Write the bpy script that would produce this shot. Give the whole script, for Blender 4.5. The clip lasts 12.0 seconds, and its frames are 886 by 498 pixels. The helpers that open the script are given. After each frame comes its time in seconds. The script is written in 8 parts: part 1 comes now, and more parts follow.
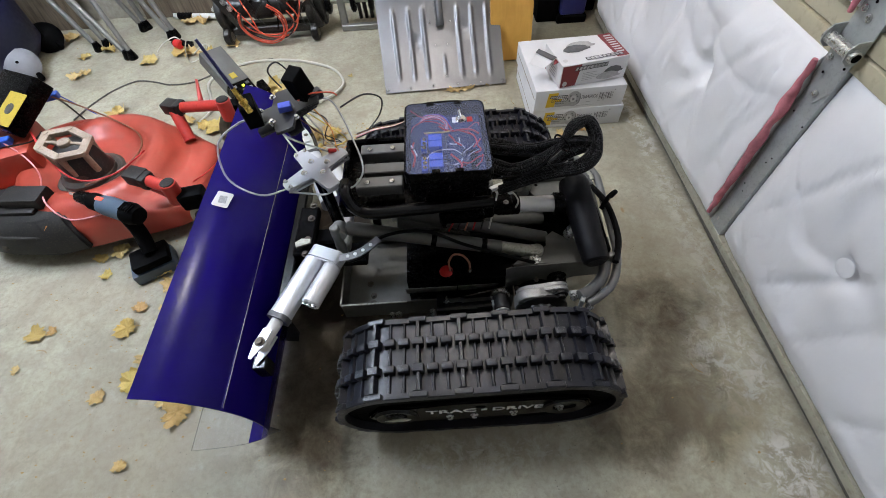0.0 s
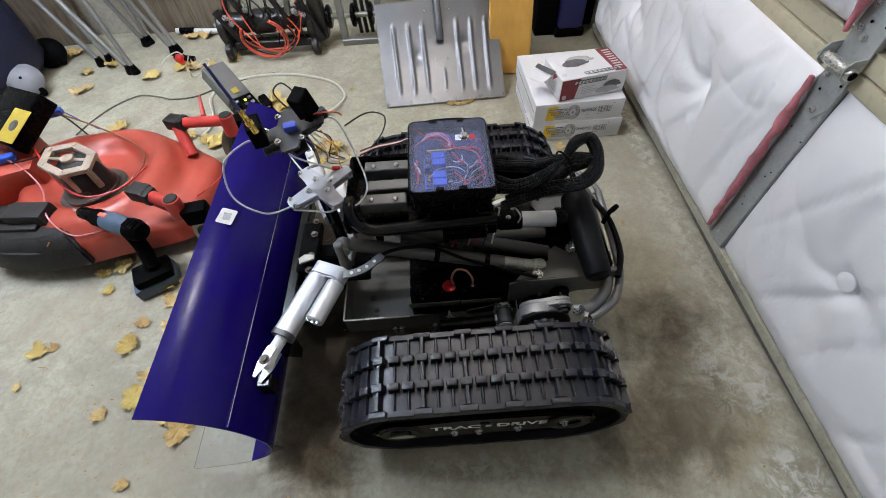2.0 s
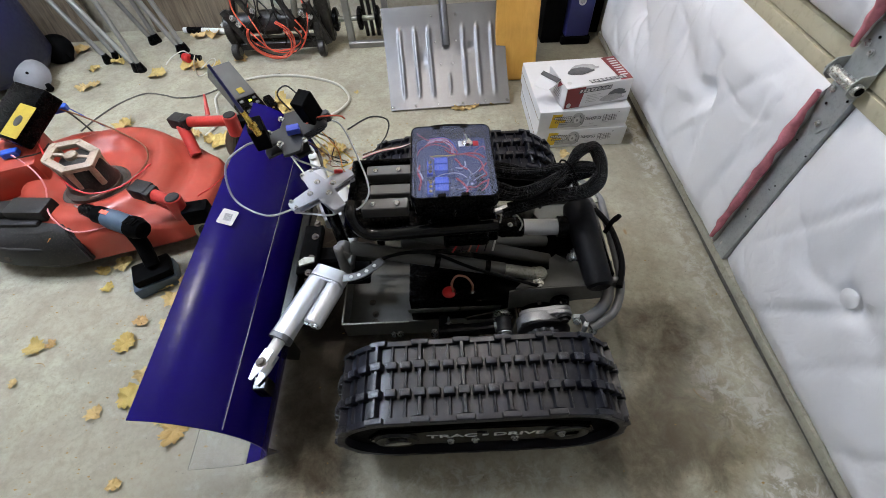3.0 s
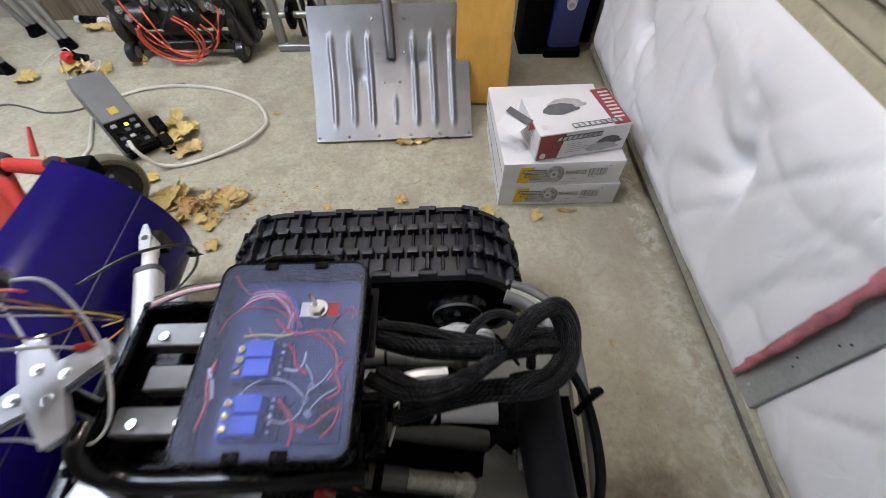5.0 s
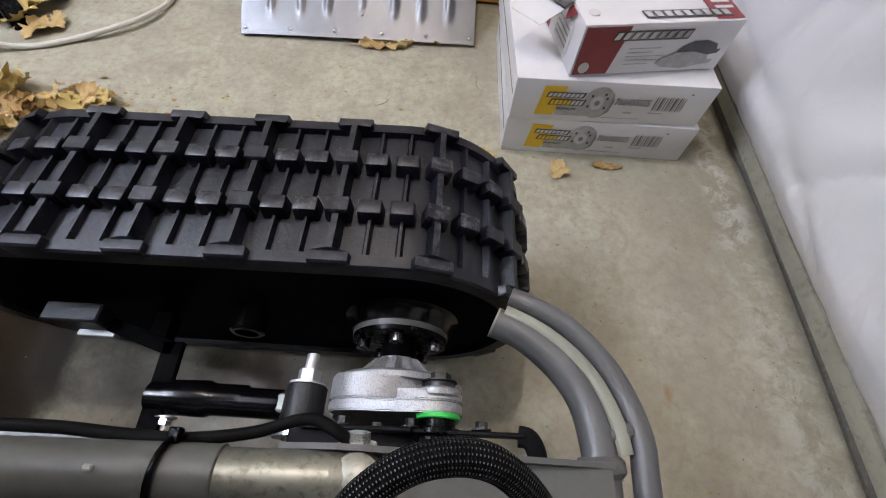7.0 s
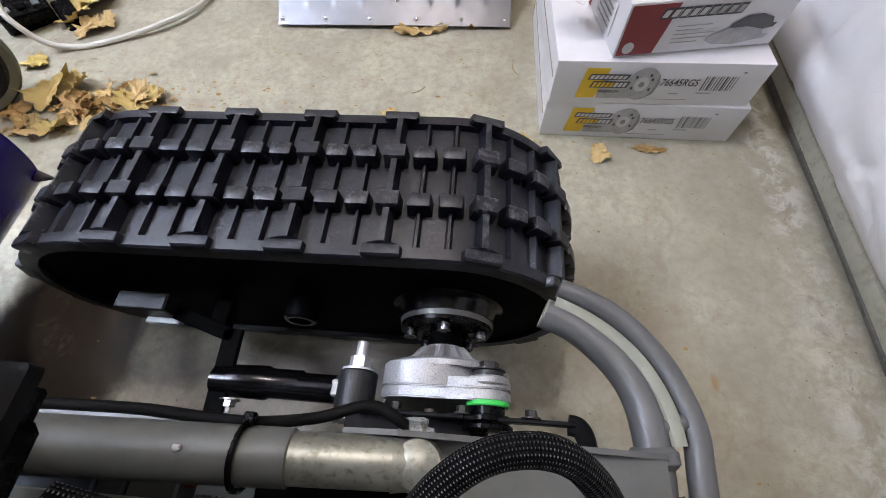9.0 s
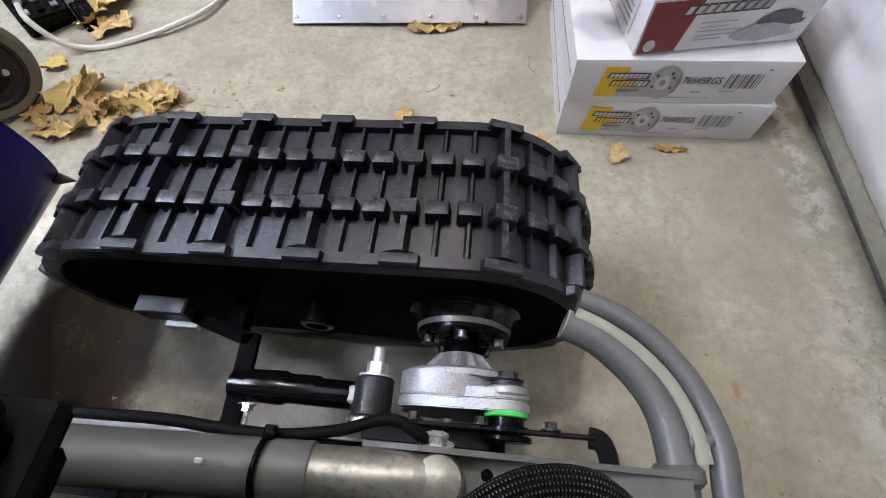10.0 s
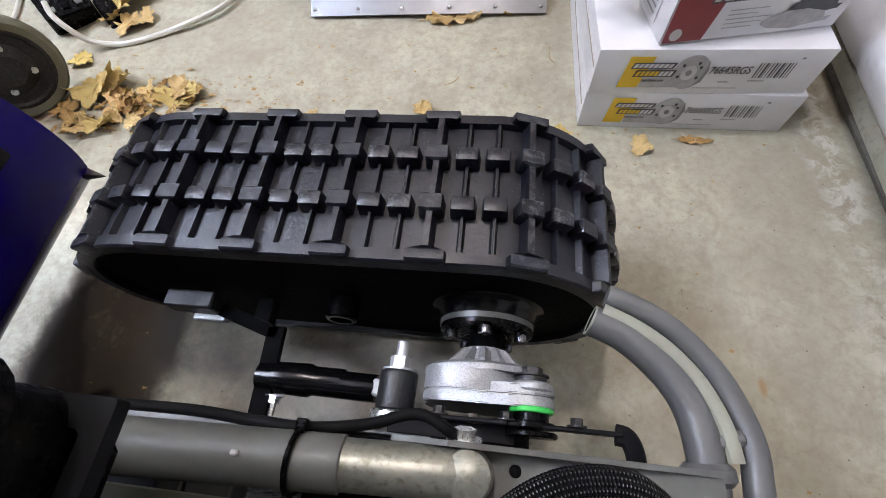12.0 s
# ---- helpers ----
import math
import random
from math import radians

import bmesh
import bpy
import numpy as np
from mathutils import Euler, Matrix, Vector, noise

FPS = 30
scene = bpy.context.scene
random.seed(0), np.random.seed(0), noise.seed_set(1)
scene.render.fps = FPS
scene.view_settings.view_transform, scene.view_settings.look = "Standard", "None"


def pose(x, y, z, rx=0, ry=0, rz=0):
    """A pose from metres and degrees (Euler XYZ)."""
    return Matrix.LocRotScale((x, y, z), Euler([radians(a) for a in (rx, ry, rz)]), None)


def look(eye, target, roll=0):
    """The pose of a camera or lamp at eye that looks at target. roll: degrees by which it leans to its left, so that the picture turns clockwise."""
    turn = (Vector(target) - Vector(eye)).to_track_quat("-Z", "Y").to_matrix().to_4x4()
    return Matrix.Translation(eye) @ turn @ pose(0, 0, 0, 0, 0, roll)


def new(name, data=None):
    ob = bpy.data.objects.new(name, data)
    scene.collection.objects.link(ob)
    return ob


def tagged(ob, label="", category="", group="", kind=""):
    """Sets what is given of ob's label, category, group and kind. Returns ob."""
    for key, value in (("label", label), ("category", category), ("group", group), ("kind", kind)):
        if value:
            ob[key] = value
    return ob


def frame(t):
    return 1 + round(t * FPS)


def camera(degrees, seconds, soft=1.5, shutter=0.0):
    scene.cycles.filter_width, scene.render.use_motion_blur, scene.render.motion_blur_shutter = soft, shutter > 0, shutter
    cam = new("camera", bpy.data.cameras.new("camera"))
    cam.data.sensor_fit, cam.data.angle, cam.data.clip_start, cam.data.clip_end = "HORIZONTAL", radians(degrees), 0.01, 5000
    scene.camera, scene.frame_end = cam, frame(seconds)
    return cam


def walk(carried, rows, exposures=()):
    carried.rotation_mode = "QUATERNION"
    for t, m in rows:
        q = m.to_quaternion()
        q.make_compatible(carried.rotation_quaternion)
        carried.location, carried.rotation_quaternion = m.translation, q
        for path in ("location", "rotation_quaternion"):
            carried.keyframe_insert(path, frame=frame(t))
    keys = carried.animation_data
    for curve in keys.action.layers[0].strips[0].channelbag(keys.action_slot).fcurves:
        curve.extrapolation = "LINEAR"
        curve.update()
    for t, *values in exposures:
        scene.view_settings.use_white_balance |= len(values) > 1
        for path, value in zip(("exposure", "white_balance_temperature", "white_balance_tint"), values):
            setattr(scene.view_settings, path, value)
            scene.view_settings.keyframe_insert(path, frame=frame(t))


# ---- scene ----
cam = camera(92.3, 12.0, soft=0.75, shutter=0.4)
PATH = [
    (0, (-0.1, -0.597, 1.136), (-0.114, 0.574, -0.486), -4.3),
    (0.5, (-0.1, -0.591, 1.15), (-0.106, 0.586, -0.467), -4.3),
    (1, (-0.105, -0.589, 1.151), (-0.109, 0.597, -0.46), -4.2),
    (1.5, (-0.101, -0.587, 1.156), (-0.107, 0.605, -0.45), -4.3),
    (2, (-0.109, -0.585, 1.151), (-0.115, 0.616, -0.449), -4.3),
    (2.5, (-0.12, -0.58, 1.151), (-0.123, 0.629, -0.442), -3.9),
    (2.7, (-0.125, -0.579, 1.151), (-0.13, 0.635, -0.439), -3.7),
    (4.3, (0.087, -0.406, 1.112), (0.051, 0.78, -0.498), -0.1),
    (4.5, (0.09, -0.292, 1.093), (0.055, 0.881, -0.526), -0.4),
    (5, (0.088, -0.073, 0.995), (0.113, 1.087, -0.634), -0.1),
    (5.5, (0.123, 0.094, 0.82), (0.17, 1.23, -0.825), 1.8),
    (6, (0.148, 0.175, 0.672), (0.19, 1.29, -0.988), 4.5),
    (6.5, (0.162, 0.185, 0.644), (0.201, 1.281, -1.029), 5.5),
    (7, (0.162, 0.191, 0.628), (0.193, 1.2, -1.098), 5.4),
    (7.2, (0.161, 0.188, 0.621), (0.175, 1.18, -1.116), 4.8),
    (8.8, (0.143, 0.191, 0.634), (0.068, 1.126, -1.132), -0.3),
    (9, (0.143, 0.194, 0.637), (0.044, 1.126, -1.13), -1.9),
    (9.5, (0.138, 0.198, 0.639), (0.013, 1.116, -1.134), -3.5),
    (10, (0.135, 0.208, 0.639), (-0.014, 1.11, -1.14), -4.7),
    (10.5, (0.131, 0.212, 0.635), (-0.039, 1.096, -1.151), -6.1),
    (11, (0.129, 0.211, 0.638), (-0.064, 1.083, -1.151), -7.5),
    (11.5, (0.124, 0.21, 0.641), (-0.081, 1.075, -1.151), -8.3),
    (12, (0.124, 0.21, 0.641), (-0.086, 1.072, -1.151), -8.5),
]
walk(cam, [(t, look(eye, target, roll)) for t, eye, target, roll in PATH],
     [(0.0, -0.05, 6500, 14), (2.7, -0.05, 6500, 14), (4.5, -0.1, 6600, 16), (6.0, -0.1, 6650, 18), (9.0, 0.16, 6400, 20), (10.0, 0.20, 6400, 20), (11.0, 0.27, 6400, 20), (12.0, 0.31, 6400, 20)])

# ---- light: a closed garage lit by ceiling tubes ----
world = bpy.data.worlds.new("garage_world")
scene.world = world
world.use_nodes = True
world.node_tree.nodes["Background"].inputs[0].default_value = (0.5, 0.55, 0.6, 1)
world.node_tree.nodes["Background"].inputs[1].default_value = 0.05
scene.view_settings.exposure = 0.0
TUBE_POWER = 78.0
BULB_POWER = 430.0


# ---- materials ----
class Mat:
    """A node material with a few handy inputs."""

    def __init__(self, name, colour=(0.5, 0.5, 0.5), rough=0.5, metal=0.0, spec=0.5, coat=0.0):
        self.m = bpy.data.materials.new(name)
        self.m.use_nodes = True
        self.nt = self.m.node_tree
        self.b = self.nt.nodes["Principled BSDF"]
        self.set("Base Color", (*colour, 1))
        self.set("Roughness", rough)
        self.set("Metallic", metal)
        self.set("Specular IOR Level", spec)
        self.set("Coat Weight", coat)
        self.geo = None

    def set(self, k, v):
        self.b.inputs[k].default_value = v

    def node(self, kind):
        return self.nt.nodes.new(kind)

    def link(self, a, b):
        self.nt.links.new(a, b)

    def pos(self):
        if self.geo is None:
            self.geo = self.node("ShaderNodeTexCoord").outputs["Object"]
        return self.geo

    def noise(self, scale, detail=4, rough=0.6, dist=0.0, stretch=None):
        n = self.node("ShaderNodeTexNoise")
        n.inputs["Scale"].default_value = scale
        n.inputs["Detail"].default_value = detail
        n.inputs["Roughness"].default_value = rough
        n.inputs["Distortion"].default_value = dist
        src = self.pos()
        if stretch:
            mp = self.node("ShaderNodeMapping")
            mp.inputs["Scale"].default_value = stretch
            self.link(src, mp.inputs["Vector"])
            src = mp.outputs[0]
        self.link(src, n.inputs["Vector"])
        return n.outputs[0]

    def ramp(self, fac, stops):
        r = self.node("ShaderNodeValToRGB")
        e = r.color_ramp.elements
        while len(e) < len(stops):
            e.new(0.5)
        for i, (p, c) in enumerate(stops):
            e[i].position = p
            e[i].color = (*c, 1) if isinstance(c, tuple) else (c, c, c, 1)
        self.link(fac, r.inputs[0])
        return r.outputs[0]

    def mix(self, fac, a, b, mode="MIX"):
        n = self.node("ShaderNodeMix")
        n.data_type, n.blend_type = "RGBA", mode
        for sock, v in ((n.inputs[0], fac), (n.inputs[6], a), (n.inputs[7], b)):
            if hasattr(v, "links"):
                self.link(v, sock)
            elif isinstance(v, tuple):
                sock.default_value = (*v, 1)
            else:
                sock.default_value = v
        return n.outputs[2]

    def math(self, op, a, b=0.0, clamp=False):
        n = self.node("ShaderNodeMath")
        n.operation, n.use_clamp = op, clamp
        for sock, v in ((n.inputs[0], a), (n.inputs[1], b)):
            if hasattr(v, "links"):
                self.link(v, sock)
            else:
                sock.default_value = v
        return n.outputs[0]

    def colour(self, c):
        self.link(c, self.b.inputs["Base Color"])

    def rough(self, r):
        self.link(r, self.b.inputs["Roughness"])

    def bump(self, h, strength=0.3, dist=0.002):
        n = self.node("ShaderNodeBump")
        n.inputs["Strength"].default_value = strength
        n.inputs["Distance"].default_value = dist
        self.link(h, n.inputs["Height"])
        self.link(n.outputs[0], self.b.inputs["Normal"])

    def spot(self, x, y, rx, ry=None, edge=0.5, wob=None, ragged=1.6):
        """1 inside a ragged patch of the floor at (x, y), 0 outside."""
        ry = ry or rx
        sep = self.node("ShaderNodeSeparateXYZ")
        self.link(self.pos(), sep.inputs[0])
        dx = self.math("DIVIDE", self.math("SUBTRACT", sep.outputs[0], x), rx)
        dy = self.math("DIVIDE", self.math("SUBTRACT", sep.outputs[1], y), ry)
        d = self.math("SQRT", self.math("ADD", self.math("MULTIPLY", dx, dx), self.math("MULTIPLY", dy, dy)))
        if wob is not None:
            d = self.math("ADD", d, self.math("MULTIPLY", self.math("SUBTRACT", wob, 0.5), ragged))
        mr = self.node("ShaderNodeMapRange")
        self.link(d, mr.inputs[0])
        mr.inputs[1].default_value, mr.inputs[2].default_value = 1 - edge, 1 + edge
        mr.inputs[3].default_value, mr.inputs[4].default_value = 1.0, 0.0
        mr.interpolation_type = "SMOOTHSTEP"
        return mr.outputs[0]


def paint(name, c, rough=0.4, metal=0.0, var=0.15, scale=25.0, spec=0.5, coat=0.0, bump=0.0, bscale=300.0, dirt=None, rvar=0.1):
    """Paint, plastic or metal with fine and coarse unevenness."""
    m = Mat(name, c, rough, metal, spec, coat)
    n1 = m.noise(scale, 5, 0.65)
    n2 = m.noise(scale * 7, 3, 0.6)
    lo = tuple(v * (1 - var) for v in c)
    hi = tuple(min(1.0, v * (1 + var)) for v in c)
    col = m.ramp(n1, [(0.3, lo), (0.7, hi)])
    if dirt:
        col = m.mix(m.ramp(n2, [(0.52, 0.0), (0.72, dirt[1])]), col, dirt[0])
    m.colour(col)
    m.rough(m.ramp(n2, [(0.25, max(0.02, rough - rvar)), (0.75, min(1.0, rough + rvar * 1.2))]))
    if bump:
        m.bump(m.noise(bscale, 3, 0.6), bump, 0.001)
    return m.m


def floor_concrete():
    m = Mat("floor_concrete", rough=0.75, spec=0.35)
    big = m.noise(1.6, 6, 0.62, 0.4)
    mid = m.noise(7.0, 6, 0.65, 0.3)
    fine = m.noise(70.0, 4, 0.7)
    wob = m.noise(9.0, 6, 0.7, 0.5)
    col = m.ramp(big, [(0.25, (0.33, 0.307, 0.222)), (0.5, (0.412, 0.39, 0.292)), (0.78, (0.485, 0.463, 0.362))])
    col = m.mix(m.ramp(mid, [(0.36, 0.7), (0.60, 0.0)]), col, (0.27, 0.24, 0.18))
    blot = m.noise(22.0, 6, 0.72, 0.5)
    col = m.mix(m.ramp(blot, [(0.34, 0.55), (0.50, 0.0)]), col, (0.25, 0.215, 0.155))
    col = m.mix(m.ramp(blot, [(0.56, 0.0), (0.72, 0.5)]), col, (0.505, 0.485, 0.39))
    col = m.mix(m.ramp(fine, [(0.3, 0.5), (0.55, 0.0)]), col, (0.20, 0.18, 0.135))
    # brown and ochre patches behind the machine, under its near track and beside the plough
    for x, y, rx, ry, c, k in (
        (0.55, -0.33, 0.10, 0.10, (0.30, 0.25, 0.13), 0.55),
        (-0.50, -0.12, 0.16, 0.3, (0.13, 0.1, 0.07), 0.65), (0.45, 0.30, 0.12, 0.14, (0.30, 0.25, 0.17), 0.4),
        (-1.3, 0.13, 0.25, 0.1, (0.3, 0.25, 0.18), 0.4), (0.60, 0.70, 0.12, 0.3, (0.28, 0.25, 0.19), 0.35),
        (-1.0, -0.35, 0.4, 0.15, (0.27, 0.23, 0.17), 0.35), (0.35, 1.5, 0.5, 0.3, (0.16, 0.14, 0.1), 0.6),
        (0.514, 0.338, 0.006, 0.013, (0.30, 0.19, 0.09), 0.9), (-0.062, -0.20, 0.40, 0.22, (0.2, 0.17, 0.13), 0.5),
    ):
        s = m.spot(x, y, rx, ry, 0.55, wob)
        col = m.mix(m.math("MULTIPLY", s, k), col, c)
    # dark patches, ragged at the rim and broken up inside; the first deepens the painted plough shadow
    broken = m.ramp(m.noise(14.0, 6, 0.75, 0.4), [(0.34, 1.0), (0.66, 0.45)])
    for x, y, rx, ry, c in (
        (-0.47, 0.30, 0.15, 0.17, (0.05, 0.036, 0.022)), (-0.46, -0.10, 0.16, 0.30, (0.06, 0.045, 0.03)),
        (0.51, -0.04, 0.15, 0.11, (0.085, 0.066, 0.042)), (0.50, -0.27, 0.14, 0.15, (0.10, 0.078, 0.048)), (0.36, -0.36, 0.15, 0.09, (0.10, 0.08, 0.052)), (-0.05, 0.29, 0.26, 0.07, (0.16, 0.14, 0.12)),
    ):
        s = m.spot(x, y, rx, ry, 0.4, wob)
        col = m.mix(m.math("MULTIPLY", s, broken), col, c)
    # plough's shadow painted on the floor as far as the tub, mottled with brown damp
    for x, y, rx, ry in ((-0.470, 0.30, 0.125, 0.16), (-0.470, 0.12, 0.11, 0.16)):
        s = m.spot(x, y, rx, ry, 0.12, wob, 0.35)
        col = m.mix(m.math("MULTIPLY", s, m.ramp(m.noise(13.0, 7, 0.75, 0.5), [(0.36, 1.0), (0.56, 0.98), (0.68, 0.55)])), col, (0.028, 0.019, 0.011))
    # salts that bloomed along the door
    ragged = m.ramp(m.noise(26.0, 6, 0.75, 0.6), [(0.47, 0.0), (0.58, 1.0)])
    for x, y, rx, ry, k in ((0.665, -0.47, 0.08, 0.07, 0.9), (0.705, 0.15, 0.04, 0.75, 0.35), (0.64, -0.2, 0.09, 0.13, 0.4), (0.70, 0.85, 0.03, 0.25, 0.45), (-0.05, -0.4, 0.2, 0.04, 0.35)):
        s = m.math("MULTIPLY", m.spot(x, y, rx, ry, 0.6, wob), ragged)
        col = m.mix(m.math("MULTIPLY", s, k), col, (0.62, 0.61, 0.57))
    # hairline cracks and specks
    vor = m.node("ShaderNodeTexVoronoi")
    vor.feature = "DISTANCE_TO_EDGE"
    vor.inputs["Scale"].default_value = 1.1
    warp = m.node("ShaderNodeMixRGB")
    warp.blend_type = "ADD"
    warp.inputs[0].default_value = 0.25
    m.link(m.pos(), warp.inputs[1])
    m.link(m.noise(5.0, 5, 0.7), warp.inputs[2])
    m.link(warp.outputs[0], vor.inputs["Vector"])
    crack = m.ramp(vor.outputs[0], [(0.0, 0.13), (0.003, 0.0)])
    col = m.mix(crack, col, (0.14, 0.12, 0.1))
    v2 = m.node("ShaderNodeTexVoronoi")
    v2.inputs["Scale"].default_value = 42.0
    m.link(m.pos(), v2.inputs["Vector"])
    col = m.mix(m.ramp(v2.outputs[0], [(0.035, 0.8), (0.07, 0.0)]), col, (0.09, 0.07, 0.05))
    m.colour(col)
    m.rough(m.ramp(mid, [(0.3, 0.55), (0.7, 0.85)]))
    h = m.math("ADD", m.math("MULTIPLY", fine, 0.6), m.math("MULTIPLY", m.noise(260.0, 2, 0.6), 0.4))
    m.bump(h, 0.35, 0.0015)
    return m.m


def wall_concrete():
    m = Mat("wall_concrete", rough=0.85, spec=0.25)
    big = m.noise(3.0, 6, 0.65, 0.3)
    col = m.ramp(big, [(0.3, (0.30, 0.27, 0.21)), (0.6, (0.42, 0.39, 0.32)), (0.85, (0.52, 0.5, 0.44))])
    col = m.mix(m.ramp(m.noise(40, 4, 0.7), [(0.35, 0.4), (0.6, 0.0)]), col, (0.2, 0.17, 0.13))
    m.colour(col)
    m.bump(m.noise(60, 5, 0.7), 0.5, 0.003)
    return m.m


def wood(name, a, b, scale=3.0, rough=0.6, axis=(14, 14, 1.0)):
    m = Mat(name, a, rough)
    g = m.noise(scale, 6, 0.65, 0.8, axis)
    col = m.ramp(g, [(0.3, a), (0.7, b)])
    col = m.mix(m.ramp(m.noise(6, 5), [(0.5, 0.0), (0.8, 0.35)]), col, tuple(v * 0.6 for v in a))
    m.colour(col)
    m.bump(g, 0.15, 0.001)
    return m.m


def vinyl():
    """White quilted vinyl facing: creased, slightly shiny."""
    m = Mat("vinyl_facing", (0.8, 0.8, 0.82), 0.38, 0.0, 0.4)
    warp = m.node("ShaderNodeMixRGB")
    warp.blend_type = "ADD"
    warp.inputs[0].default_value = 0.45
    m.link(m.pos(), warp.inputs[1])
    m.link(m.noise(3.2, 4, 0.6, 0.6), warp.inputs[2])
    total = m.math("MULTIPLY", m.noise(6.5, 5, 0.55, 1.0), 0.8)
    for scale, k, wide in ((4.2, 0.46, 0.14), (11.0, 0.13, 0.22), (31.0, 0.03, 0.3)):
        v = m.node("ShaderNodeTexVoronoi")
        v.feature = "DISTANCE_TO_EDGE"
        v.inputs["Scale"].default_value = scale
        m.link(warp.outputs[0], v.inputs["Vector"])
        crease = m.ramp(v.outputs[0], [(0.0, 0.0), (wide, 1.0)])
        patch = m.ramp(m.noise(2.3 + scale * 0.1, 3, 0.5), [(0.38, 0.0), (0.6, k)])
        total = m.math("ADD", total, m.math("MULTIPLY", crease, patch))
    m.bump(total, 0.24, 0.014)
    m.colour(m.mix(m.ramp(m.noise(2.2, 5, 0.6), [(0.45, 0.0), (0.8, 0.25)]), (0.84, 0.84, 0.86), (0.74, 0.74, 0.76)))
    return m.m


def rubber_base(name, scuff):
    """Dusty black rubber; scuff: how far the tops are scraped grey."""
    m = Mat(name, (0.005, 0.005, 0.006), 0.45, 0.0, 0.42)
    n = m.noise(38.0, 6, 0.7)
    col = m.ramp(n, [(0.35, (0.0020, 0.0023, 0.0052)), (0.65, (0.0044, 0.0050, 0.0108))])
    smear = m.ramp(m.noise(13.0, 6, 0.75, 0.6), [(0.52, 0.0), (0.72, 0.7)])
    col = m.mix(smear, col, (0.0100, 0.0108, 0.0185))
    speck = m.ramp(m.noise(420.0, 2, 0.5), [(0.67, 0.0), (0.72, 0.6)])
    col = m.mix(m.math("MULTIPLY", speck, m.ramp(m.noise(9.0, 3, 0.5), [(0.4, 0.15), (0.65, 1.0)])), col, (0.16, 0.16, 0.155))
    if scuff:
        info = m.node("ShaderNodeObjectInfo")
        worn = m.math("MULTIPLY", m.ramp(m.noise(110.0, 5, 0.8), [(0.47, 0.0), (0.6, 1.0)]), m.ramp(info.outputs["Random"], [(0.35, 0.1), (1.0, 0.9)]))
        sep = m.node("ShaderNodeSeparateXYZ")
        m.link(m.pos(), sep.inputs[0])
        top = m.ramp(sep.outputs[2], [(0.0135, 0.0), (0.0165, 1.0)])
        col = m.mix(m.math("MULTIPLY", worn, top), col, (0.12, 0.12, 0.125))
    m.colour(col)
    m.rough(m.ramp(m.noise(30.0, 5, 0.7), [(0.3, 0.30), (0.7, 0.48)]))
    m.bump(m.math("ADD", m.noise(190.0, 4, 0.7), m.math("MULTIPLY", m.noise(30.0, 3, 0.6), 1.5)), 0.3, 0.0012)
    return m.m


def rubber():
    return rubber_base("track_rubber", False)


def scuffed_rubber():
    return rubber_base("lug_rubber", True)


def glass(name, tint=(0.9, 0.95, 1.0), rough=0.02, clear=1.0):
    m = Mat(name, tint, rough)
    m.set("Transmission Weight", clear)
    m.set("IOR", 1.3)
    return m.m


def leaf_mat(name, a, b, c):
    m = Mat(name, a, 0.6, 0.0, 0.3)
    info = m.node("ShaderNodeObjectInfo")
    col = m.ramp(info.outputs["Random"], [(0.0, a), (0.5, b), (1.0, c)])
    col = m.mix(m.ramp(m.noise(45.0, 5, 0.7), [(0.5, 0.0), (0.75, 0.6)]), col, (0.20, 0.10, 0.03))
    m.colour(col)
    m.bump(m.noise(120.0, 3), 0.4, 0.002)
    return m.m


def braid():
    """Woven black sleeving: crossed strands with pale flecks, laid along the cable."""
    m = Mat("braided_sleeve", (0.015, 0.015, 0.017), 0.45, 0.0, 0.25)
    sep = m.node("ShaderNodeSeparateXYZ")
    m.link(m.node("ShaderNodeUVMap").outputs[0], sep.inputs[0])
    u = m.math("MULTIPLY", sep.outputs[0], 62.8 * 34)
    v = m.math("MULTIPLY", sep.outputs[1], 6.2832 * 9)
    p = m.math("MULTIPLY", m.math("SINE", m.math("ADD", u, v)), m.math("SINE", m.math("SUBTRACT", u, v)))
    k = m.ramp(p, [(0.6, 0.0), (0.85, 1.0)])
    fleck = m.math("MULTIPLY", k, m.ramp(m.noise(45.0, 3, 0.6), [(0.40, 0.35), (0.62, 1.0)]))
    m.colour(m.mix(fleck, (0.003, 0.003, 0.0032), (0.21, 0.21, 0.22)))
    m.bump(p, 0.6, 0.0012)
    return m.m


def cast_metal(name, c):
    """Sand-cast metal: matt, speckled with pits and grime."""
    m = Mat(name, c, 0.45, 0.45, 0.5)
    pits = m.ramp(m.noise(760.0, 2, 0.5), [(0.50, 0.0), (0.62, 1.0)])
    grime = m.ramp(m.noise(24.0, 5, 0.7), [(0.5, 0.0), (0.78, 0.6)])
    k = m.math("ADD", m.math("MULTIPLY", pits, 0.5), m.math("MULTIPLY", grime, 0.3), True)
    m.colour(m.mix(k, c, tuple(v * 0.32 for v in c)))
    m.rough(m.ramp(m.noise(60.0, 4, 0.6), [(0.3, 0.34), (0.7, 0.58)]))
    m.bump(m.noise(330.0, 3, 0.6), 0.35, 0.001)
    return m.m


def emitter(name, c, strength):
    m = Mat(name, c, 0.4)
    m.set("Emission Color", (*c, 1))
    m.set("Emission Strength", strength)
    return m.m


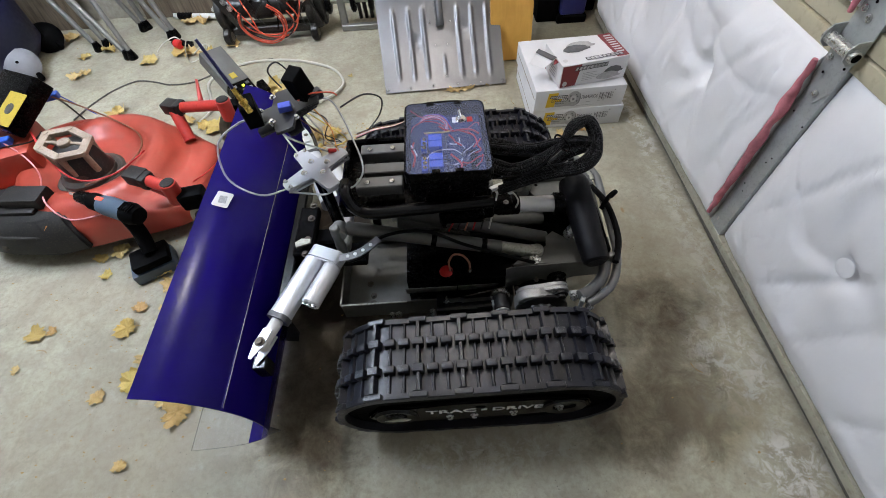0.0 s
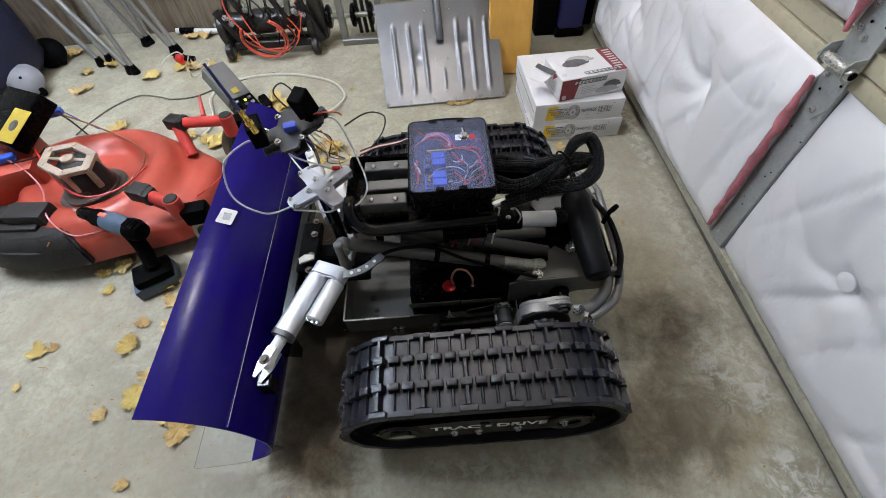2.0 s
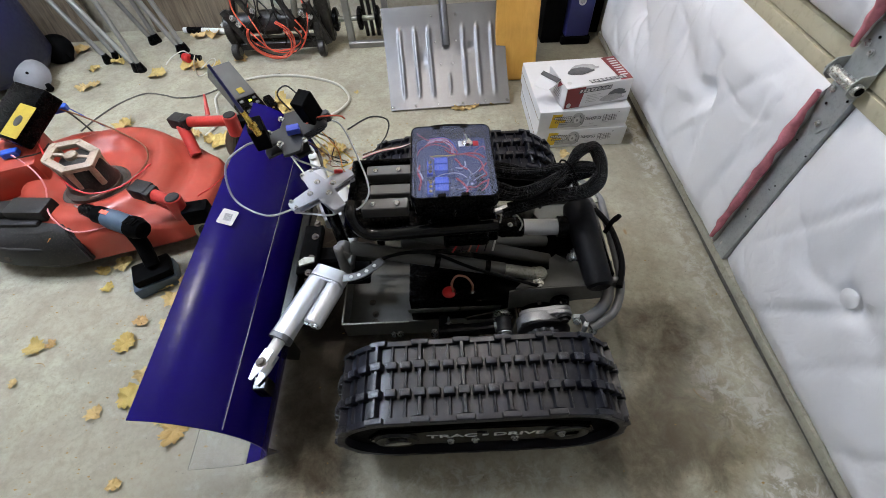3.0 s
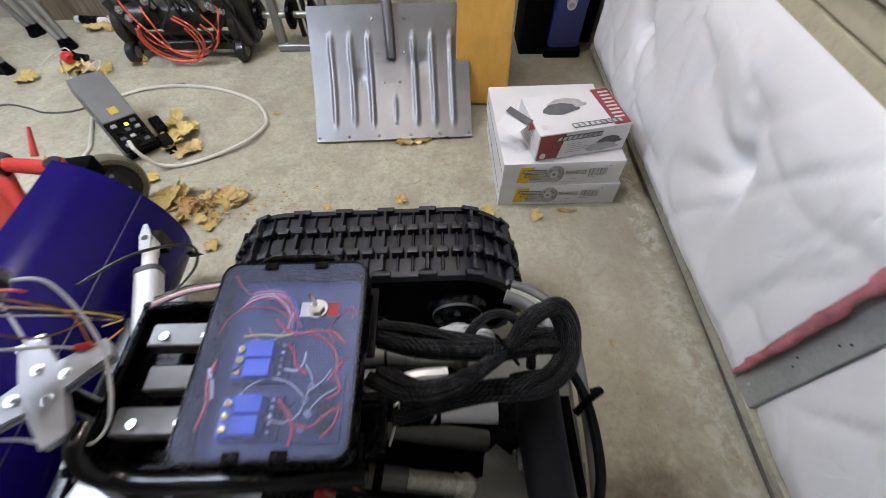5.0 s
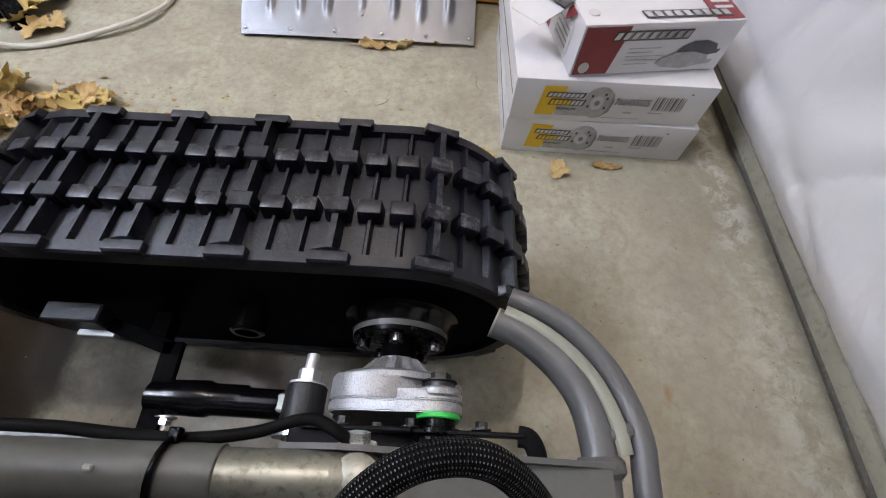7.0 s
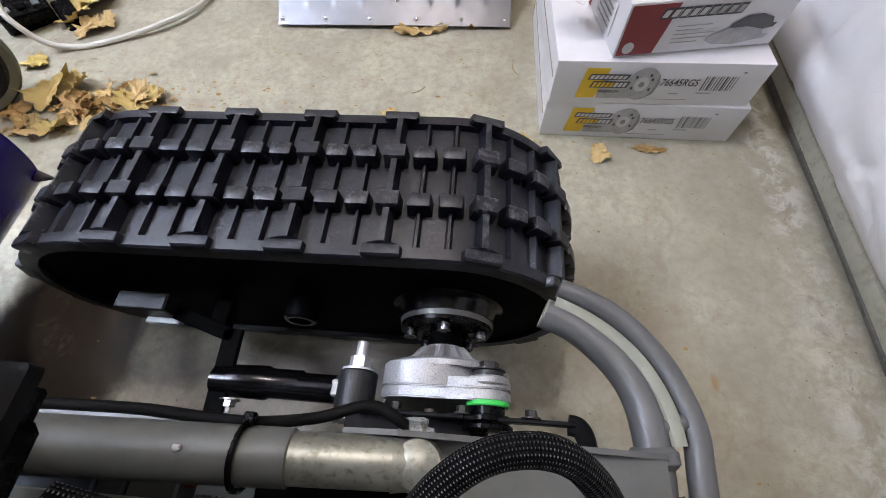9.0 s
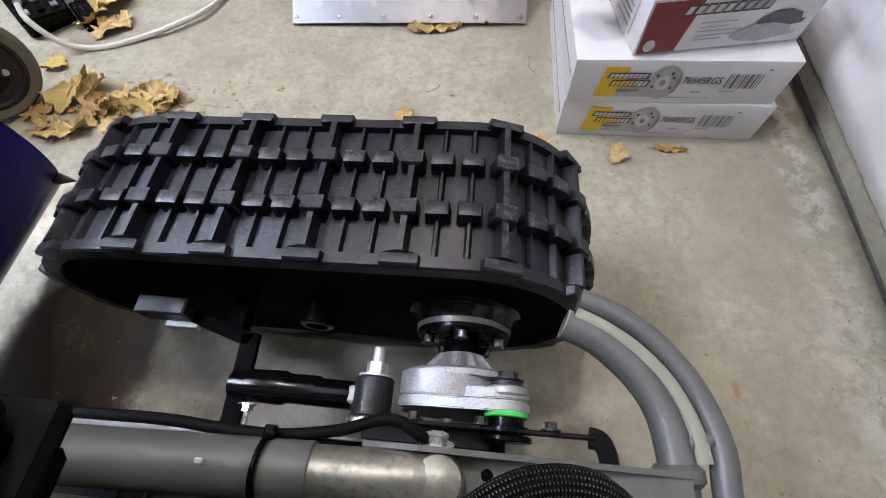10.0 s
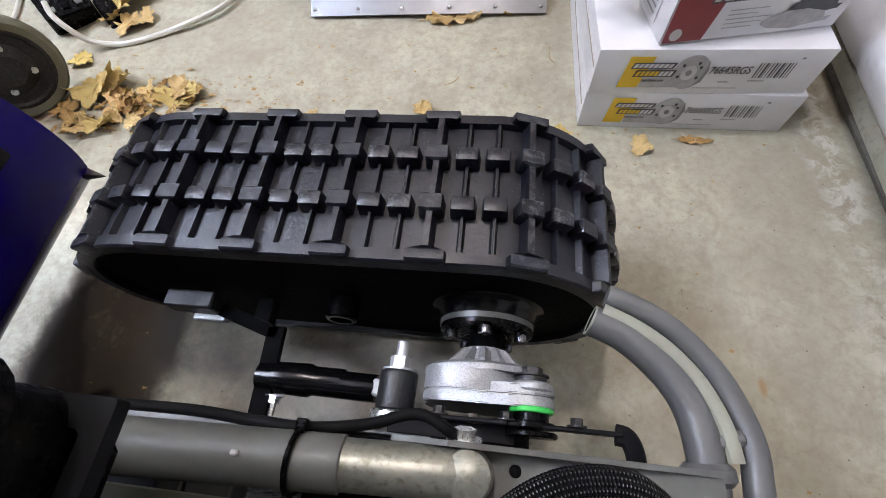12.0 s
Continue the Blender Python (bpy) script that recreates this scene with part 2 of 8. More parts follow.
M = dict(
    floor=floor_concrete(), wall=wall_concrete(), vinyl=vinyl(), rubber=rubber(), lug=scuffed_rubber(), braid=braid(),
    plaster=paint("painted_wall", (0.46, 0.45, 0.43), 0.8, var=0.06, scale=3, bump=0.1),
    ceiling=paint("ceiling_paint", (0.70, 0.69, 0.67), 0.85, var=0.05, scale=3),
    beige=paint("beige_steel", (0.50, 0.455, 0.32), 0.45, var=0.07, scale=8, dirt=((0.25, 0.21, 0.14), 0.3)),
    sill=paint("sill_strip", (0.36, 0.345, 0.27), 0.55, var=0.15, scale=10, dirt=((0.16, 0.14, 0.1), 0.5)),
    seal=paint("rubber_seal", (0.10, 0.095, 0.08), 0.75, var=0.3, dirt=((0.25, 0.23, 0.19), 0.6)),
    galv=paint("galvanised_steel", (0.42, 0.44, 0.43), 0.45, 0.35, 0.12, 18, dirt=((0.2, 0.2, 0.19), 0.3)),
    zinc=paint("zinc_plate", (0.62, 0.63, 0.62), 0.28, 0.9, 0.1, 30),
    pink=paint("pink_fibreglass", (0.50, 0.17, 0.20), 0.95, var=0.35, scale=28, bump=0.9, bscale=160),
    blackp=paint("black_plastic", (0.0022, 0.0022, 0.0024), 0.24, var=0.25, spec=0.4, bump=0.03),
    blackm=paint("black_matt", (0.003, 0.003, 0.0032), 0.6, var=0.3, spec=0.08, bump=0.12),
    gloss=paint("black_gloss_paint", (0.003, 0.003, 0.0034), 0.20, var=0.1, spec=0.28, rvar=0.01),
    blue=paint("plough_blue_paint", (0.006, 0.0022, 0.092), 0.22, var=0.08, scale=3, spec=0.15, rvar=0.012),
    primer=paint("grey_green_primer", (0.098, 0.099, 0.090), 0.48, 0.1, 0.10, 14, bump=0.05, dirt=((0.06, 0.06, 0.053), 0.18)),
    tubeg=paint("grey_tube_paint", (0.125, 0.125, 0.123), 0.42, 0.35, 0.10, 12, rvar=0.06),
    bare=paint("bare_steel", (0.34, 0.34, 0.29), 0.42, 0.7, 0.32, 26, dirt=((0.15, 0.15, 0.10), 0.75), rvar=0.08),
    alu=cast_metal("cast_aluminium", (0.37, 0.375, 0.38)), castdark=cast_metal("dark_cast_steel", (0.028, 0.028, 0.029)),
    blackchrome=paint("polished_dark_steel", (0.16, 0.16, 0.17), 0.18, 0.95, 0.1, 30),
    silver=paint("silver_paint", (0.60, 0.61, 0.63), 0.36, 0.40, 0.04, 12, rvar=0.04),
    chrome=paint("bright_steel", (0.72, 0.73, 0.75), 0.16, 1.0, 0.05, 20),
    sheet=paint("shovel_aluminium", (0.15, 0.151, 0.156), 0.40, 0.82, 0.12, 5, rvar=0.04),
    print_grey=paint("printed_plastic_grey", (0.43, 0.44, 0.48), 0.38, var=0.05, bump=0.12, bscale=600),
    print_dark=paint("printed_plastic_dark", (0.020, 0.021, 0.026), 0.30, var=0.08, rvar=0.03),
    hose=paint("translucent_hose", (0.52, 0.53, 0.54), 0.3, var=0.06),
    whitep=paint("white_plastic", (0.72, 0.72, 0.70), 0.4, var=0.05),
    carton=paint("white_carton", (0.74, 0.73, 0.735), 0.55, var=0.03, scale=12, bump=0.04),
    kraft=paint("carton_edge", (0.30, 0.25, 0.19), 0.8, var=0.2),
    c_red=paint("print_red", (0.24, 0.035, 0.04), 0.45, var=0.06),
    c_yel=paint("print_yellow", (0.75, 0.48, 0.02), 0.45, var=0.04),
    faded_yellow=paint("faded_yellow_label", (0.44, 0.32, 0.03), 0.5, var=0.10, dirt=((0.25, 0.18, 0.05), 0.4)),
    c_grey=paint("print_grey", (0.25, 0.25, 0.25), 0.45, var=0.15),
    c_darkgrey=paint("print_dark_grey", (0.11, 0.11, 0.115), 0.45, var=0.25, scale=50),
    c_mid=paint("print_mid_grey", (0.42, 0.41, 0.41), 0.45, var=0.2, scale=60),
    c_dark=paint("print_dark", (0.06, 0.06, 0.065), 0.45, var=0.1),
    c_pale=paint("print_pale", (0.62, 0.61, 0.60), 0.5, var=0.03),
    mower=paint("mower_red", (0.38, 0.052, 0.030), 0.38, var=0.16, scale=4, spec=0.5, rvar=0.08, bump=0.02, bscale=60, dirt=((0.30, 0.11, 0.07), 0.28)),
    red=paint("red_paint", (0.50, 0.035, 0.025), 0.35, var=0.12, dirt=((0.25, 0.05, 0.04), 0.4)),
    mgrey=paint("mower_grey_plastic", (0.016, 0.015, 0.0145), 0.5, var=0.2, spec=0.25, dirt=((0.075, 0.062, 0.05), 0.5)),
    cream=paint("cream_casting", (0.37, 0.29, 0.22), 0.55, var=0.15, dirt=((0.14, 0.10, 0.07), 0.6)),
    dirtmetal=paint("dirty_metal", (0.08, 0.07, 0.06), 0.6, 0.5, 0.4, 30, dirt=((0.18, 0.12, 0.07), 0.5)),
    oldblack=paint("oily_black_steel", (0.025, 0.024, 0.023), 0.38, 0.5, 0.4, 25, dirt=((0.12, 0.11, 0.1), 0.4)),
    tan=paint("tan_tyre", (0.36, 0.32, 0.24), 0.6, var=0.12),
    olive=paint("olive_tyre", (0.11, 0.105, 0.07), 0.6, var=0.15),
    drillblue=paint("drill_blue", (0.045, 0.075, 0.115), 0.42, var=0.15, dirt=((0.10, 0.10, 0.10), 0.3)),
    bin=paint("bin_blue_cover", (0.006, 0.008, 0.040), 0.5, var=0.25, scale=8),
    foot=paint("grey_moulding", (0.20, 0.20, 0.215), 0.5, var=0.08),
    legalu=paint("dull_aluminium_leg", (0.27, 0.265, 0.25), 0.4, 0.6, 0.1, 20),
    board=wood("ochre_board", (0.55, 0.29, 0.05), (0.66, 0.36, 0.075), 2.0, 0.5),
    oldwood=wood("weathered_board", (0.075, 0.055, 0.036), (0.23, 0.18, 0.125), 4.0, 0.8),
    coverplastic=paint("satin_black_plastic", (0.006, 0.006, 0.007), 0.46, var=0.2, spec=0.4, bump=0.15, bscale=500),
    crease=paint("polished_blue_crease", (0.30, 0.30, 0.42), 0.12, 0.95, 0.1, 20),
    bluebox=paint("slate_blue_plastic", (0.06, 0.075, 0.12), 0.35, var=0.1),
    violet=paint("blue_violet_plastic", (0.022, 0.026, 0.14), 0.4, var=0.08),
    w_red=paint("wire_red", (0.55, 0.02, 0.02), 0.4, var=0.05),
    w_coral=paint("wire_coral", (0.75, 0.11, 0.06), 0.4, var=0.05),
    w_black=paint("wire_black", (0.012, 0.012, 0.012), 0.4, var=0.1),
    w_white=paint("wire_white", (0.6, 0.58, 0.54), 0.45, var=0.05),
    w_brown=paint("wire_brown", (0.20, 0.08, 0.04), 0.45, var=0.05),
    w_orange=paint("wire_orange", (0.65, 0.22, 0.03), 0.45, var=0.05),
    w_yellow=paint("wire_yellow", (0.70, 0.50, 0.06), 0.45, var=0.05),
    w_pink=paint("wire_pink", (0.60, 0.22, 0.24), 0.45, var=0.05),
    w_blue=paint("wire_blue", (0.05, 0.08, 0.45), 0.45, var=0.05),
    relay=paint("relay_blue", (0.03, 0.10, 0.50), 0.35, var=0.04),
    pcb=paint("circuit_board", (0.006, 0.018, 0.075), 0.4, var=0.15, scale=120),
    brass=paint("brass", (0.62, 0.42, 0.10), 0.25, 1.0, 0.08),
    copper=paint("copper_lead", (0.55, 0.25, 0.16), 0.4, 0.3, 0.08),
    green=paint("green_ring", (0.03, 0.60, 0.09), 0.4, var=0.04),
    cable_w=paint("pale_cable", (0.55, 0.53, 0.46), 0.5, var=0.06),
    cable_b=paint("dark_cable", (0.006, 0.006, 0.006), 0.6, var=0.1, spec=0.2),
    led=emitter("indicator", (0.7, 0.9, 0.05), 2.5),
    tube=emitter("lamp_tube", (0.87, 1.0, 1.17), TUBE_POWER),
    bulb=emitter("lamp_bulb", (1.0, 0.95, 0.88), BULB_POWER),
    leaf_y=leaf_mat("yellow_leaf", (0.46, 0.33, 0.10), (0.53, 0.41, 0.17), (0.56, 0.42, 0.12)),
    leaf_b=leaf_mat("dry_leaf", (0.50, 0.34, 0.13), (0.57, 0.42, 0.19), (0.42, 0.26, 0.10)),
    crumb=leaf_mat("leaf_crumbs", (0.40, 0.24, 0.08), (0.25, 0.15, 0.06), (0.5, 0.33, 0.1)),
    coverb=paint("track_cover_black", (0.002, 0.002, 0.0022), 0.45, var=0.2, spec=0.05),
    strip=paint("pale_strip", (0.25, 0.255, 0.205), 0.5, var=0.12, scale=20),
    # lid: milky blue tint stands in for the haze of reflections on it
    lid=glass("clear_lid", (0.50, 0.55, 0.76), 0.06, 0.93), clear=glass("clear_plastic_edge", (0.95, 0.955, 0.98), 0.03),
)
for dull in ("blackm", "coverb", "blackp", "cable_b", "coverplastic", "braid"):
    M[dull].node_tree.nodes["Principled BSDF"].inputs["IOR"].default_value = 1.2



# ---- mesh helpers ----
def V(*a):
    return Vector(a)


def link_mesh(name, bm, mat, smooth=35):
    me = bpy.data.meshes.new(name)
    bmesh.ops.recalc_face_normals(bm, faces=bm.faces)
    if smooth:
        for f in bm.faces:
            f.smooth = True
        for e in bm.edges:
            if len(e.link_faces) == 2 and e.calc_face_angle(0) > radians(smooth):
                e.smooth = False
    bm.to_mesh(me)
    bm.free()
    for m in (mat if isinstance(mat, (list, tuple)) else [mat]):
        me.materials.append(M[m] if isinstance(m, str) else m)
    return me


def part(name, bm, mat, parent=None, label="", smooth=35):
    ob = new(name, link_mesh(name, bm, mat, smooth))
    if parent is not None:
        ob.parent = parent
        ob.matrix_parent_inverse = parent.matrix_basis.inverted()
    if label:
        tagged(ob, label)
    return ob


def thing(name, label, category, group="", at=(0, 0, 0), kind=""):
    ob = new(name)
    ob.location = at
    ob.empty_display_size = 0.05
    return tagged(ob, label, category, group, kind)


def bm_new():
    return bmesh.new()


def box(bm, c, s, rot=None, bev=0.0, seg=1, top=1.0):
    """A box round c of the sizes s, turned by rot (a matrix or degrees about z), its edges rounded; top: the taper of its upper face."""
    geo = bmesh.ops.create_cube(bm, size=1)
    vs = geo["verts"]
    for v in vs:
        k = top if v.co.z > 0 else 1.0
        v.co = V(v.co.x * s[0] * k, v.co.y * s[1] * k, v.co.z * s[2])
    if bev:
        es = {e for v in vs for e in v.link_edges}
        r = bmesh.ops.bevel(bm, geom=list(es), offset=min(bev, min(s) * 0.45), segments=seg, affect="EDGES", profile=0.6)
        vs = list({v for f in r["faces"] for v in f.verts} | {v for v in vs if v.is_valid})
    if rot is None:
        m = Matrix.Identity(3)
    elif isinstance(rot, (int, float)):
        m = Matrix.Rotation(radians(rot), 3, "Z")
    else:
        m = rot
    for v in vs:
        v.co = m @ v.co + Vector(c)
    return vs


def along(d):
    return Vector(d).to_track_quat("Z", "Y").to_matrix()


def cyl(bm, a, b, r, r2=None, seg=16, bev=0.0):
    """A cylinder or cone from a to b."""
    a, b = Vector(a), Vector(b)
    r2 = r if r2 is None else r2
    m = along(b - a)
    n = (b - a).length
    prof = [(0, 0), (r - bev, 0), (r, bev), (r2, n - bev), (r2 - bev, n), (0, n)] if bev else [(0, 0), (r, 0), (r2, n), (0, n)]
    return lathe(bm, prof, seg, a, m)


def lathe(bm, prof, seg, at=(0, 0, 0), m=None):
    """A turned body from (radius, height) pairs, about the z axis of the frame m at the point at."""
    m = m or Matrix.Identity(3)
    at = Vector(at)
    rings = []
    out = []
    for r, h in prof:
        if r < 1e-6:
            ring = [bm.verts.new(at + m @ V(0, 0, h))]
        else:
            ring = [bm.verts.new(at + m @ V(r * math.cos(2 * math.pi * i / seg), r * math.sin(2 * math.pi * i / seg), h)) for i in range(seg)]
        rings.append(ring)
        out += ring
    for p, q in zip(rings, rings[1:]):
        for i in range(seg):
            j = (i + 1) % seg
            if len(p) == 1 and len(q) == 1:
                continue
            if len(p) == 1:
                bm.faces.new((p[0], q[i], q[j]))
            elif len(q) == 1:
                bm.faces.new((p[i], p[j], q[0]))
            else:
                bm.faces.new((p[i], p[j], q[j], q[i]))
    return out


def spline(pts, n=8, closed=False):
    """Catmull-Rom through the points."""
    P = [Vector(p) for p in pts]
    if len(P) < 3:
        return P
    out = []
    k = len(P)
    for i in range(k if closed else k - 1):
        if closed:
            a, b, c, d = P[i - 1], P[i], P[(i + 1) % k], P[(i + 2) % k]
        else:
            a, b, c, d = P[max(i - 1, 0)], P[i], P[i + 1], P[min(i + 2, k - 1)]
        for s in range(n):
            t = s / n
            out.append(0.5 * (2 * b + (c - a) * t + (2 * a - 5 * b + 4 * c - d) * t * t + (3 * b - a - 3 * c + d) * t ** 3))
    if not closed:
        out.append(P[-1])
    return out


def sweep(bm, pts, r, seg=8, closed=False, smooth=6, flat=1.0):
    """A round bar along a smooth path, with a map that runs along (metres) and round it (0 to 1)."""
    P = spline(pts, smooth, closed) if smooth else [Vector(p) for p in pts]
    n = len(P)
    uv = bm.loops.layers.uv.verify()
    rings, run = [], [0.0]
    for a, b in zip(P, P[1:]):
        run.append(run[-1] + (b - a).length)
    run.append(run[-1] + (P[0] - P[-1]).length)
    up = V(0, 0, 1)
    prev = None
    for i, p in enumerate(P):
        a = P[i - 1] if (i or closed) else P[i]
        b = P[(i + 1) % n] if (i < n - 1 or closed) else P[i]
        d = (b - a).normalized() if (b - a).length > 1e-9 else V(1, 0, 0)
        if prev is None:
            side = d.cross(up)
            if side.length < 0.05:
                side = d.cross(V(0, 1, 0))
        else:
            side = prev - d * prev.dot(d)
        side.normalize()
        prev = side
        nor = side.cross(d)
        rr = r(i / max(1, n - 1)) if callable(r) else r
        rings.append([bm.verts.new(p + side * (rr * math.cos(2 * math.pi * k / seg)) + nor * (rr * flat * math.sin(2 * math.pi * k / seg))) for k in range(seg)])
    for i in range(n if closed else n - 1):
        p, q = rings[i], rings[(i + 1) % n]
        for k in range(seg):
            j = (k + 1) % seg
            f = bm.faces.new((p[k], p[j], q[j], q[k]))
            for lp, (uu, vv) in zip(f.loops, ((run[i], k), (run[i], k + 1), (run[i + 1], k + 1), (run[i + 1], k))):
                lp[uv].uv = (uu, vv / seg)
    if not closed:
        bm.faces.new(rings[0][::-1])
        bm.faces.new(rings[-1])


def prism(bm, outline, h, at=(0, 0, 0), m=None, bev=0.0):
    """A plate of thickness h over a flat outline (x, y), in the frame m at the point at."""
    m = m or Matrix.Identity(3)
    at = Vector(at)
    lo = [bm.verts.new(at + m @ V(x, y, 0)) for x, y in outline]
    hi = [bm.verts.new(at + m @ V(x, y, h)) for x, y in outline]
    n = len(outline)
    top = bm.faces.new(hi)
    bm.faces.new(lo[::-1])
    for i in range(n):
        j = (i + 1) % n
        bm.faces.new((lo[i], lo[j], hi[j], hi[i]))
    if bev:
        bmesh.ops.bevel(bm, geom=list(top.edges), offset=bev, segments=2, affect="EDGES")


def round_rect(w, h, r, n=4):
    out = []
    for cx, cy, a0 in ((w / 2 - r, h / 2 - r, 0), (-w / 2 + r, h / 2 - r, 90), (-w / 2 + r, -h / 2 + r, 180), (w / 2 - r, -h / 2 + r, 270)):
        for i in range(n + 1):
            a = radians(a0 + 90 * i / n)
            out.append((cx + r * math.cos(a), cy + r * math.sin(a)))
    return out


def bolt(bm, p, d, r=0.006, h=0.006, washer=True):
    """A hexagon bolt head on a washer, standing out along d."""
    p, d = Vector(p), Vector(d).normalized()
    if washer:
        cyl(bm, p, p + d * 0.0015, r * 1.6, seg=14)
    cyl(bm, p + d * 0.0015, p + d * (0.0015 + h), r, seg=6)


def wire(name, pts, r, mat, parent=None, label="", seg=6, smooth=6):
    bm = bm_new()
    sweep(bm, pts, r, seg, smooth=smooth)
    return part(name, bm, mat, parent, label)


def text(name, s, size, mat, parent, m, label="", shear=0.0, bold=0.004):
    cu = bpy.data.curves.new(name, "FONT")
    cu.body, cu.size, cu.extrude = s, size, 0.0002
    cu.shear = shear
    cu.offset = size * bold
    cu.materials.append(M[mat])
    ob = new(name, cu)
    ob.matrix_basis = m
    ob.parent = parent
    ob.matrix_parent_inverse = parent.matrix_basis.inverted()
    if label:
        tagged(ob, label)
    return ob


def rect(x0, y0, x1, y1):
    return [(x0, y0), (x1, y0), (x1, y1), (x0, y1)]


def disc(cx, cy, rx, ry=None, n=28):
    ry = ry or rx
    return [(cx + rx * math.cos(2 * math.pi * i / n), cy + ry * math.sin(2 * math.pi * i / n)) for i in range(n)]


XZ = Matrix(((1, 0, 0), (0, 0, -1), (0, 1, 0)))      # plate outlines drawn in x and z, thickness towards -y
YZ = Matrix(((0, 0, 1), (1, 0, 0), (0, 1, 0)))       # outlines drawn in y and z, thickness towards +x


# ---- the garage ----
WALL_BACK, DOOR_X, DOOR_END = 2.02, 0.76, 1.62
CEIL, LEFT, FRONT, RIGHT = 2.5, -3.6, -3.4, 1.3


def structure(name, bm, mat, label, smooth=0):
    return tagged(part(name, bm, mat, None, "", smooth), label, name.split("_")[0], "", "structure")


bm = bm_new()
bmesh.ops.create_grid(bm, x_segments=4, y_segments=4, size=1)
for v in bm.verts:
    v.co = V(LEFT - 0.2 + (v.co.x + 1) / 2 * (RIGHT - LEFT + 0.4), FRONT - 0.2 + (v.co.y + 1) / 2 * (WALL_BACK - FRONT + 0.4), 0)
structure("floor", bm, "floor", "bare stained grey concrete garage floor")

bm = bm_new()
box(bm, ((LEFT + RIGHT) / 2, WALL_BACK + 0.1, CEIL / 2), (RIGHT - LEFT, 0.2, CEIL))
structure("wall_north", bm, "wall", "rough grey concrete back wall of the garage")
bm = bm_new()
box(bm, (LEFT - 0.1, (FRONT + WALL_BACK) / 2, CEIL / 2), (0.2, WALL_BACK - FRONT + 0.4, CEIL))
structure("wall_west", bm, "plaster", "plain painted side wall")
bm = bm_new()
box(bm, ((LEFT + RIGHT) / 2, FRONT - 0.1, CEIL / 2), (RIGHT - LEFT, 0.2, CEIL))
structure("wall_south", bm, "plaster", "plain painted wall")
bm = bm_new()
box(bm, (RIGHT + 0.1, (FRONT + WALL_BACK) / 2, CEIL / 2), (0.2, WALL_BACK - FRONT + 0.4, CEIL))
structure("wall_east", bm, "plaster", "plain wall behind the garage door")
bm = bm_new()
box(bm, ((DOOR_X + 0.03 + RIGHT) / 2 + 0.05, (DOOR_END + WALL_BACK) / 2 + 0.05, CEIL / 2), (RIGHT - DOOR_X - 0.1, WALL_BACK - DOOR_END - 0.1, CEIL))
structure("wall_return", bm, "wall", "concrete jamb beside the garage door")
bm = bm_new()
box(bm, ((LEFT + RIGHT) / 2, (FRONT + WALL_BACK) / 2, CEIL + 0.1), (RIGHT - LEFT + 0.4, WALL_BACK - FRONT + 0.4, 0.2))
structure("ceiling", bm, "ceiling", "plain white ceiling")


# ---- sectional garage door with quilted insulation ----
def quilt(name, y0, y1, z0, z1, depth, dimples, seed, edge0=0.02, edge1=0.02, folds=()):
    """A bulging sheet of white-faced insulation over a door panel, pulled in at its edges and at the pins."""
    bm = bm_new()
    ny, nz = max(8, int((y1 - y0) / 0.011)), max(8, int((z1 - z0) / 0.011))
    grid = []
    for i in range(ny + 1):
        row = []
        for k in range(nz + 1):
            u, w = i / ny, k / nz
            y, z = y0 + (y1 - y0) * u, z0 + (z1 - z0) * w
            e = min(1.0, (y - y0) / 0.10 + edge0) * min(1.0, (y1 - y) / 0.10 + edge1) * min(1.0, (z - z0) / 0.07 + 0.12) * min(1.0, (z1 - z) / 0.09 + 0.1)
            e = e ** 0.5
            b = depth * e
            p = V(y * 1.0, z * 1.0, seed)
            b += 0.007 * noise.noise(p * 2.6) * e + 0.0025 * noise.noise(p * 8.3 + V(3, 1, 0)) * e
            # folds that fan out below the pins
            fold = abs(noise.noise(V(y * 4.5 + z * 2.2, z * 1.3 - y, seed + 5)))
            b -= 0.008 * max(0.0, 1 - fold * 9) * e
            fold = abs(noise.noise(V(y * 2.6 - z * 3.0, z * 2.4 + y * 1.6, seed + 9)))
            b -= 0.006 * max(0.0, 1 - fold * 12) * e
            for dy, dz, dr, dd in dimples:
                r2 = ((y - dy) ** 2 + (z - dz) ** 2) / dr ** 2
                b -= dd * math.exp(-r2)
            # valleys that run from a pin and die out
            for fy0, fz0, fy1, fz1, wide, deep in folds:
                ry, rz = fy1 - fy0, fz1 - fz0
                run = math.hypot(ry, rz)
                k = ((y - fy0) * ry + (z - fz0) * rz) / run
                off = ((y - fy0) * -rz + (z - fz0) * ry) / run + 0.012 * math.sin(k * 23)
                if -0.02 < k < run:
                    b -= deep * e * (1 - max(0.0, k) / run) ** 0.8 * math.exp(-(off / (wide * (0.5 + 1.2 * max(0.0, k) / run))) ** 2)
            row.append(bm.verts.new((DOOR_X - 0.004 - max(0.001, b), y, z)))
        grid.append(row)
    back = [[bm.verts.new((DOOR_X, r[k].co.y, r[k].co.z)) for k in (0, nz)] for r in grid]
    for i in range(ny):
        for k in range(nz):
            bm.faces.new((grid[i][k], grid[i + 1][k], grid[i + 1][k + 1], grid[i][k + 1]))
        bm.faces.new((grid[i][0], back[i][0], back[i + 1][0], grid[i + 1][0]))
        bm.faces.new((grid[i][nz], grid[i + 1][nz], back[i + 1][1], back[i][1]))
    for i in (0, ny):
        bm.faces.new([back[i][0]] + grid[i] + [back[i][1]])
    return bm


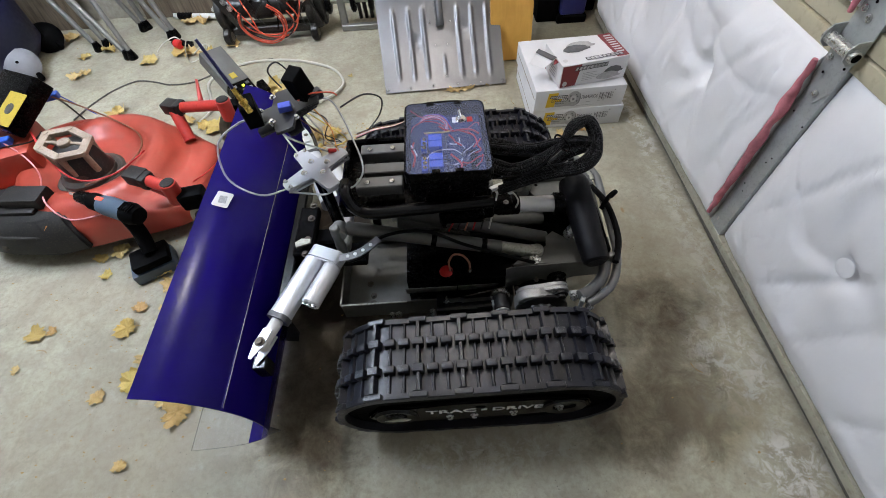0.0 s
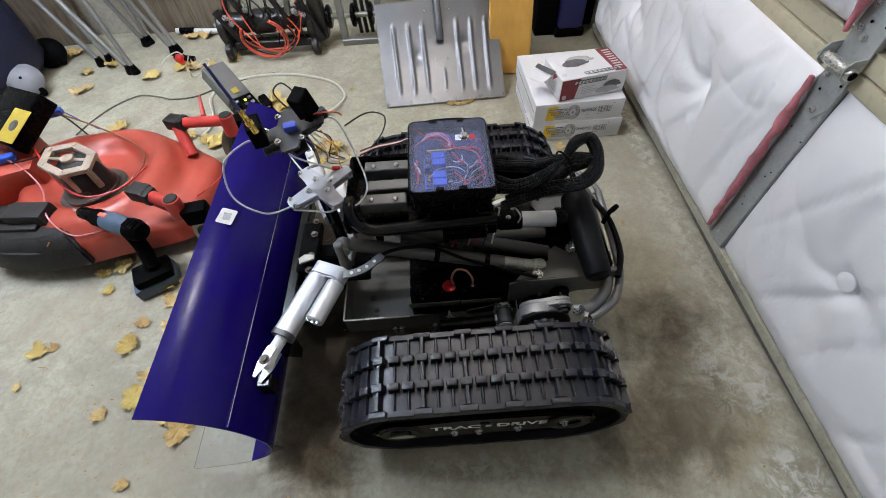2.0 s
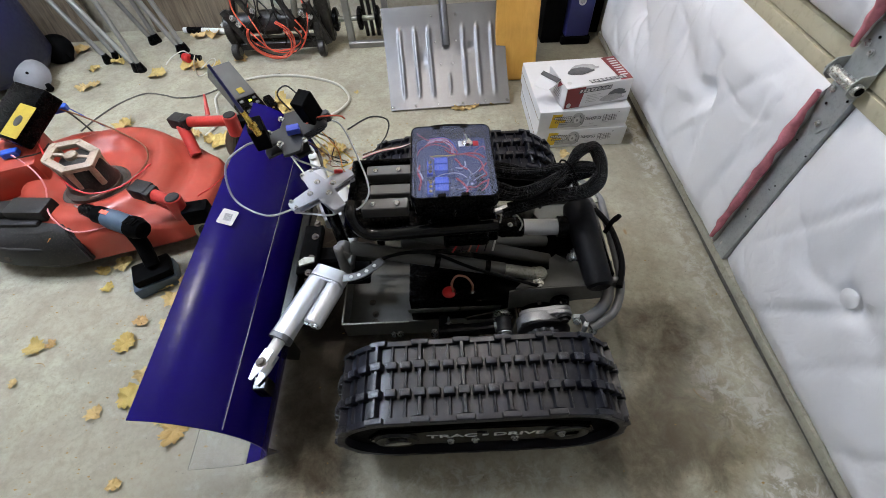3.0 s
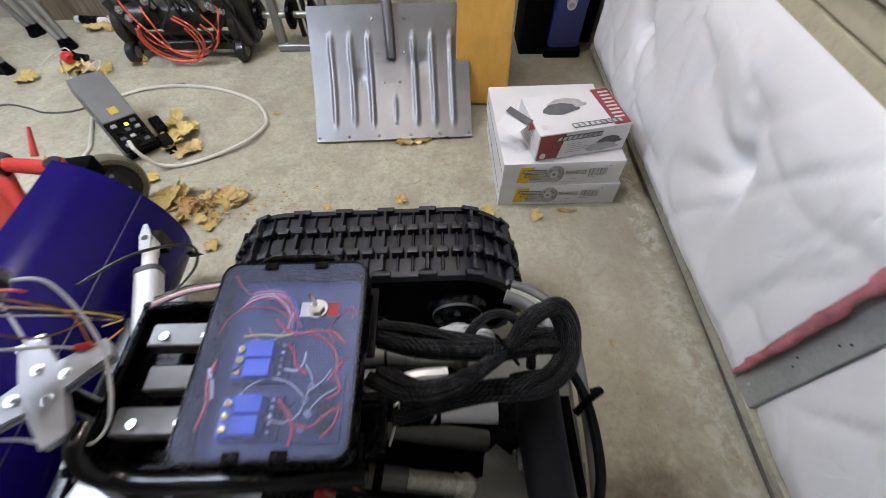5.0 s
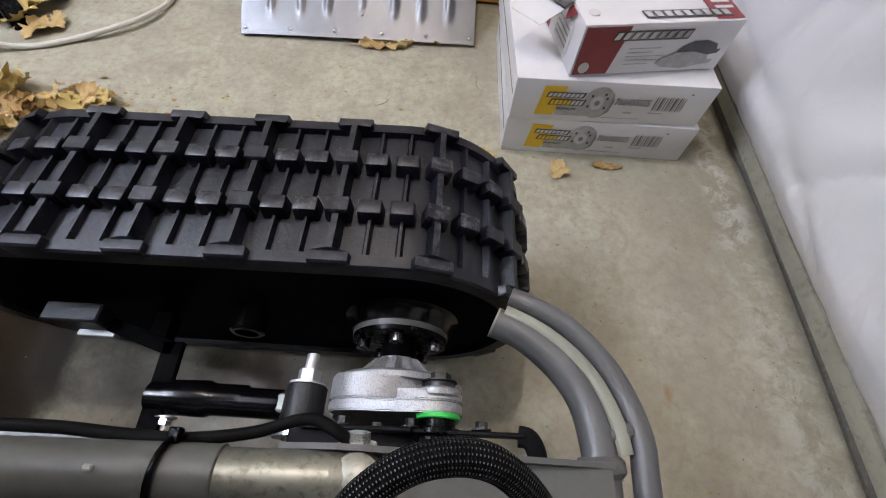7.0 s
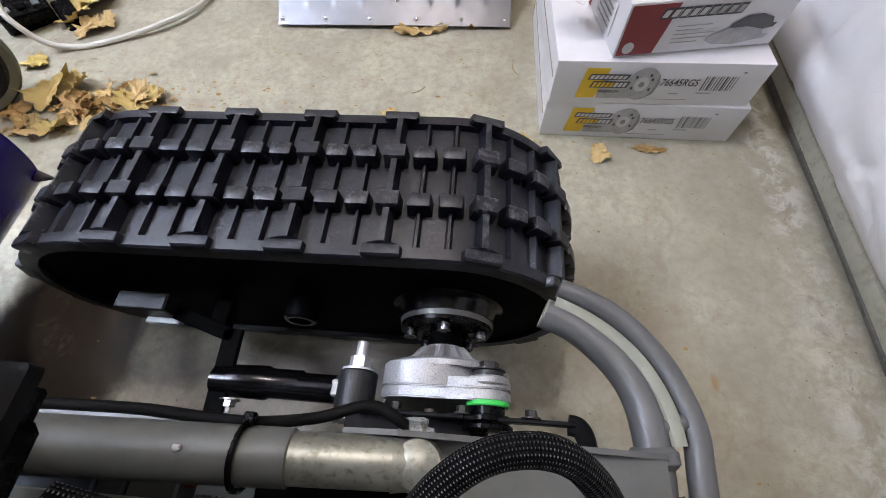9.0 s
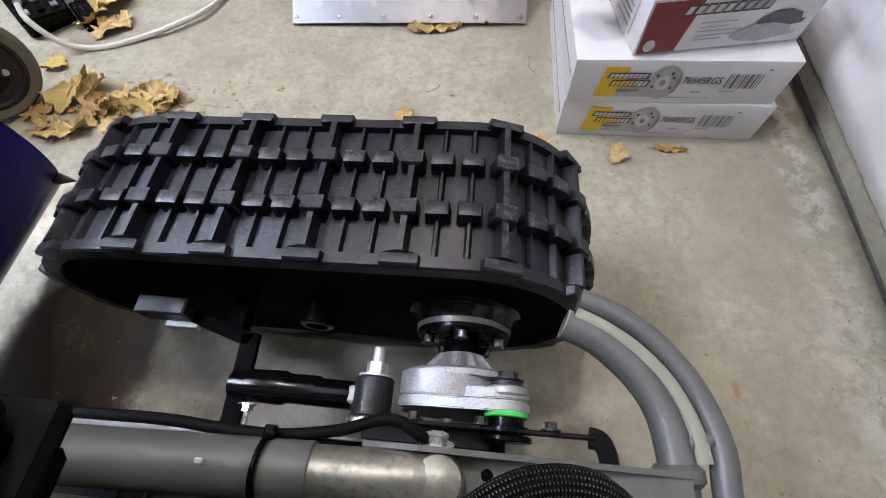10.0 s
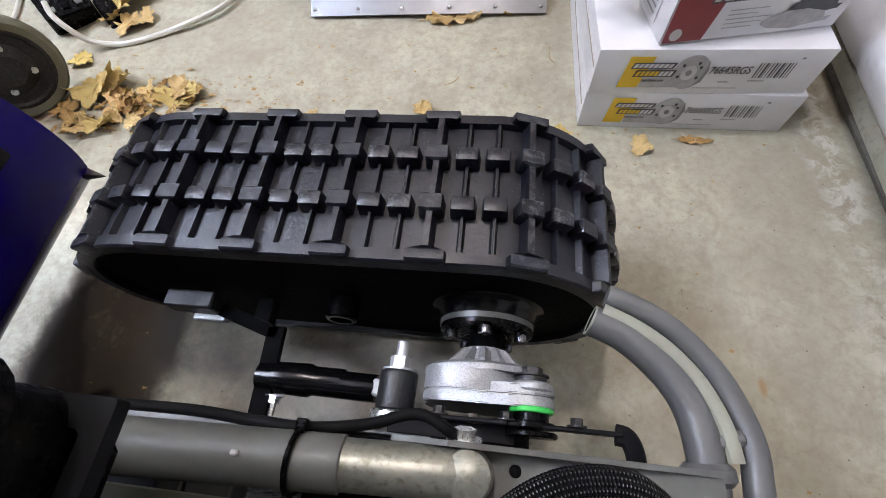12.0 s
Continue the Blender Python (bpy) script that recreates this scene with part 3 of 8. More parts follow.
door = thing("garage_door", "closed sectional garage door faced with white quilted insulation", "garage door", at=(DOOR_X, 0, 0), kind="structure")
bm = bm_new()
box(bm, (DOOR_X + 0.02, (FRONT + DOOR_END) / 2, 1.12), (0.036, DOOR_END - FRONT, 2.16))
part("door_skin", bm, "beige", door, "beige steel door skin", 0)
bm = bm_new()
for z in (0.645, 1.20, 1.76):
    box(bm, (DOOR_X - 0.006, (FRONT + DOOR_END) / 2, z - 0.019), (0.03, DOOR_END - FRONT - 0.01, 0.034), bev=0.004, seg=2)
    box(bm, (DOOR_X - 0.004, (FRONT + DOOR_END) / 2, z + 0.022), (0.026, DOOR_END - FRONT - 0.01, 0.040), bev=0.004, seg=2)
part("section_rail", bm, "beige", door, "beige steel rails where two sections meet", 30)
bm = bm_new()
box(bm, (DOOR_X - 0.010, (FRONT + DOOR_END) / 2, 0.052), (0.03, DOOR_END - FRONT - 0.01, 0.026), bev=0.004, seg=2)
box(bm, (DOOR_X - 0.002, (FRONT + DOOR_END) / 2, 0.036), (0.034, DOOR_END - FRONT - 0.01, 0.014), bev=0.003, seg=2)
part("bottom_rail", bm, "sill", door, "dirty beige bottom rail", 30)
bm = bm_new()
sweep(bm, [(DOOR_X + 0.002 + 0.004 * math.sin(i * 1.7), FRONT + 0.02 + i * 0.25, 0.016) for i in range(20)], 0.0145, 8, flat=1.0)
part("bottom_seal", bm, "seal", door, "black rubber seal on the floor")
STILE_Y = 0.193
quilts = (
    (STILE_Y + 0.036, DOOR_END - 0.02, 0.068, 0.610, 0.058, ((0.55, 0.385, 0.045, 0.030), (1.18, 0.36, 0.05, 0.032)), 2.0, 0.9, 0.02,
     ((0.55, 0.385, 0.86, 0.44, 0.035, 0.022), (0.55, 0.385, 0.63, 0.60, 0.030, 0.024), (0.55, 0.385, 0.44, 0.12, 0.026, 0.020), (0.55, 0.385, 0.76, 0.16, 0.035, 0.016), (0.30, 0.55, 0.305, 0.20, 0.008, 0.010), (0.335, 0.52, 0.35, 0.28, 0.010, 0.007),
      (1.18, 0.36, 0.90, 0.30, 0.035, 0.020), (1.18, 0.36, 1.22, 0.60, 0.030, 0.022), (1.18, 0.36, 1.05, 0.10, 0.03, 0.018), (0.95, 0.60, 0.85, 0.25, 0.02, 0.010))),
    (-1.35, STILE_Y - 0.035, 0.068, 0.610, 0.036, ((-0.15, 0.352, 0.035, 0.016), (-0.75, 0.34, 0.05, 0.03)), 4.0, 0.02, 0.06,
     ((-0.15, 0.352, -0.02, 0.56, 0.03, 0.012), (-0.15, 0.352, -0.42, 0.30, 0.03, 0.012), (-0.15, 0.352, -0.10, 0.10, 0.03, 0.012), (-0.15, 0.352, 0.14, 0.26, 0.025, 0.009))),
    (-3.3, -1.40, 0.068, 0.610, 0.04, ((-2.2, 0.34, 0.05, 0.03),), 6.0, 0.02, 0.02, ()),
    (STILE_Y + 0.036, DOOR_END - 0.02, 0.70, 1.165, 0.058, ((0.53, 0.93, 0.05, 0.03),), 8.0, 0.9, 0.02,
     ((0.53, 0.93, 0.80, 0.80, 0.035, 0.022), (0.53, 0.93, 0.42, 0.72, 0.03, 0.022), (0.53, 0.93, 0.62, 0.72, 0.03, 0.018), (0.30, 1.05, 0.305, 0.72, 0.010, 0.012))),
    (-1.35, STILE_Y - 0.035, 0.70, 1.165, 0.04, ((-0.4, 0.93, 0.05, 0.03),), 10.0, 0.02, 0.06, ()),
    (-3.3, -1.40, 0.70, 1.165, 0.04, (), 12.0, 0.02, 0.02, ()),
    (-3.3, DOOR_END - 0.02, 1.25, 1.72, 0.04, (), 14.0, 0.02, 0.02, ()),
)
for y0, y1, z0, z1, dep, dim, seed, e0, e1, folds in quilts:
    part("insulation_quilt", quilt("q", y0, y1, z0, z1, dep, dim, seed, e0, e1, folds), "vinyl", door, "creased white vinyl-faced insulation", 60)
# the cut pink edge of the batt beside the stile
for z0, z1 in ((0.10, 0.600), (0.70, 1.15)):
    bm = bm_new()
    n = 30
    pts = []
    for i in range(n + 1):
        u = i / n
        z = z0 + (z1 - z0) * u
        b = 0.5 + 0.5 * noise.noise(V(z * 11, 1.3, 0))
        pts.append((DOOR_X - 0.040 - 0.010 * b, STILE_Y + 0.034 - 0.004 * b, z))
    sweep(bm, pts, lambda u: 0.006 + 0.012 * (0.5 + 0.5 * noise.noise(V(u * 7, 4.1, z0))) * min(1, 5 * u) * min(1, 5 * (1 - u)), 12, smooth=3)
    for v in bm.verts:
        v.co += V(0.003 * noise.noise(v.co * 38), 0.005 * noise.noise(v.co * 38 + V(5, 0, 0)), 0)
    part("batt_edge", bm, "pink", door, "pink fibreglass showing at the cut edge", 70)
# pinned washer under the vinyl
bm = bm_new()
lathe(bm, [(0, 0.0015), (0.019, 0.0012), (0.022, 0.0)], 24, (DOOR_X - 0.0280, -0.148, 0.352), along((-1, 0, 0)))
part("pin_washer", bm, "vinyl", door, "round washer holding the insulation")

# stile of folded galvanised steel with its holes
bm = bm_new()
for z0, z1 in ((0.064, 0.630), (0.660, 1.19)):
    box(bm, (DOOR_X - 0.012, STILE_Y, (z0 + z1) / 2), (0.02, 0.064, z1 - z0), bev=0.003, seg=2)
stile = part("stile", bm, "galv", door, "grey galvanised steel stile", 30)
bm = bm_new()
box(bm, (DOOR_X - 0.0225, STILE_Y + 0.008, 0.098), (0.002, 0.006, 0.012), bev=0.0009)
part("slot", bm, "w_white", stile, "", 0)
bm = bm_new()
for y, z in ((0.212, 0.478), (0.164, 0.468), (0.185, 0.34), (0.178, 0.36), (0.2, 0.25), (0.19, 0.23)):
    cyl(bm, (DOOR_X - 0.0215, y, z), (DOOR_X - 0.0228, y, z), 0.0022, seg=10)
part("screw_hole", bm, "blackm", stile, "", 0)

# hinge over the joint
hinge = thing("door_hinge", "galvanised steel roller hinge bolted over the door joint", "hinge", at=(DOOR_X - 0.02, STILE_Y, 0.62))
bm = bm_new()
prism(bm, [(-0.035, 0.0), (0.035, 0.0), (0.034, -0.075), (0.012, -0.115), (-0.012, -0.115), (-0.034, -0.075)], 0.003, (DOOR_X - 0.0255, STILE_Y, 0.634), YZ)
part("lower_leaf", bm, "galv", hinge)
bm = bm_new()
prism(bm, [(-0.04, 0.0), (0.04, 0.0), (0.036, 0.09), (0.024, 0.12), (-0.03, 0.12), (-0.036, 0.09)], 0.003, (DOOR_X - 0.0255, STILE_Y, 0.648), YZ)
part("upper_leaf", bm, "galv", hinge)
for s in (-1, 1):
    bm = bm_new()
    prism(bm, [(0.0, -0.018), (0.0, 0.03), (-0.026, 0.026), (-0.036, 0.012), (-0.034, -0.008), (-0.02, -0.02)], 0.003, (DOOR_X - 0.024, STILE_Y + s * 0.038 + 0.0015, 0.646), XZ)
    part("cheek", bm, "galv", hinge)
bm = bm_new()
cyl(bm, (DOOR_X - 0.045, STILE_Y - 0.05, 0.648), (DOOR_X - 0.045, STILE_Y + 0.046, 0.648), 0.0115, seg=18, bev=0.001)
part("hinge_tube", bm, "zinc", hinge, "bright hinge tube")
bm = bm_new()
cyl(bm, (DOOR_X - 0.045, STILE_Y - 0.0505, 0.648), (DOOR_X - 0.045, STILE_Y - 0.0512, 0.648), 0.0085, seg=16)
part("tube_bore", bm, "blackm", hinge)
for y, z in ((STILE_Y + 0.02, 0.612), (STILE_Y - 0.005, 0.542), (STILE_Y, 0.70), (STILE_Y + 0.02, 0.71), (STILE_Y - 0.012, 0.755), (STILE_Y + 0.02, 0.755)):
    bm = bm_new()
    bolt(bm, (DOOR_X - 0.0285, y, z), (-1, 0, 0), 0.0045, 0.004)
    part("bolt", bm, "zinc", hinge)
for y, z in ((0.165, 0.612), (0.205, 0.582), (0.2, 0.727), (0.165, 0.732)):
    bm = bm_new()
    cyl(bm, (DOOR_X - 0.0280, y, z), (DOOR_X - 0.0290, y, z), 0.003, seg=10)
    part("punched_hole", bm, "blackm", hinge, "", 0)


# ---- ceiling lamps ----
def tube_lamp(x0, x1, ys):
    """A fitting with bare tubes along x, one at each of ys."""
    x, y, length = (x0 + x1) / 2, (ys[0] + ys[-1]) / 2, x1 - x0
    lamp = thing("ceiling_light", "white ceiling fitting with bare fluorescent tubes", "ceiling light", "ceiling lights", (x, y, CEIL))
    bm = bm_new()
    box(bm, (x, y, CEIL - 0.03), (length + 0.06, ys[-1] - ys[0] + 0.08, 0.058), bev=0.006)
    part("housing", bm, "whitep", lamp)
    for yy in ys:
        bm = bm_new()
        cyl(bm, (x0, yy, CEIL - 0.078), (x1, yy, CEIL - 0.078), 0.011, seg=10)
        part("tube", bm, "tube", lamp, "glowing white tube")


tube_lamp(-2.15, -1.31, (0.87, 0.98, 1.09, 1.20))
tube_lamp(-2.15, -1.31, (0.49, 0.533, 0.577, 0.62))
tube_lamp(-2.15, -1.31, (0.25, 0.29, 0.33, 0.37))
BX, BY = -0.10, 1.00
lamp = thing("bulb_lamp", "warm round globe in a white ceiling holder", "ceiling light", "", (BX, BY, CEIL))
bm = bm_new()
lathe(bm, [(0, 0), (0.06, 0), (0.06, -0.02), (0.03, -0.05), (0, -0.05)], 20, (BX, BY, CEIL))
part("holder", bm, "whitep", lamp)
bm = bm_new()
lathe(bm, [(0.02, 0), (0.03, -0.008), (0.046, -0.03), (0.052, -0.055), (0.046, -0.08), (0.03, -0.10), (0, -0.108)], 24, (BX, BY, CEIL - 0.05))
part("globe", bm, "bulb", lamp, "glowing warm globe")


# ---- the tracked machine ----
YC = 0.097                      # its middle plane
ROBOT = thing("tracked_robot", "home-built grey and black robot chassis on rubber tracks", "robot", at=(-0.06, YC, 0))
C1, R1, C2, R2 = (0.125, 0.155), 0.134, (-0.228, 0.150), 0.129
HALF_W, PITCHES = 0.0885, 17


def hull(da, n=64):
    """The outline round both wheels, da further out, clockwise from the top, as (x, z)."""
    d = C1[0] - C2[0]
    a = math.asin((R1 - R2) / d)
    pts = []
    for i in range(n + 1):
        t = math.pi / 2 + a - (math.pi + 2 * a) * i / n
        pts.append((C1[0] + (R1 + da) * math.cos(t), C1[1] + (R1 + da) * math.sin(t)))
    for i in range(n + 1):
        t = -math.pi / 2 - a - (math.pi - 2 * a) * i / n
        pts.append((C2[0] + (R2 + da) * math.cos(t), C2[1] + (R2 + da) * math.sin(t)))
    return pts


def resample(pts, count, phase):
    P = [Vector((x, z)) for x, z in pts]
    P.append(P[0])
    acc = [0.0]
    for a, b in zip(P, P[1:]):
        acc.append(acc[-1] + (b - a).length)
    total = acc[-1]
    out = []
    k = 0
    for i in range(count):
        s = (phase + i * total / count) % total
        k = max(j for j in range(len(acc) - 1) if acc[j] <= s)
        u = (s - acc[k]) / max(1e-9, acc[k + 1] - acc[k])
        d = (P[k + 1] - P[k]).normalized()
        out.append((P[k].lerp(P[k + 1], u), d))
    return out, total


def lug_mesh():
    """A full-width lug in one moulding: wide tabs at the belt's edges, a thin bar and two blocks on the rows."""
    bm = bm_new()
    half = [(0.0890, 0.0150, 0.0075), (0.0880, 0.0195, 0.0120), (0.0860, 0.0205, 0.0138), (0.0780, 0.0205, 0.0140), (0.0760, 0.0180, 0.0132), (0.0745, 0.0064, 0.0160), (0.0385, 0.0062, 0.0160), (0.0375, 0.0105, 0.0180), (0.0362, 0.0125, 0.0192), (0.0215, 0.0125, 0.0192), (0.0203, 0.0105, 0.0180), (0.0195, 0.0062, 0.0160)]
    prof = [(-y, w, z) for y, w, z in half] + [(y, w, z) for y, w, z in half[::-1]]
    rings = []
    for y, w, z in prof:
        t = 0.48 if w < 0.007 else 0.86
        rings.append([bm.verts.new(p) for p in ((-w, y, -0.002), (-w * (t + 0.04), y, z * 0.85), (-w * t, y, z), (w * t, y, z), (w * (t + 0.04), y, z * 0.85), (w, y, -0.002))])
    for a, b in zip(rings, rings[1:]):
        for i in range(6):
            bm.faces.new((a[i], a[(i + 1) % 6], b[(i + 1) % 6], b[i]))
    bm.faces.new(rings[0][::-1])
    bm.faces.new(rings[-1])
    return link_mesh("lug", bm, "lug", 30)


def block_mesh():
    bm = bm_new()
    box(bm, (0, 0, 0.0072), (0.0255, 0.0180, 0.0200), bev=0.0026, seg=2, top=0.88)
    return link_mesh("tread_block", bm, "lug", 30)


def rib_mesh():
    bm = bm_new()
    vs = box(bm, (0, 0, 0.0016), (0.0090, 0.150, 0.0088))
    for v in vs:
        if v.co.z > 0.002:
            v.co.x *= 0.30
    return link_mesh("rib", bm, "rubber", 30)


LUG, BLOCK, RIB = lug_mesh(), block_mesh(), rib_mesh()


def lay(ob, p, d, y):
    """Set a tread piece on the belt at p, with d the way the belt runs."""
    t = V(d.x, 0, d.y)
    n = t.cross(V(0, 1, 0))
    ob.matrix_basis = Matrix.Translation(V(p.x, y, p.y)) @ Matrix((t, V(0, 1, 0), n)).transposed().to_4x4()


def track(yc, top_x, label):
    """One rubber track: the belt with its ribs, and the lugs as pieces of their own."""
    loop = hull(0.0)
    phase0 = (top_x - loop[0][0])
    _, total = resample(loop, 4, 0)
    prof = [(-HALF_W, -0.010), (-HALF_W, 0.005), (-HALF_W + 0.002, 0.007), (-HALF_W + 0.013, 0.007), (-HALF_W + 0.015, 0.0), (HALF_W - 0.015, 0.0), (HALF_W - 0.013, 0.007), (HALF_W - 0.002, 0.007), (HALF_W, 0.005), (HALF_W, -0.010)]
    bm = bm_new()
    pts, _ = resample(loop, 150, phase0)
    rings = []
    for p, d in pts:
        n = V(d.x, 0, d.y).cross(V(0, 1, 0))
        rings.append([bm.verts.new(V(p.x, yc + y, p.y) + n * h) for y, h in prof])
    for a, b in zip(rings, rings[1:] + rings[:1]):
        for i in range(len(prof)):
            j = (i + 1) % len(prof)
            bm.faces.new((a[i], a[j], b[j], b[i]))
    minor, _ = resample(loop, PITCHES * 3, phase0)
    belt = part("track", bm, "rubber", ROBOT, label)
    for k, (p, d) in enumerate(minor):
        if k % 3 == 0:
            o = new("lug", LUG)
            lay(o, p, d, yc)
            o.parent = belt
            o.matrix_parent_inverse = Matrix.Identity(4)
        else:
            o = new("rib", RIB)
            lay(o, p, d, yc)
            o.parent = belt
            o.matrix_parent_inverse = Matrix.Identity(4)
            for s in (-1, 1):
                o = new("tread_block", BLOCK)
                lay(o, p, d, yc + s * 0.0288)
                o.parent = belt
                o.matrix_parent_inverse = Matrix.Identity(4)
    return belt


def fix_children(belt):
    inv = (ROBOT.matrix_basis @ belt.matrix_parent_inverse @ belt.matrix_basis).inverted()
    for o in belt.children:
        o.matrix_parent_inverse = inv


Y_FAR, Y_NEAR = 0.4495, -0.2535
ROBOT.matrix_basis = Matrix.Translation((-0.06, YC, 0))
for y, x0, lab in ((Y_FAR, 0.068, "black rubber track with three rows of lugs"), (Y_NEAR, 0.098, "scuffed black rubber track with three rows of lugs")):
    fix_children(track(y, x0, lab))


def wheel_side(y, out):
    """The dark cover plate and wheels inside a track; out: the side that it faces."""
    bm = bm_new()
    prism(bm, [(x, z) for x, z in hull(-0.0095, 24)], 0.03, (0, y + (0.03 if out < 0 else 0), 0), XZ)
    part("cover_plate", bm, "coverb", ROBOT, "dark plate inside the track", 20)


wheel_side(Y_NEAR - HALF_W + 0.018, -1)
wheel_side(Y_FAR - HALF_W + 0.006, -1)
wheel_side(Y_NEAR + HALF_W - 0.012, 1)
wheel_side(Y_FAR + HALF_W - 0.016, 1)

# outer face of the near track: raised panel, idler, bolts and a painted mark
fy = Y_NEAR - HALF_W + 0.018
bm = bm_new()
outline = [(-0.30, 0.135), (-0.27, 0.185), (-0.1, 0.205), (0.10, 0.205), (0.19, 0.18), (0.205, 0.14), (0.17, 0.10), (-0.1, 0.09), (-0.26, 0.095)]
prism(bm, outline, 0.012, (0, fy, 0), XZ, bev=0.004)
part("side_panel", bm, "gloss", ROBOT, "glossy black side panel", 30)
bm = bm_new()
lathe(bm, [(0, 0.008), (0.022, 0.008), (0.024, 0.004), (0.045, 0.006), (0.05, 0.0)], 28, (-0.235, fy - 0.012, 0.145), along((0, -1, 0)))
part("idler_cap", bm, "gloss", ROBOT, "idler wheel cap")
bm = bm_new()
prism(bm, [(-0.03, -0.004), (-0.012, -0.012), (0.02, -0.01), (0.03, 0.0), (0.012, 0.012), (-0.01, 0.007)], 0.002, (-0.232, fy - 0.0205, 0.147), XZ)
part("scrape", bm, "bare", ROBOT, "bare scraped metal")
# the drive's painted marking
for word, x0, wide in (("TRAC", -0.168, 1.30), ("DRIVE", -0.022, 1.26)):
    text("painted_word", word, 0.0335, "whitep", ROBOT, Matrix.Translation((x0, fy - 0.0125, 0.146)) @ XZ.to_4x4() @ Matrix.Diagonal((wide, 1, 1, 1)), "pale painted lettering on the side panel", 0.0, 0.02)
bm = bm_new()
prism(bm, [(-0.046, 0.155), (-0.034, 0.155), (-0.032, 0.163), (-0.044, 0.163)], 0.0012, (0, fy - 0.0125, 0), XZ)
part("painted_dash", bm, "whitep", ROBOT, "pale painted dash", 0)
# dished idler wheel and the dark slot in the panel
bm = bm_new()
lathe(bm, [(0.026, 0.004), (0.030, 0.006), (0.047, 0.006), (0.050, 0.003)], 28, (0.140, fy - 0.012, 0.152), along((0, -1, 0)))
part("hub_rim", bm, "gloss", ROBOT, "glossy wheel rim in the panel")
bm = bm_new()
prism(bm, disc(-0.047, 0.178, 0.011, 0.006, 16), 0.0008, (0, fy - 0.0123, 0), XZ)
part("panel_slot", bm, "blackm", ROBOT, "", 0)
for x, z in ((0.122, 0.162), (0.132, 0.142), (-0.06, 0.118), (-0.115, 0.118), (0.03, 0.122)):
    bm = bm_new()
    bolt(bm, (x, fy - 0.012, z), (0, -1, 0), 0.006, 0.006)
    part("bolt", bm, "zinc", ROBOT)


def drive(s):
    """Hub, reduction gearbox and suspension link on one side; s = 1 for the far side, -1 for the near."""
    def P(x, y, z):
        return (x, YC + s * (y - YC), z)

    def D(x, y, z):
        return (x, s * y, z)
    lx, lz = 0.128, 0.155
    bm = bm_new()
    lathe(bm, [(0.0, 0.0), (0.080, 0.0), (0.079, 0.004), (0.073, 0.006), (0.071, 0.012), (0.063, 0.016), (0.058, 0.022), (0.055, 0.032), (0, 0.032)], 32, P(lx, 0.382, lz), along(D(0, -1, 0)))
    part("hub_dome", bm, "gloss", ROBOT, "glossy black hub")
    bm = bm_new()
    lathe(bm, [(0.0, 0.0), (0.0535, 0.0), (0.0535, 0.006), (0, 0.006)], 36, P(lx, 0.3495, lz), along(D(0, -1, 0)))
    part("hub_ring", bm, "legalu", ROBOT, "bright machined ring")
    bm = bm_new()
    lathe(bm, [(0.0, 0.0), (0.053, 0.0), (0.0525, 0.0045), (0.050, 0.0055), (0, 0.0055)], 36, P(lx, 0.3434, lz), along(D(0, -1, 0)))
    part("hub_flange", bm, "blackp", ROBOT)
    for k in range(5):
        a = radians(20 + 72 * k)
        bm = bm_new()
        c = P(lx + 0.041 * math.cos(a), 0.3375, lz + 0.041 * math.sin(a))
        cyl(bm, c, Vector(c) + Vector(D(0, -0.010, 0)), 0.0075, seg=12, bev=0.001)
        cyl(bm, Vector(c) + Vector(D(0, -0.008, 0)), Vector(c) + Vector(D(0, -0.0104, 0)), 0.004, seg=6)
        part("cap_screw", bm, "blackchrome", ROBOT, "dark polished cap screw")
    bm = bm_new()
    cyl(bm, P(lx, 0.336, lz), P(lx, 0.312, lz), 0.0195, seg=22)
    part("axle", bm, "blackm", ROBOT)
    bm = bm_new()
    rows = []
    for r, y, k in ((0.0225, 0.3195, 0.0), (0.0245, 0.318, 0.0025), (0.0345, 0.304, 0.006), (0.041, 0.2985, 0.002)):
        ring = []
        for i in range(48):
            a = 2 * math.pi * i / 48
            q = r + (k if i % 4 in (0, 1) else -k)
            ring.append(bm.verts.new(P(lx + q * math.cos(a), y, lz + q * math.sin(a))))
        rows.append(ring)
    for ra, rb in zip(rows, rows[1:]):
        for i in range(48):
            bm.faces.new((ra[i], ra[(i + 1) % 48], rb[(i + 1) % 48], rb[i]))
    bm.faces.new(rows[0])
    bm.faces.new(rows[-1][::-1])
    part("ribbed_collar", bm, "alu", ROBOT, "cast collar with ribs", 0)
    # two-part casting: round below, with a straight top that runs out into the ear
    e = Vector(P(0.174, 0.2765, 0.212))

    def casting(r, lift, ear):
        pts = []
        for i in range(26):
            a = radians(152 + 208 * i / 25)
            pts.append((lx + 0.003 + r * math.cos(a), lz + r * math.sin(a)))
        if ear:
            for i in range(8):
                a = radians(-10 + 100 * i / 7)
                pts.append((e.x + 0.022 * math.cos(a), e.z - 0.003 + lift + 0.022 * math.sin(a)))
            pts.append((e.x - 0.022, e.z + 0.016 + lift))
        else:
            pts += [(lx + 0.052, lz + 0.036), (lx + 0.030, lz + 0.052)]
        return pts + [(lx + 0.006, lz + 0.068 + lift), (lx - 0.034, lz + 0.064 + lift), (lx - 0.053, lz + 0.054 + lift), (lx - 0.059, lz + 0.040)]
    bm = bm_new()
    r = 0.068 if s > 0 else 0.066
    lathe(bm, [(0, 0), (r - 0.022, 0), (r - 0.004, 0.0025), (r, 0.0055), (r, 0.011), (0, 0.011)], 40, P(lx + 0.004, 0.2985, lz), along(D(0, -1, 0)))
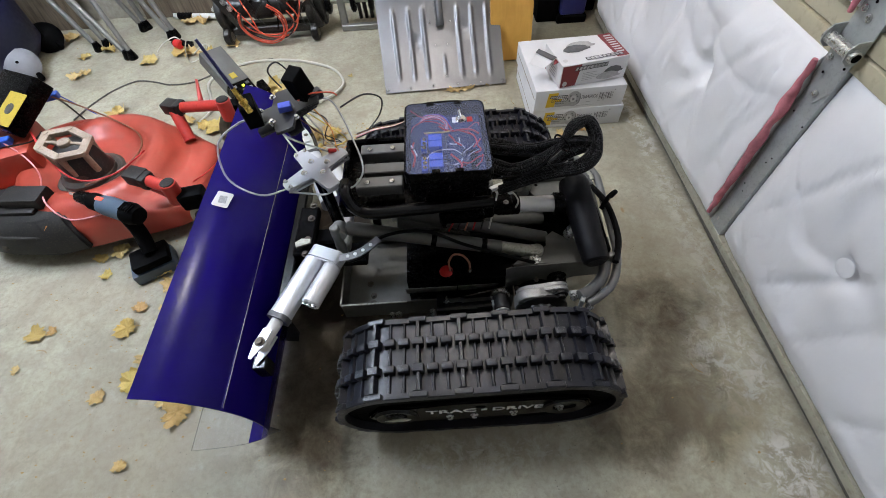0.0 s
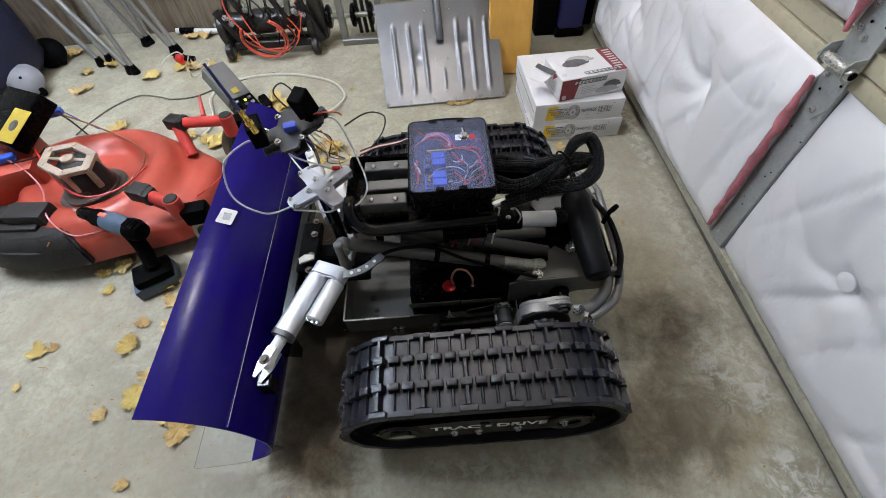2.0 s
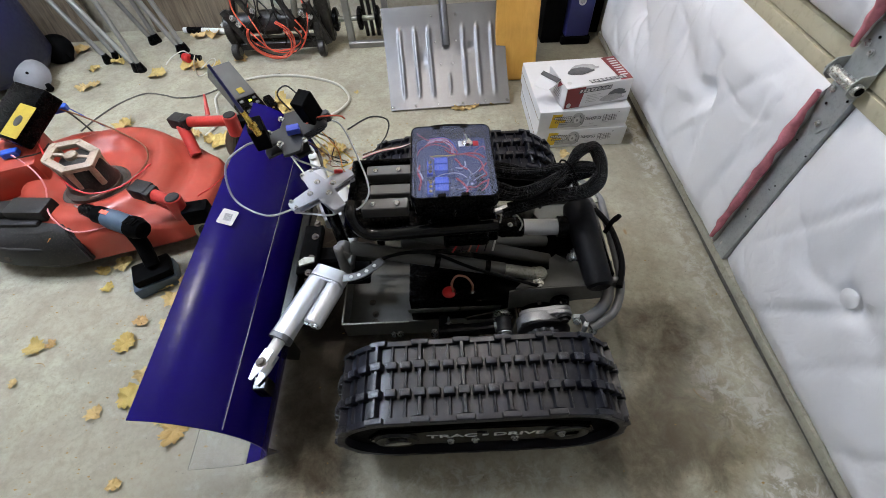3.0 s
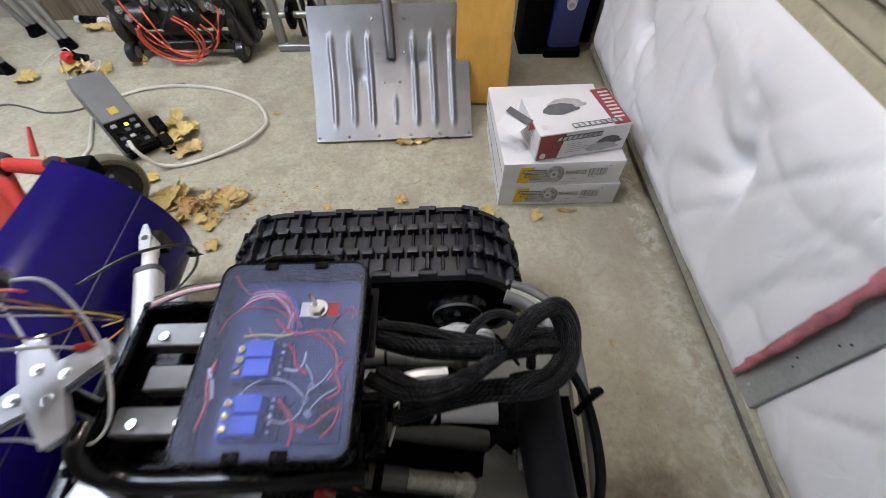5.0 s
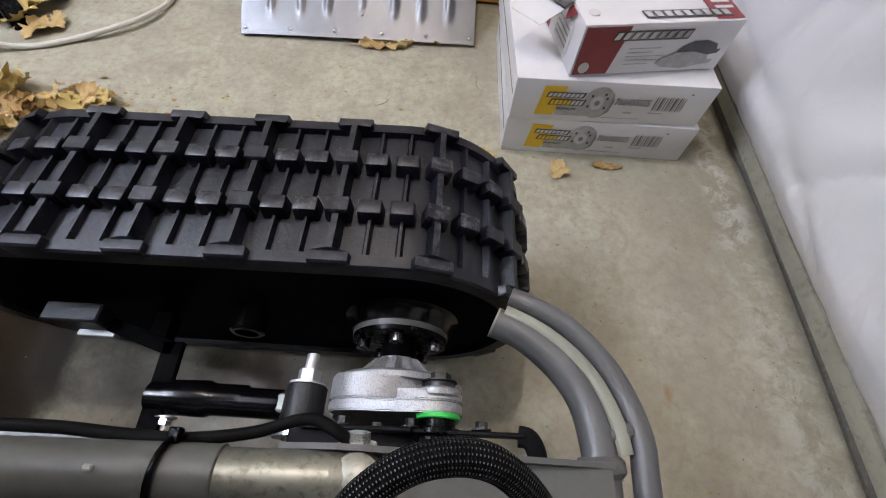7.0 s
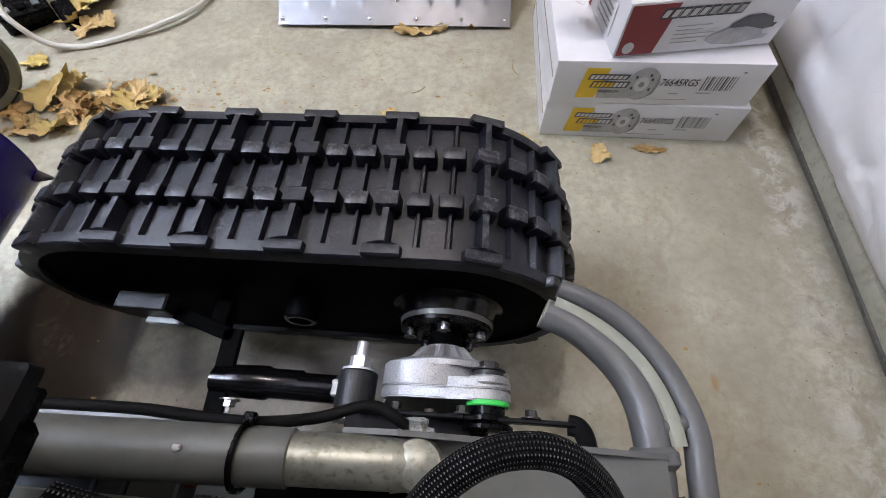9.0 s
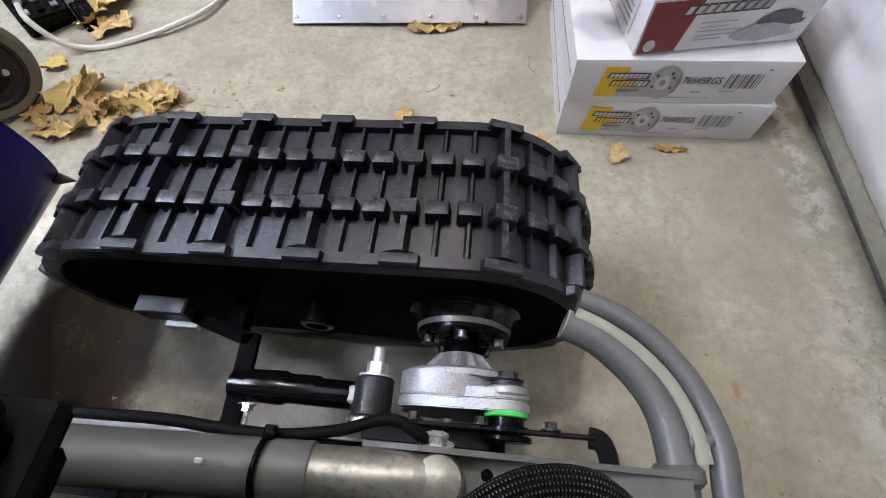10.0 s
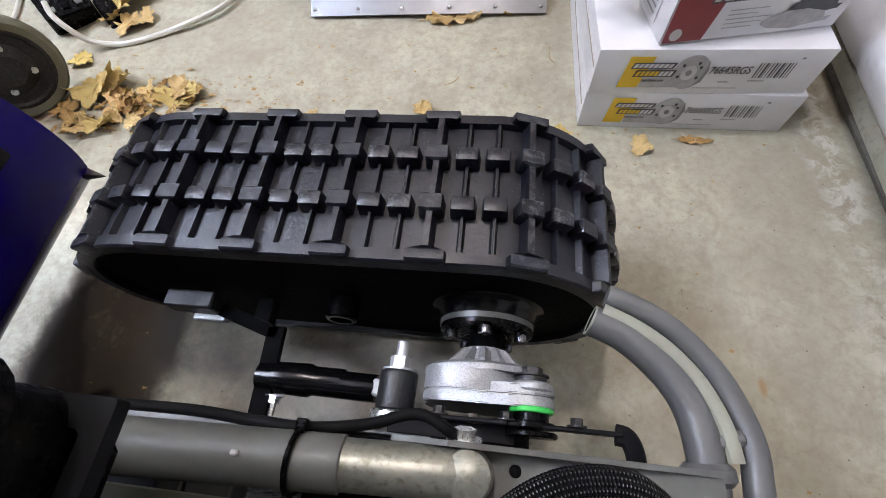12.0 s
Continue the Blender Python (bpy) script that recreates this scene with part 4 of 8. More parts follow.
    part("gear_flange", bm, "alu" if s > 0 else "castdark", ROBOT, "round cast flange")
    for y0, y1, r, lift, ear in ((0.2905, 0.2668, 0.0640, 0.0, False), (0.2765, 0.2670, 0.0632, -0.0008, True), (0.2664, 0.2560, 0.0636, -0.0006, True)):
        bm = bm_new()
        prism(bm, casting(r, lift, ear), abs(y1 - y0), P(0, y0 if s > 0 else y1, 0), XZ)
        bmesh.ops.bevel(bm, geom=[ed for ed in bm.edges if len({round(v.co.y, 4) for v in ed.verts}) == 1], offset=0.0014, segments=2, affect="EDGES")
        part("gear_housing", bm, "alu", ROBOT, "speckled cast aluminium gear housing", 40)
    bm = bm_new()
    cyl(bm, e + Vector(D(0, 0.003, 0)), e + Vector(D(0, -0.006, 0)), 0.0205, seg=28, bev=0.002)
    part("housing_boss", bm, "alu", ROBOT, "cast boss of the ear")
    bm = bm_new()
    cyl(bm, e + Vector(D(0, 0.010, 0)), e, 0.015, seg=20, bev=0.002)
    bolt(bm, e + Vector(D(0, 0.009, 0)), D(0, 1, 0), 0.0105, 0.007)
    part("ear_bolt", bm, "castdark", ROBOT, "dark bolt with rubber washer")
    bm = bm_new()
    cyl(bm, e + Vector(D(0, -0.0195, 0)), e + Vector(D(0, -0.0245, 0)), 0.0205, seg=24, bev=0.001)
    part("ring", bm, "green" if s > 0 else "blackp", ROBOT, "bright green ring" if s > 0 else "black rubber ring")
    bm = bm_new()
    cyl(bm, e + Vector(D(0, -0.0245, 0)), e + Vector(D(0, -0.032, 0)), 0.0165, seg=20)
    cyl(bm, e + Vector(D(0, -0.032, 0)), e + Vector(D(0, -0.038, 0)), 0.022, seg=24, bev=0.001)
    cyl(bm, e + Vector(D(0, -0.040, 0)), e + Vector(D(0, -0.045, 0)), 0.024, seg=24, bev=0.001)
    part("bush", bm, "blackp", ROBOT, "black rubber bush")
    for k in range(3):
        a = radians(205 + 52 * k)
        bm = bm_new()
        c = Vector(P(lx + 0.007 + 0.066 * math.cos(a), 0.246, lz - 0.066 * math.sin(a)))
        cyl(bm, c, c + Vector(D(0, -0.008, 0)), 0.005, seg=8)
        part("stud", bm, "dirtmetal", ROBOT)
    # motor can inside
    bm = bm_new()
    cyl(bm, P(lx, 0.244, lz - 0.01), P(lx, 0.165, lz - 0.01), 0.052, seg=32, bev=0.004)
    part("drive_motor", bm, "blackm", ROBOT, "black drive motor")
    # sway link
    zl = 0.14
    bm = bm_new()
    cyl(bm, P(-0.132, 0.270, zl), P(0.010, 0.268, zl + 0.005), 0.0155, seg=18)
    part("link_rod", bm, "gloss", ROBOT, "black link rod")
    bm = bm_new()
    lathe(bm, [(0.0125, 0), (0.018, 0.004), (0.019, 0.045), (0.0165, 0.05), (0.0165, 0.085), (0.0125, 0.09)], 22, P(-0.116, 0.270, zl), along((1, 0, 0.03)))
    part("link_sleeve", bm, "gloss", ROBOT, "glossy black sleeve")
    bm = bm_new()
    c = Vector(P(0.034, 0.246, zl + 0.012))
    cyl(bm, c, c + Vector(D(0, 0.042, 0)), 0.0215, seg=24, bev=0.002)
    part("link_eye", bm, "castdark", ROBOT, "dark steel eye of the link")
    bm = bm_new()
    box(bm, P(0.012, 0.268, zl + 0.008), (0.009, 0.018, 0.026), bev=0.002)
    part("link_clamp", bm, "galv", ROBOT)
    bm = bm_new()
    cyl(bm, c + Vector(D(0, 0.042, 0)), c + Vector(D(0, 0.0445, 0)), 0.019, seg=20)
    cyl(bm, c + Vector(D(0, 0.0445, 0)), c + Vector(D(0, 0.058, 0)), 0.0125, seg=6)
    cyl(bm, c + Vector(D(0, 0.058, 0)), c + Vector(D(0, 0.076, 0)), 0.007, seg=14, bev=0.001)
    part("eye_nut", bm, "silver", ROBOT, "zinc nut on a threaded stud")
    bm = bm_new()
    cyl(bm, c + Vector(D(0, -0.012, 0)), c, 0.026, seg=22, bev=0.002)
    part("washer_plate", bm, "zinc", ROBOT)
    # bracket that carries the link
    bm = bm_new()
    box(bm, P(-0.124, 0.276, 0.142), (0.022, 0.105, 0.008), Matrix.Rotation(radians(3 * s), 3, "Z"), bev=0.001)
    box(bm, P(-0.165, 0.332, 0.142), (0.085, 0.016, 0.008), Matrix.Rotation(radians(-17 * s), 3, "Z"), bev=0.001)
    box(bm, P(-0.152, 0.345, 0.13), (0.02, 0.04, 0.02), bev=0.001)
    part("link_bracket", bm, "blackm", ROBOT, "black angle bracket")
    bm = bm_new()
    bolt(bm, P(-0.108, 0.250, 0.14), D(0, -1, 0), 0.007, 0.007)
    cyl(bm, P(-0.108, 0.243, 0.14), P(-0.108, 0.228, 0.14), 0.0035, seg=8)
    part("bracket_bolt", bm, "zinc", ROBOT)
    bm = bm_new()
    box(bm, P(-0.235, 0.348, 0.155), (0.062, 0.022, 0.03), bev=0.002)
    part("bearing_block", bm, "castdark", ROBOT, "grey bearing block in the track")
    bm = bm_new()
    box(bm, P(-0.22, 0.334, 0.135), (0.042, 0.008, 0.012), bev=0.001)
    part("clip", bm, "galv", ROBOT)
    bm = bm_new()
    lathe(bm, [(0, 0), (0.019, 0), (0.019, 0.026), (0.017, 0.028), (0.013, 0.028), (0.013, 0.022), (0, 0.022)], 22, P(-0.045, 0.368, 0.155), along(D(0, -1, 0)))
    part("boss", bm, "gloss", ROBOT, "tubular boss")


drive(1)
drive(-1)

# ---- tub, frame plates and tubes ----
bm = bm_new()
T = 0.003
x0, x1, y0, y1, z0, z1 = -0.395, 0.075, -0.032, 0.226, 0.055, 0.122
rings = []
for inset, z in ((0, z0 - T), (0, z1), (T, z1), (T, z0)):
    rings.append([bm.verts.new((x, y, z)) for x, y in ((x0 + inset, y0 + inset), (x1 - inset, y0 + inset), (x1 - inset, y1 - inset), (x0 + inset, y1 - inset))])
for a, b in zip(rings, rings[1:]):
    for i in range(4):
        bm.faces.new((a[i], a[(i + 1) % 4], b[(i + 1) % 4], b[i]))
bm.faces.new(rings[0][::-1])
bm.faces.new(rings[-1])
part("tub", bm, "primer", ROBOT, "folded grey sheet-metal tub", 20)
bm = bm_new()
for a, b in (((x0, y0 - 0.001, z1 + 0.001), (-0.215, y0 - 0.001, z1 + 0.001)), ((x0, y0, z1 + 0.001), (x0, y1, z1 + 0.001))):
    a, b = Vector(a), Vector(b)
    box(bm, (a + b) / 2, (max(0.004, abs(b.x - a.x)), max(0.004, abs(b.y - a.y)), 0.003))
part("tub_edge", bm, "bare", ROBOT, "bright cut edge of the tub", 0)
for x, y in ((-0.318, 0.03), (-0.318, 0.005), (-0.33, 0.07)):
    bm = bm_new()
    bolt(bm, (x, y, z0 + 0.002), (0, 0, 1), 0.006, 0.005)
    part("tub_bolt", bm, "dirtmetal", ROBOT)
for x, z in ((-0.262, 0.062), (-0.244, 0.062), (-0.148, 0.066), (-0.149, 0.05)):
    bm = bm_new()
    bolt(bm, (x, y0 - 0.006, z), (0, -1, 0.6), 0.006, 0.008)
    part("side_bolt", bm, "zinc", ROBOT)
# plates of the rear frame
RS = Matrix.Rotation(radians(-8), 3, "X")
bm = bm_new()
prism(bm, [(0.045, 0.252), (0.075, 0.262), (0.285, 0.268), (0.30, 0.255), (0.30, 0.205), (0.22, 0.20), (0.13, 0.17), (0.07, 0.175), (-0.06, 0.128), (-0.06, 0.12), (0.05, 0.12)], 0.004, (0, -0.030, 0), XZ)
part("frame_plate", bm, "primer", ROBOT, "grey-green painted frame plate", 20)
bm = bm_new()
prism(bm, [(0.06, -0.031), (0.30, -0.031), (0.31, 0.035), (0.20, 0.045), (0.175, 0.065), (0.155, 0.05), (0.15, 0.02), (0.12, 0.01), (0.08, -0.012)], 0.004, (0, 0, 0.262))
part("deck_plate", bm, "primer", ROBOT, "grey-green painted deck plate", 20)
bm = bm_new()
prism(bm, [(0.062, 0.300), (0.105, 0.318), (0.26, 0.30), (0.30, 0.292), (0.30, 0.215), (0.2, 0.19), (0.07, 0.2)], 0.004, (0, 0.219, 0), XZ)
part("frame_plate", bm, "primer", ROBOT, "grey-green painted frame plate", 20)
bm = bm_new()
prism(bm, [(0.06, 0.2165), (0.298, 0.2165), (0.298, 0.13), (0.2, 0.13), (0.150, 0.15), (0.128, 0.196), (0.1, 0.205)], 0.004, (0, 0, 0.288))
part("deck_plate", bm, "primer", ROBOT, "grey-green painted deck plate", 20)
bm = bm_new()
cyl(bm, (0.154, 0.204, 0.2925), (0.154, 0.204, 0.2932), 0.0045, seg=14)
part("plate_hole", bm, "blackm", ROBOT)
for p, d in (((0.116, -0.018, 0.2665), (0, 0, 1)), ((0.116, 0.2205, 0.296), (0, 1, 0.3))):
    bm = bm_new()
    bolt(bm, p, d, 0.0085, 0.007)
    part("plate_bolt", bm, "zinc", ROBOT)
bm = bm_new()
box(bm, (0.135, 0.097, 0.20), (0.33, 0.24, 0.012), bev=0.003)
box(bm, (0.295, 0.097, 0.235), (0.012, 0.22, 0.09), bev=0.003)
part("rear_frame", bm, "blackm", ROBOT, "dark welded cross frame", 20)
# strap plate in front of the battery
bm = bm_new()
for xa, xb in ((-0.212, -0.078), (-0.075, 0.03)):
    box(bm, ((xa + xb) / 2, -0.026, 0.166), (xb - xa, 0.003, 0.046), Matrix.Rotation(radians(18), 3, "X"), bev=0.001)
part("strap_plate", bm, "primer", ROBOT, "grey strap plate across the battery", 20)
# angle bars
bm = bm_new()
box(bm, (-0.21, 0.216, 0.235), (0.36, 0.012, 0.004))
box(bm, (-0.21, 0.222, 0.222), (0.36, 0.004, 0.03))
part("angle_bar", bm, "tubeg", ROBOT, "grey angle bar", 20)
# flat bar and wiring boxes that lie under the far arm
bm = bm_new()
box(bm, (-0.115, 0.153, 0.262), (0.25, 0.015, 0.004), bev=0.001)
box(bm, (-0.115, 0.1445, 0.258), (0.25, 0.003, 0.014), bev=0.001)
part("flat_bar", bm, "strip", ROBOT, "pale scuffed steel bar", 20)
for x, w, mt in ((-0.178, 0.085, "bluebox"), (-0.122, 0.022, "c_dark"), (-0.088, 0.040, "tubeg")):
    bm = bm_new()
    box(bm, (x, 0.166, 0.246), (w, 0.020, 0.030), bev=0.002)
    part("junction_box", bm, mt, ROBOT, "small box wired under the arm", 20)
wire("wire", [(-0.070, 0.172, 0.246), (-0.058, 0.175, 0.254), (-0.048, 0.180, 0.246)], 0.0042, "w_coral", ROBOT, "short orange lead")
# uprights that carry the case
for x in (-0.29, -0.14):
    bm = bm_new()
    box(bm, (x, 0.185, 0.315), (0.02, 0.02, 0.25), bev=0.002)
    part("upright", bm, "blackm", ROBOT)

# lift arms of grey tube, taped, with bare ends
for name, a, b, w in (("near", (-0.335, 0.055, 0.345), (0.112, 0.008, 0.264), True), ("low", (-0.22, 0.115, 0.325), (0.165, 0.078, 0.222), False),
                      ("far", (-0.335, 0.186, 0.338), (0.108, 0.198, 0.303), True), ("low", (-0.22, 0.10, 0.30), (0.165, 0.135, 0.235), False)):
    a, b = Vector(a), Vector(b)
    bm = bm_new()
    k = 0.83 if w else 1.0
    cyl(bm, a, a.lerp(b, k), 0.0194 if name == "far" else 0.0172, seg=28, bev=0.001)
    arm = part("lift_arm", bm, "primer", ROBOT, "grey painted steel tube")
    if w:
        bm = bm_new()
        cyl(bm, a.lerp(b, k), b, 0.0176 if name == "far" else 0.0156, seg=28)
        part("bare_end", bm, "bare", arm, "bare steel end of the tube")
        bm = bm_new()
        d = (b - a).normalized()
        c = b + d * 0.012
        lathe(bm, [(0, -0.028), (0.017, -0.026), (0.0185, -0.01), (0.0185, 0.006), (0.016, 0.014), (0.010, 0.0175), (0, 0.0185)], 22, c)
        cyl(bm, b - d * 0.006, b + d * 0.010, 0.0185, 0.0165, seg=24)
        part("arm_eye", bm, "bare", arm, "bare steel eye")
    for u in ((0.45, 0.72) if name == "near" else (0.3,)):
        bm = bm_new()
        cyl(bm, a.lerp(b, u), a.lerp(b, u + 0.028), 0.0200 if name == "far" else 0.0178, seg=24)
        part("tape", bm, "blackp", arm, "black tape")
bm = bm_new()
box(bm, (-0.036, 0.196, 0.3345), (0.006, 0.004, 0.003), bev=0.001)
part("paint_chip", bm, "c_mid", ROBOT)
# knuckle of the arms behind the plough
bm = bm_new()
for y in (0.045, 0.175):
    cyl(bm, (-0.350, y - 0.018, 0.350), (-0.350, y + 0.018, 0.350), 0.0175, seg=24, bev=0.002)
    cyl(bm, (-0.356, y - 0.012, 0.27), (-0.356, y - 0.012, 0.378), 0.0115, seg=22, bev=0.003)
box(bm, (-0.355, 0.11, 0.29), (0.035, 0.15, 0.03), bev=0.004)
part("knuckle", bm, "legalu", ROBOT, "grey knuckle joint")
bm = bm_new()
box(bm, (-0.43, 0.11, 0.22), (0.11, 0.05, 0.07), bev=0.006)
box(bm, (-0.40, 0.11, 0.16), (0.16, 0.07, 0.02), bev=0.004)
box(bm, (-0.46, 0.11, 0.27), (0.05, 0.16, 0.025), bev=0.004)
part("hitch", bm, "blackm", ROBOT, "black hitch block")
for y in (0.03, 0.075, 0.145, 0.19):
    bm = bm_new()
    bolt(bm, (-0.45, y, 0.284), (0, 0, 1), 0.006, 0.006)
    part("hitch_bolt", bm, "dirtmetal", ROBOT)
bm = bm_new()
prism(bm, [(-0.02, -0.008), (0.016, -0.012), (0.02, 0.0), (0.0, 0.012), (-0.018, 0.008)], 0.005, (-0.455, 0.055, 0.297), Matrix.Rotation(radians(25), 3, "Z"))
part("toggle_plate", bm, "bare", ROBOT, "bright toggle plate", 20)
# drilled link strip with its hole row
bm = bm_new()
a, b = V(-0.335, -0.050, 0.370), V(-0.250, -0.012, 0.380)
pts = [a.lerp(b, i / 10) + V(0, -0.012 * math.sin(i / 10 * math.pi), 0) for i in range(11)]
for p, q in zip(pts, pts[1:]):
    d = q - p
    box(bm, (p + q) / 2, (d.length + 0.003, 0.019, 0.0032), Matrix.Rotation(math.atan2(d.y, d.x), 3, "Z") @ Matrix.Rotation(-math.asin(d.z / d.length), 3, "Y"))
part("drilled_link", bm, "tubeg", ROBOT, "drilled grey steel link", 40)
# white discs laid on the link for the light that shows in its holes
for i in (2, 4, 6, 8):
    bm = bm_new()
    c = pts[i] + V(0, 0, 0.0016)
    cyl(bm, c, c + V(0, 0, 0.0012), 0.0042, seg=12)
    part("link_hole", bm, "whitep", ROBOT)

# cut bracket and bolts at the near end of the bumper
bm = bm_new()
box(bm, (0.214, -0.120, 0.243), (0.010, 0.040, 0.030), Matrix.Rotation(radians(-25), 3, "Z"), bev=0.002)
box(bm, (0.204, -0.100, 0.232), (0.030, 0.012, 0.012), bev=0.002)
part("end_bracket", bm, "galv", ROBOT, "bright steel bracket on the tube ends", 20)
for q in ((0.196, -0.112, 0.236), (0.226, -0.140, 0.236)):
    bm = bm_new()
    bolt(bm, q, (-0.4, -0.6, 0.6), 0.006, 0.008)
    part("bracket_bolt", bm, "zinc", ROBOT)
# bumper tubes
bm = bm_new()
sweep(bm, [(0.206, -0.118, 0.250), (0.232, -0.106, 0.250), (0.268, -0.075, 0.25), (0.290, -0.025, 0.25), (0.298, 0.06, 0.252), (0.300, 0.14, 0.258), (0.300, 0.205, 0.266), (0.298, 0.237, 0.268), (0.293, 0.262, 0.268), (0.282, 0.283, 0.268), (0.265, 0.302, 0.268), (0.243, 0.319, 0.268), (0.219, 0.329, 0.268)], 0.0138, 20, smooth=6)
bump = part("bumper_tube", bm, "tubeg", ROBOT, "bent grey bumper tube")
tip, out = V(0.219, 0.329, 0.268), V(-0.92, 0.39, 0).normalized()
bm = bm_new()
lathe(bm, [(0.0139, 0.0), (0.0139, 0.0016), (0.0120, 0.0016), (0.0120, 0.0008)], 24, tip, along(out))
part("tube_lip", bm, "strip", bump, "pale cut lip of the tube")
bm = bm_new()
cyl(bm, tip, tip + out * 0.0009, 0.0120, seg=20)
part("tube_bore", bm, "blackm", bump, "dark open end of the tube")
bm = bm_new()
sweep(bm, [(0.222, -0.134, 0.240), (0.25, -0.122, 0.245), (0.290, -0.090, 0.25), (0.318, -0.025, 0.256), (0.328, 0.06, 0.26), (0.331, 0.145, 0.264), (0.332, 0.21, 0.270), (0.332, 0.24, 0.272), (0.323, 0.272, 0.272), (0.309, 0.298, 0.272), (0.285, 0.325, 0.272), (0.258, 0.342, 0.272), (0.232, 0.352, 0.272)], 0.0102, 16, smooth=6)
part("guard_tube", bm, "tubeg", ROBOT, "thinner grey guard tube")
bm = bm_new()
sweep(bm, [(0.3165, 0.226, 0.277), (0.3135, 0.247, 0.2775), (0.306, 0.268, 0.278), (0.294, 0.289, 0.278), (0.275, 0.309, 0.278), (0.2515, 0.325, 0.278), (0.2265, 0.3365, 0.278)], 0.0062, 10, smooth=8, flat=0.6)
part("cover_strip", bm, "strip", ROBOT, "pale strip laid along the tube")
for y in (0.215, -0.03):
    bm = bm_new()
    cyl(bm, (0.300, y - 0.006, 0.266), (0.2985, y + 0.010, 0.267), 0.0190, seg=22, bev=0.004)
    part("tube_socket", bm, "tubeg", ROBOT, "welded socket")
bm = bm_new()
cyl(bm, (0.302, 0.238, 0.272), (0.326, 0.245, 0.274), 0.0068, seg=14, bev=0.002)
part("spacer", bm, "tubeg", ROBOT)
bm = bm_new()
for a, b, w in (((0.055, 0.241, 0.206), (0.150, 0.240, 0.222), 0.022), ((0.150, 0.2405, 0.222), (0.247, 0.2405, 0.231), 0.014)):
    a, b = Vector(a), Vector(b)
    box(bm, (a + b) / 2, ((b - a).length + 0.006, 0.004, w), Matrix.Rotation(-math.atan2(b.z - a.z, b.x - a.x), 3, "Y"), bev=0.001)
box(bm, (0.1, 0.232, 0.206), (0.12, 0.018, 0.004), bev=0.001)
sweep(bm, [(0.244, 0.2405, 0.231), (0.254, 0.238, 0.231), (0.260, 0.226, 0.229), (0.262, 0.206, 0.225)], 0.009, 8, flat=0.4)
part("hook", bm, "coverplastic", ROBOT, "black hook of flat bar", 20)
for x, z in ((0.088, 0.214), (0.150, 0.223), (0.212, 0.229)):
    bm = bm_new()
    bolt(bm, (x, 0.243, z), (0, 1, 0), 0.0055, 0.006)
    part("hook_bolt", bm, "castdark", ROBOT)
bm = bm_new()
sweep(bm, [(0.30, 0.10, 0.30), (0.315, 0.112, 0.33), (0.335, 0.125, 0.335), (0.33, 0.13, 0.31)], 0.006, 8, flat=0.6)
part("hook", bm, "blackm", ROBOT, "black hook")
wire("hydraulic_hose", [(0.30, -0.05, 0.28), (0.325, 0.02, 0.285), (0.325, 0.12, 0.29), (0.30, 0.19, 0.29)], 0.008, "cable_b", ROBOT)
wire("hose", [(-0.30, 0.216, 0.30), (-0.157, 0.219, 0.30), (-0.093, 0.220, 0.30), (-0.044, 0.2175, 0.304), (0.001, 0.217, 0.306), (0.043, 0.224, 0.30), (0.080, 0.235, 0.30), (0.107, 0.224, 0.30), (0.125, 0.212, 0.27)], 0.0044, "cable_b", ROBOT, "black cable tied to the arm", 12)
bm = bm_new()
sweep(bm, [(0.0, 0.195 + 0.0222 * math.cos(a), 0.3115 + 0.0222 * math.sin(a)) for a in [radians(30 * i) for i in range(12)]], 0.0022, 6, closed=True, smooth=2)
box(bm, (0.0, 0.2175, 0.3185), (0.008, 0.010, 0.007), bev=0.001)
part("cable_tie", bm, "blackp", ROBOT)
wire("hose", [(-0.352, -0.01, 0.29), (-0.3, 0.0, 0.30), (-0.25, 0.02, 0.345), (-0.15, 0.03, 0.345), (-0.05, 0.0, 0.318), (0.05, -0.02, 0.29), (0.12, -0.028, 0.262), (0.17, -0.03, 0.24)], 0.0042, "cable_b", ROBOT, "black cable along the arm")

# ---- battery in the tub ----
BAT = thing("battery", "black lead-acid battery with a red terminal cap", "battery", at=(-0.075, 0.07, z0))
bm = bm_new()
box(bm, (-0.075, 0.068, 0.128), (0.265, 0.165, 0.143), bev=0.005, seg=2)
part("case", bm, "blackp", BAT)
bm = bm_new()
lathe(bm, [(0.0, 0.006), (0.012, 0.006), (0.017, 0.003), (0.018, 0.0)], 22, (-0.103, 0.006, 0.1997))
part("terminal_cap", bm, "w_red", BAT, "red terminal cap")
for x in (-0.092, -0.042):
    bm = bm_new()
    bolt(bm, (x, 0.004, 0.2015), (0, 0, 1), 0.005, 0.006)
    part("terminal", bm, "chrome", BAT)
wire("lead", [(-0.092, 0.004, 0.212), (-0.095, 0.01, 0.235), (-0.082, 0.018, 0.256), (-0.058, 0.016, 0.252), (-0.043, 0.008, 0.23), (-0.042, 0.004, 0.212)], 0.0028, "copper", BAT, "copper-coloured looped lead")

# ---- plough ----
PLOW = thing("snow_plough", "dark blue painted curved steel plough blade", "snow plough", at=(-0.60, 0.109, 0))
CURVE = [(-0.662, 0.420), (-0.632, 0.408), (-0.600, 0.387), (-0.570, 0.355), (-0.545, 0.318), (-0.525, 0.270), (-0.515, 0.215), (-0.517, 0.165), (-0.532, 0.118), (-0.562, 0.078), (-0.605, 0.047), (-0.66, 0.026), (-0.735, 0.010)]
PY0, PY1 = -0.352, 0.568


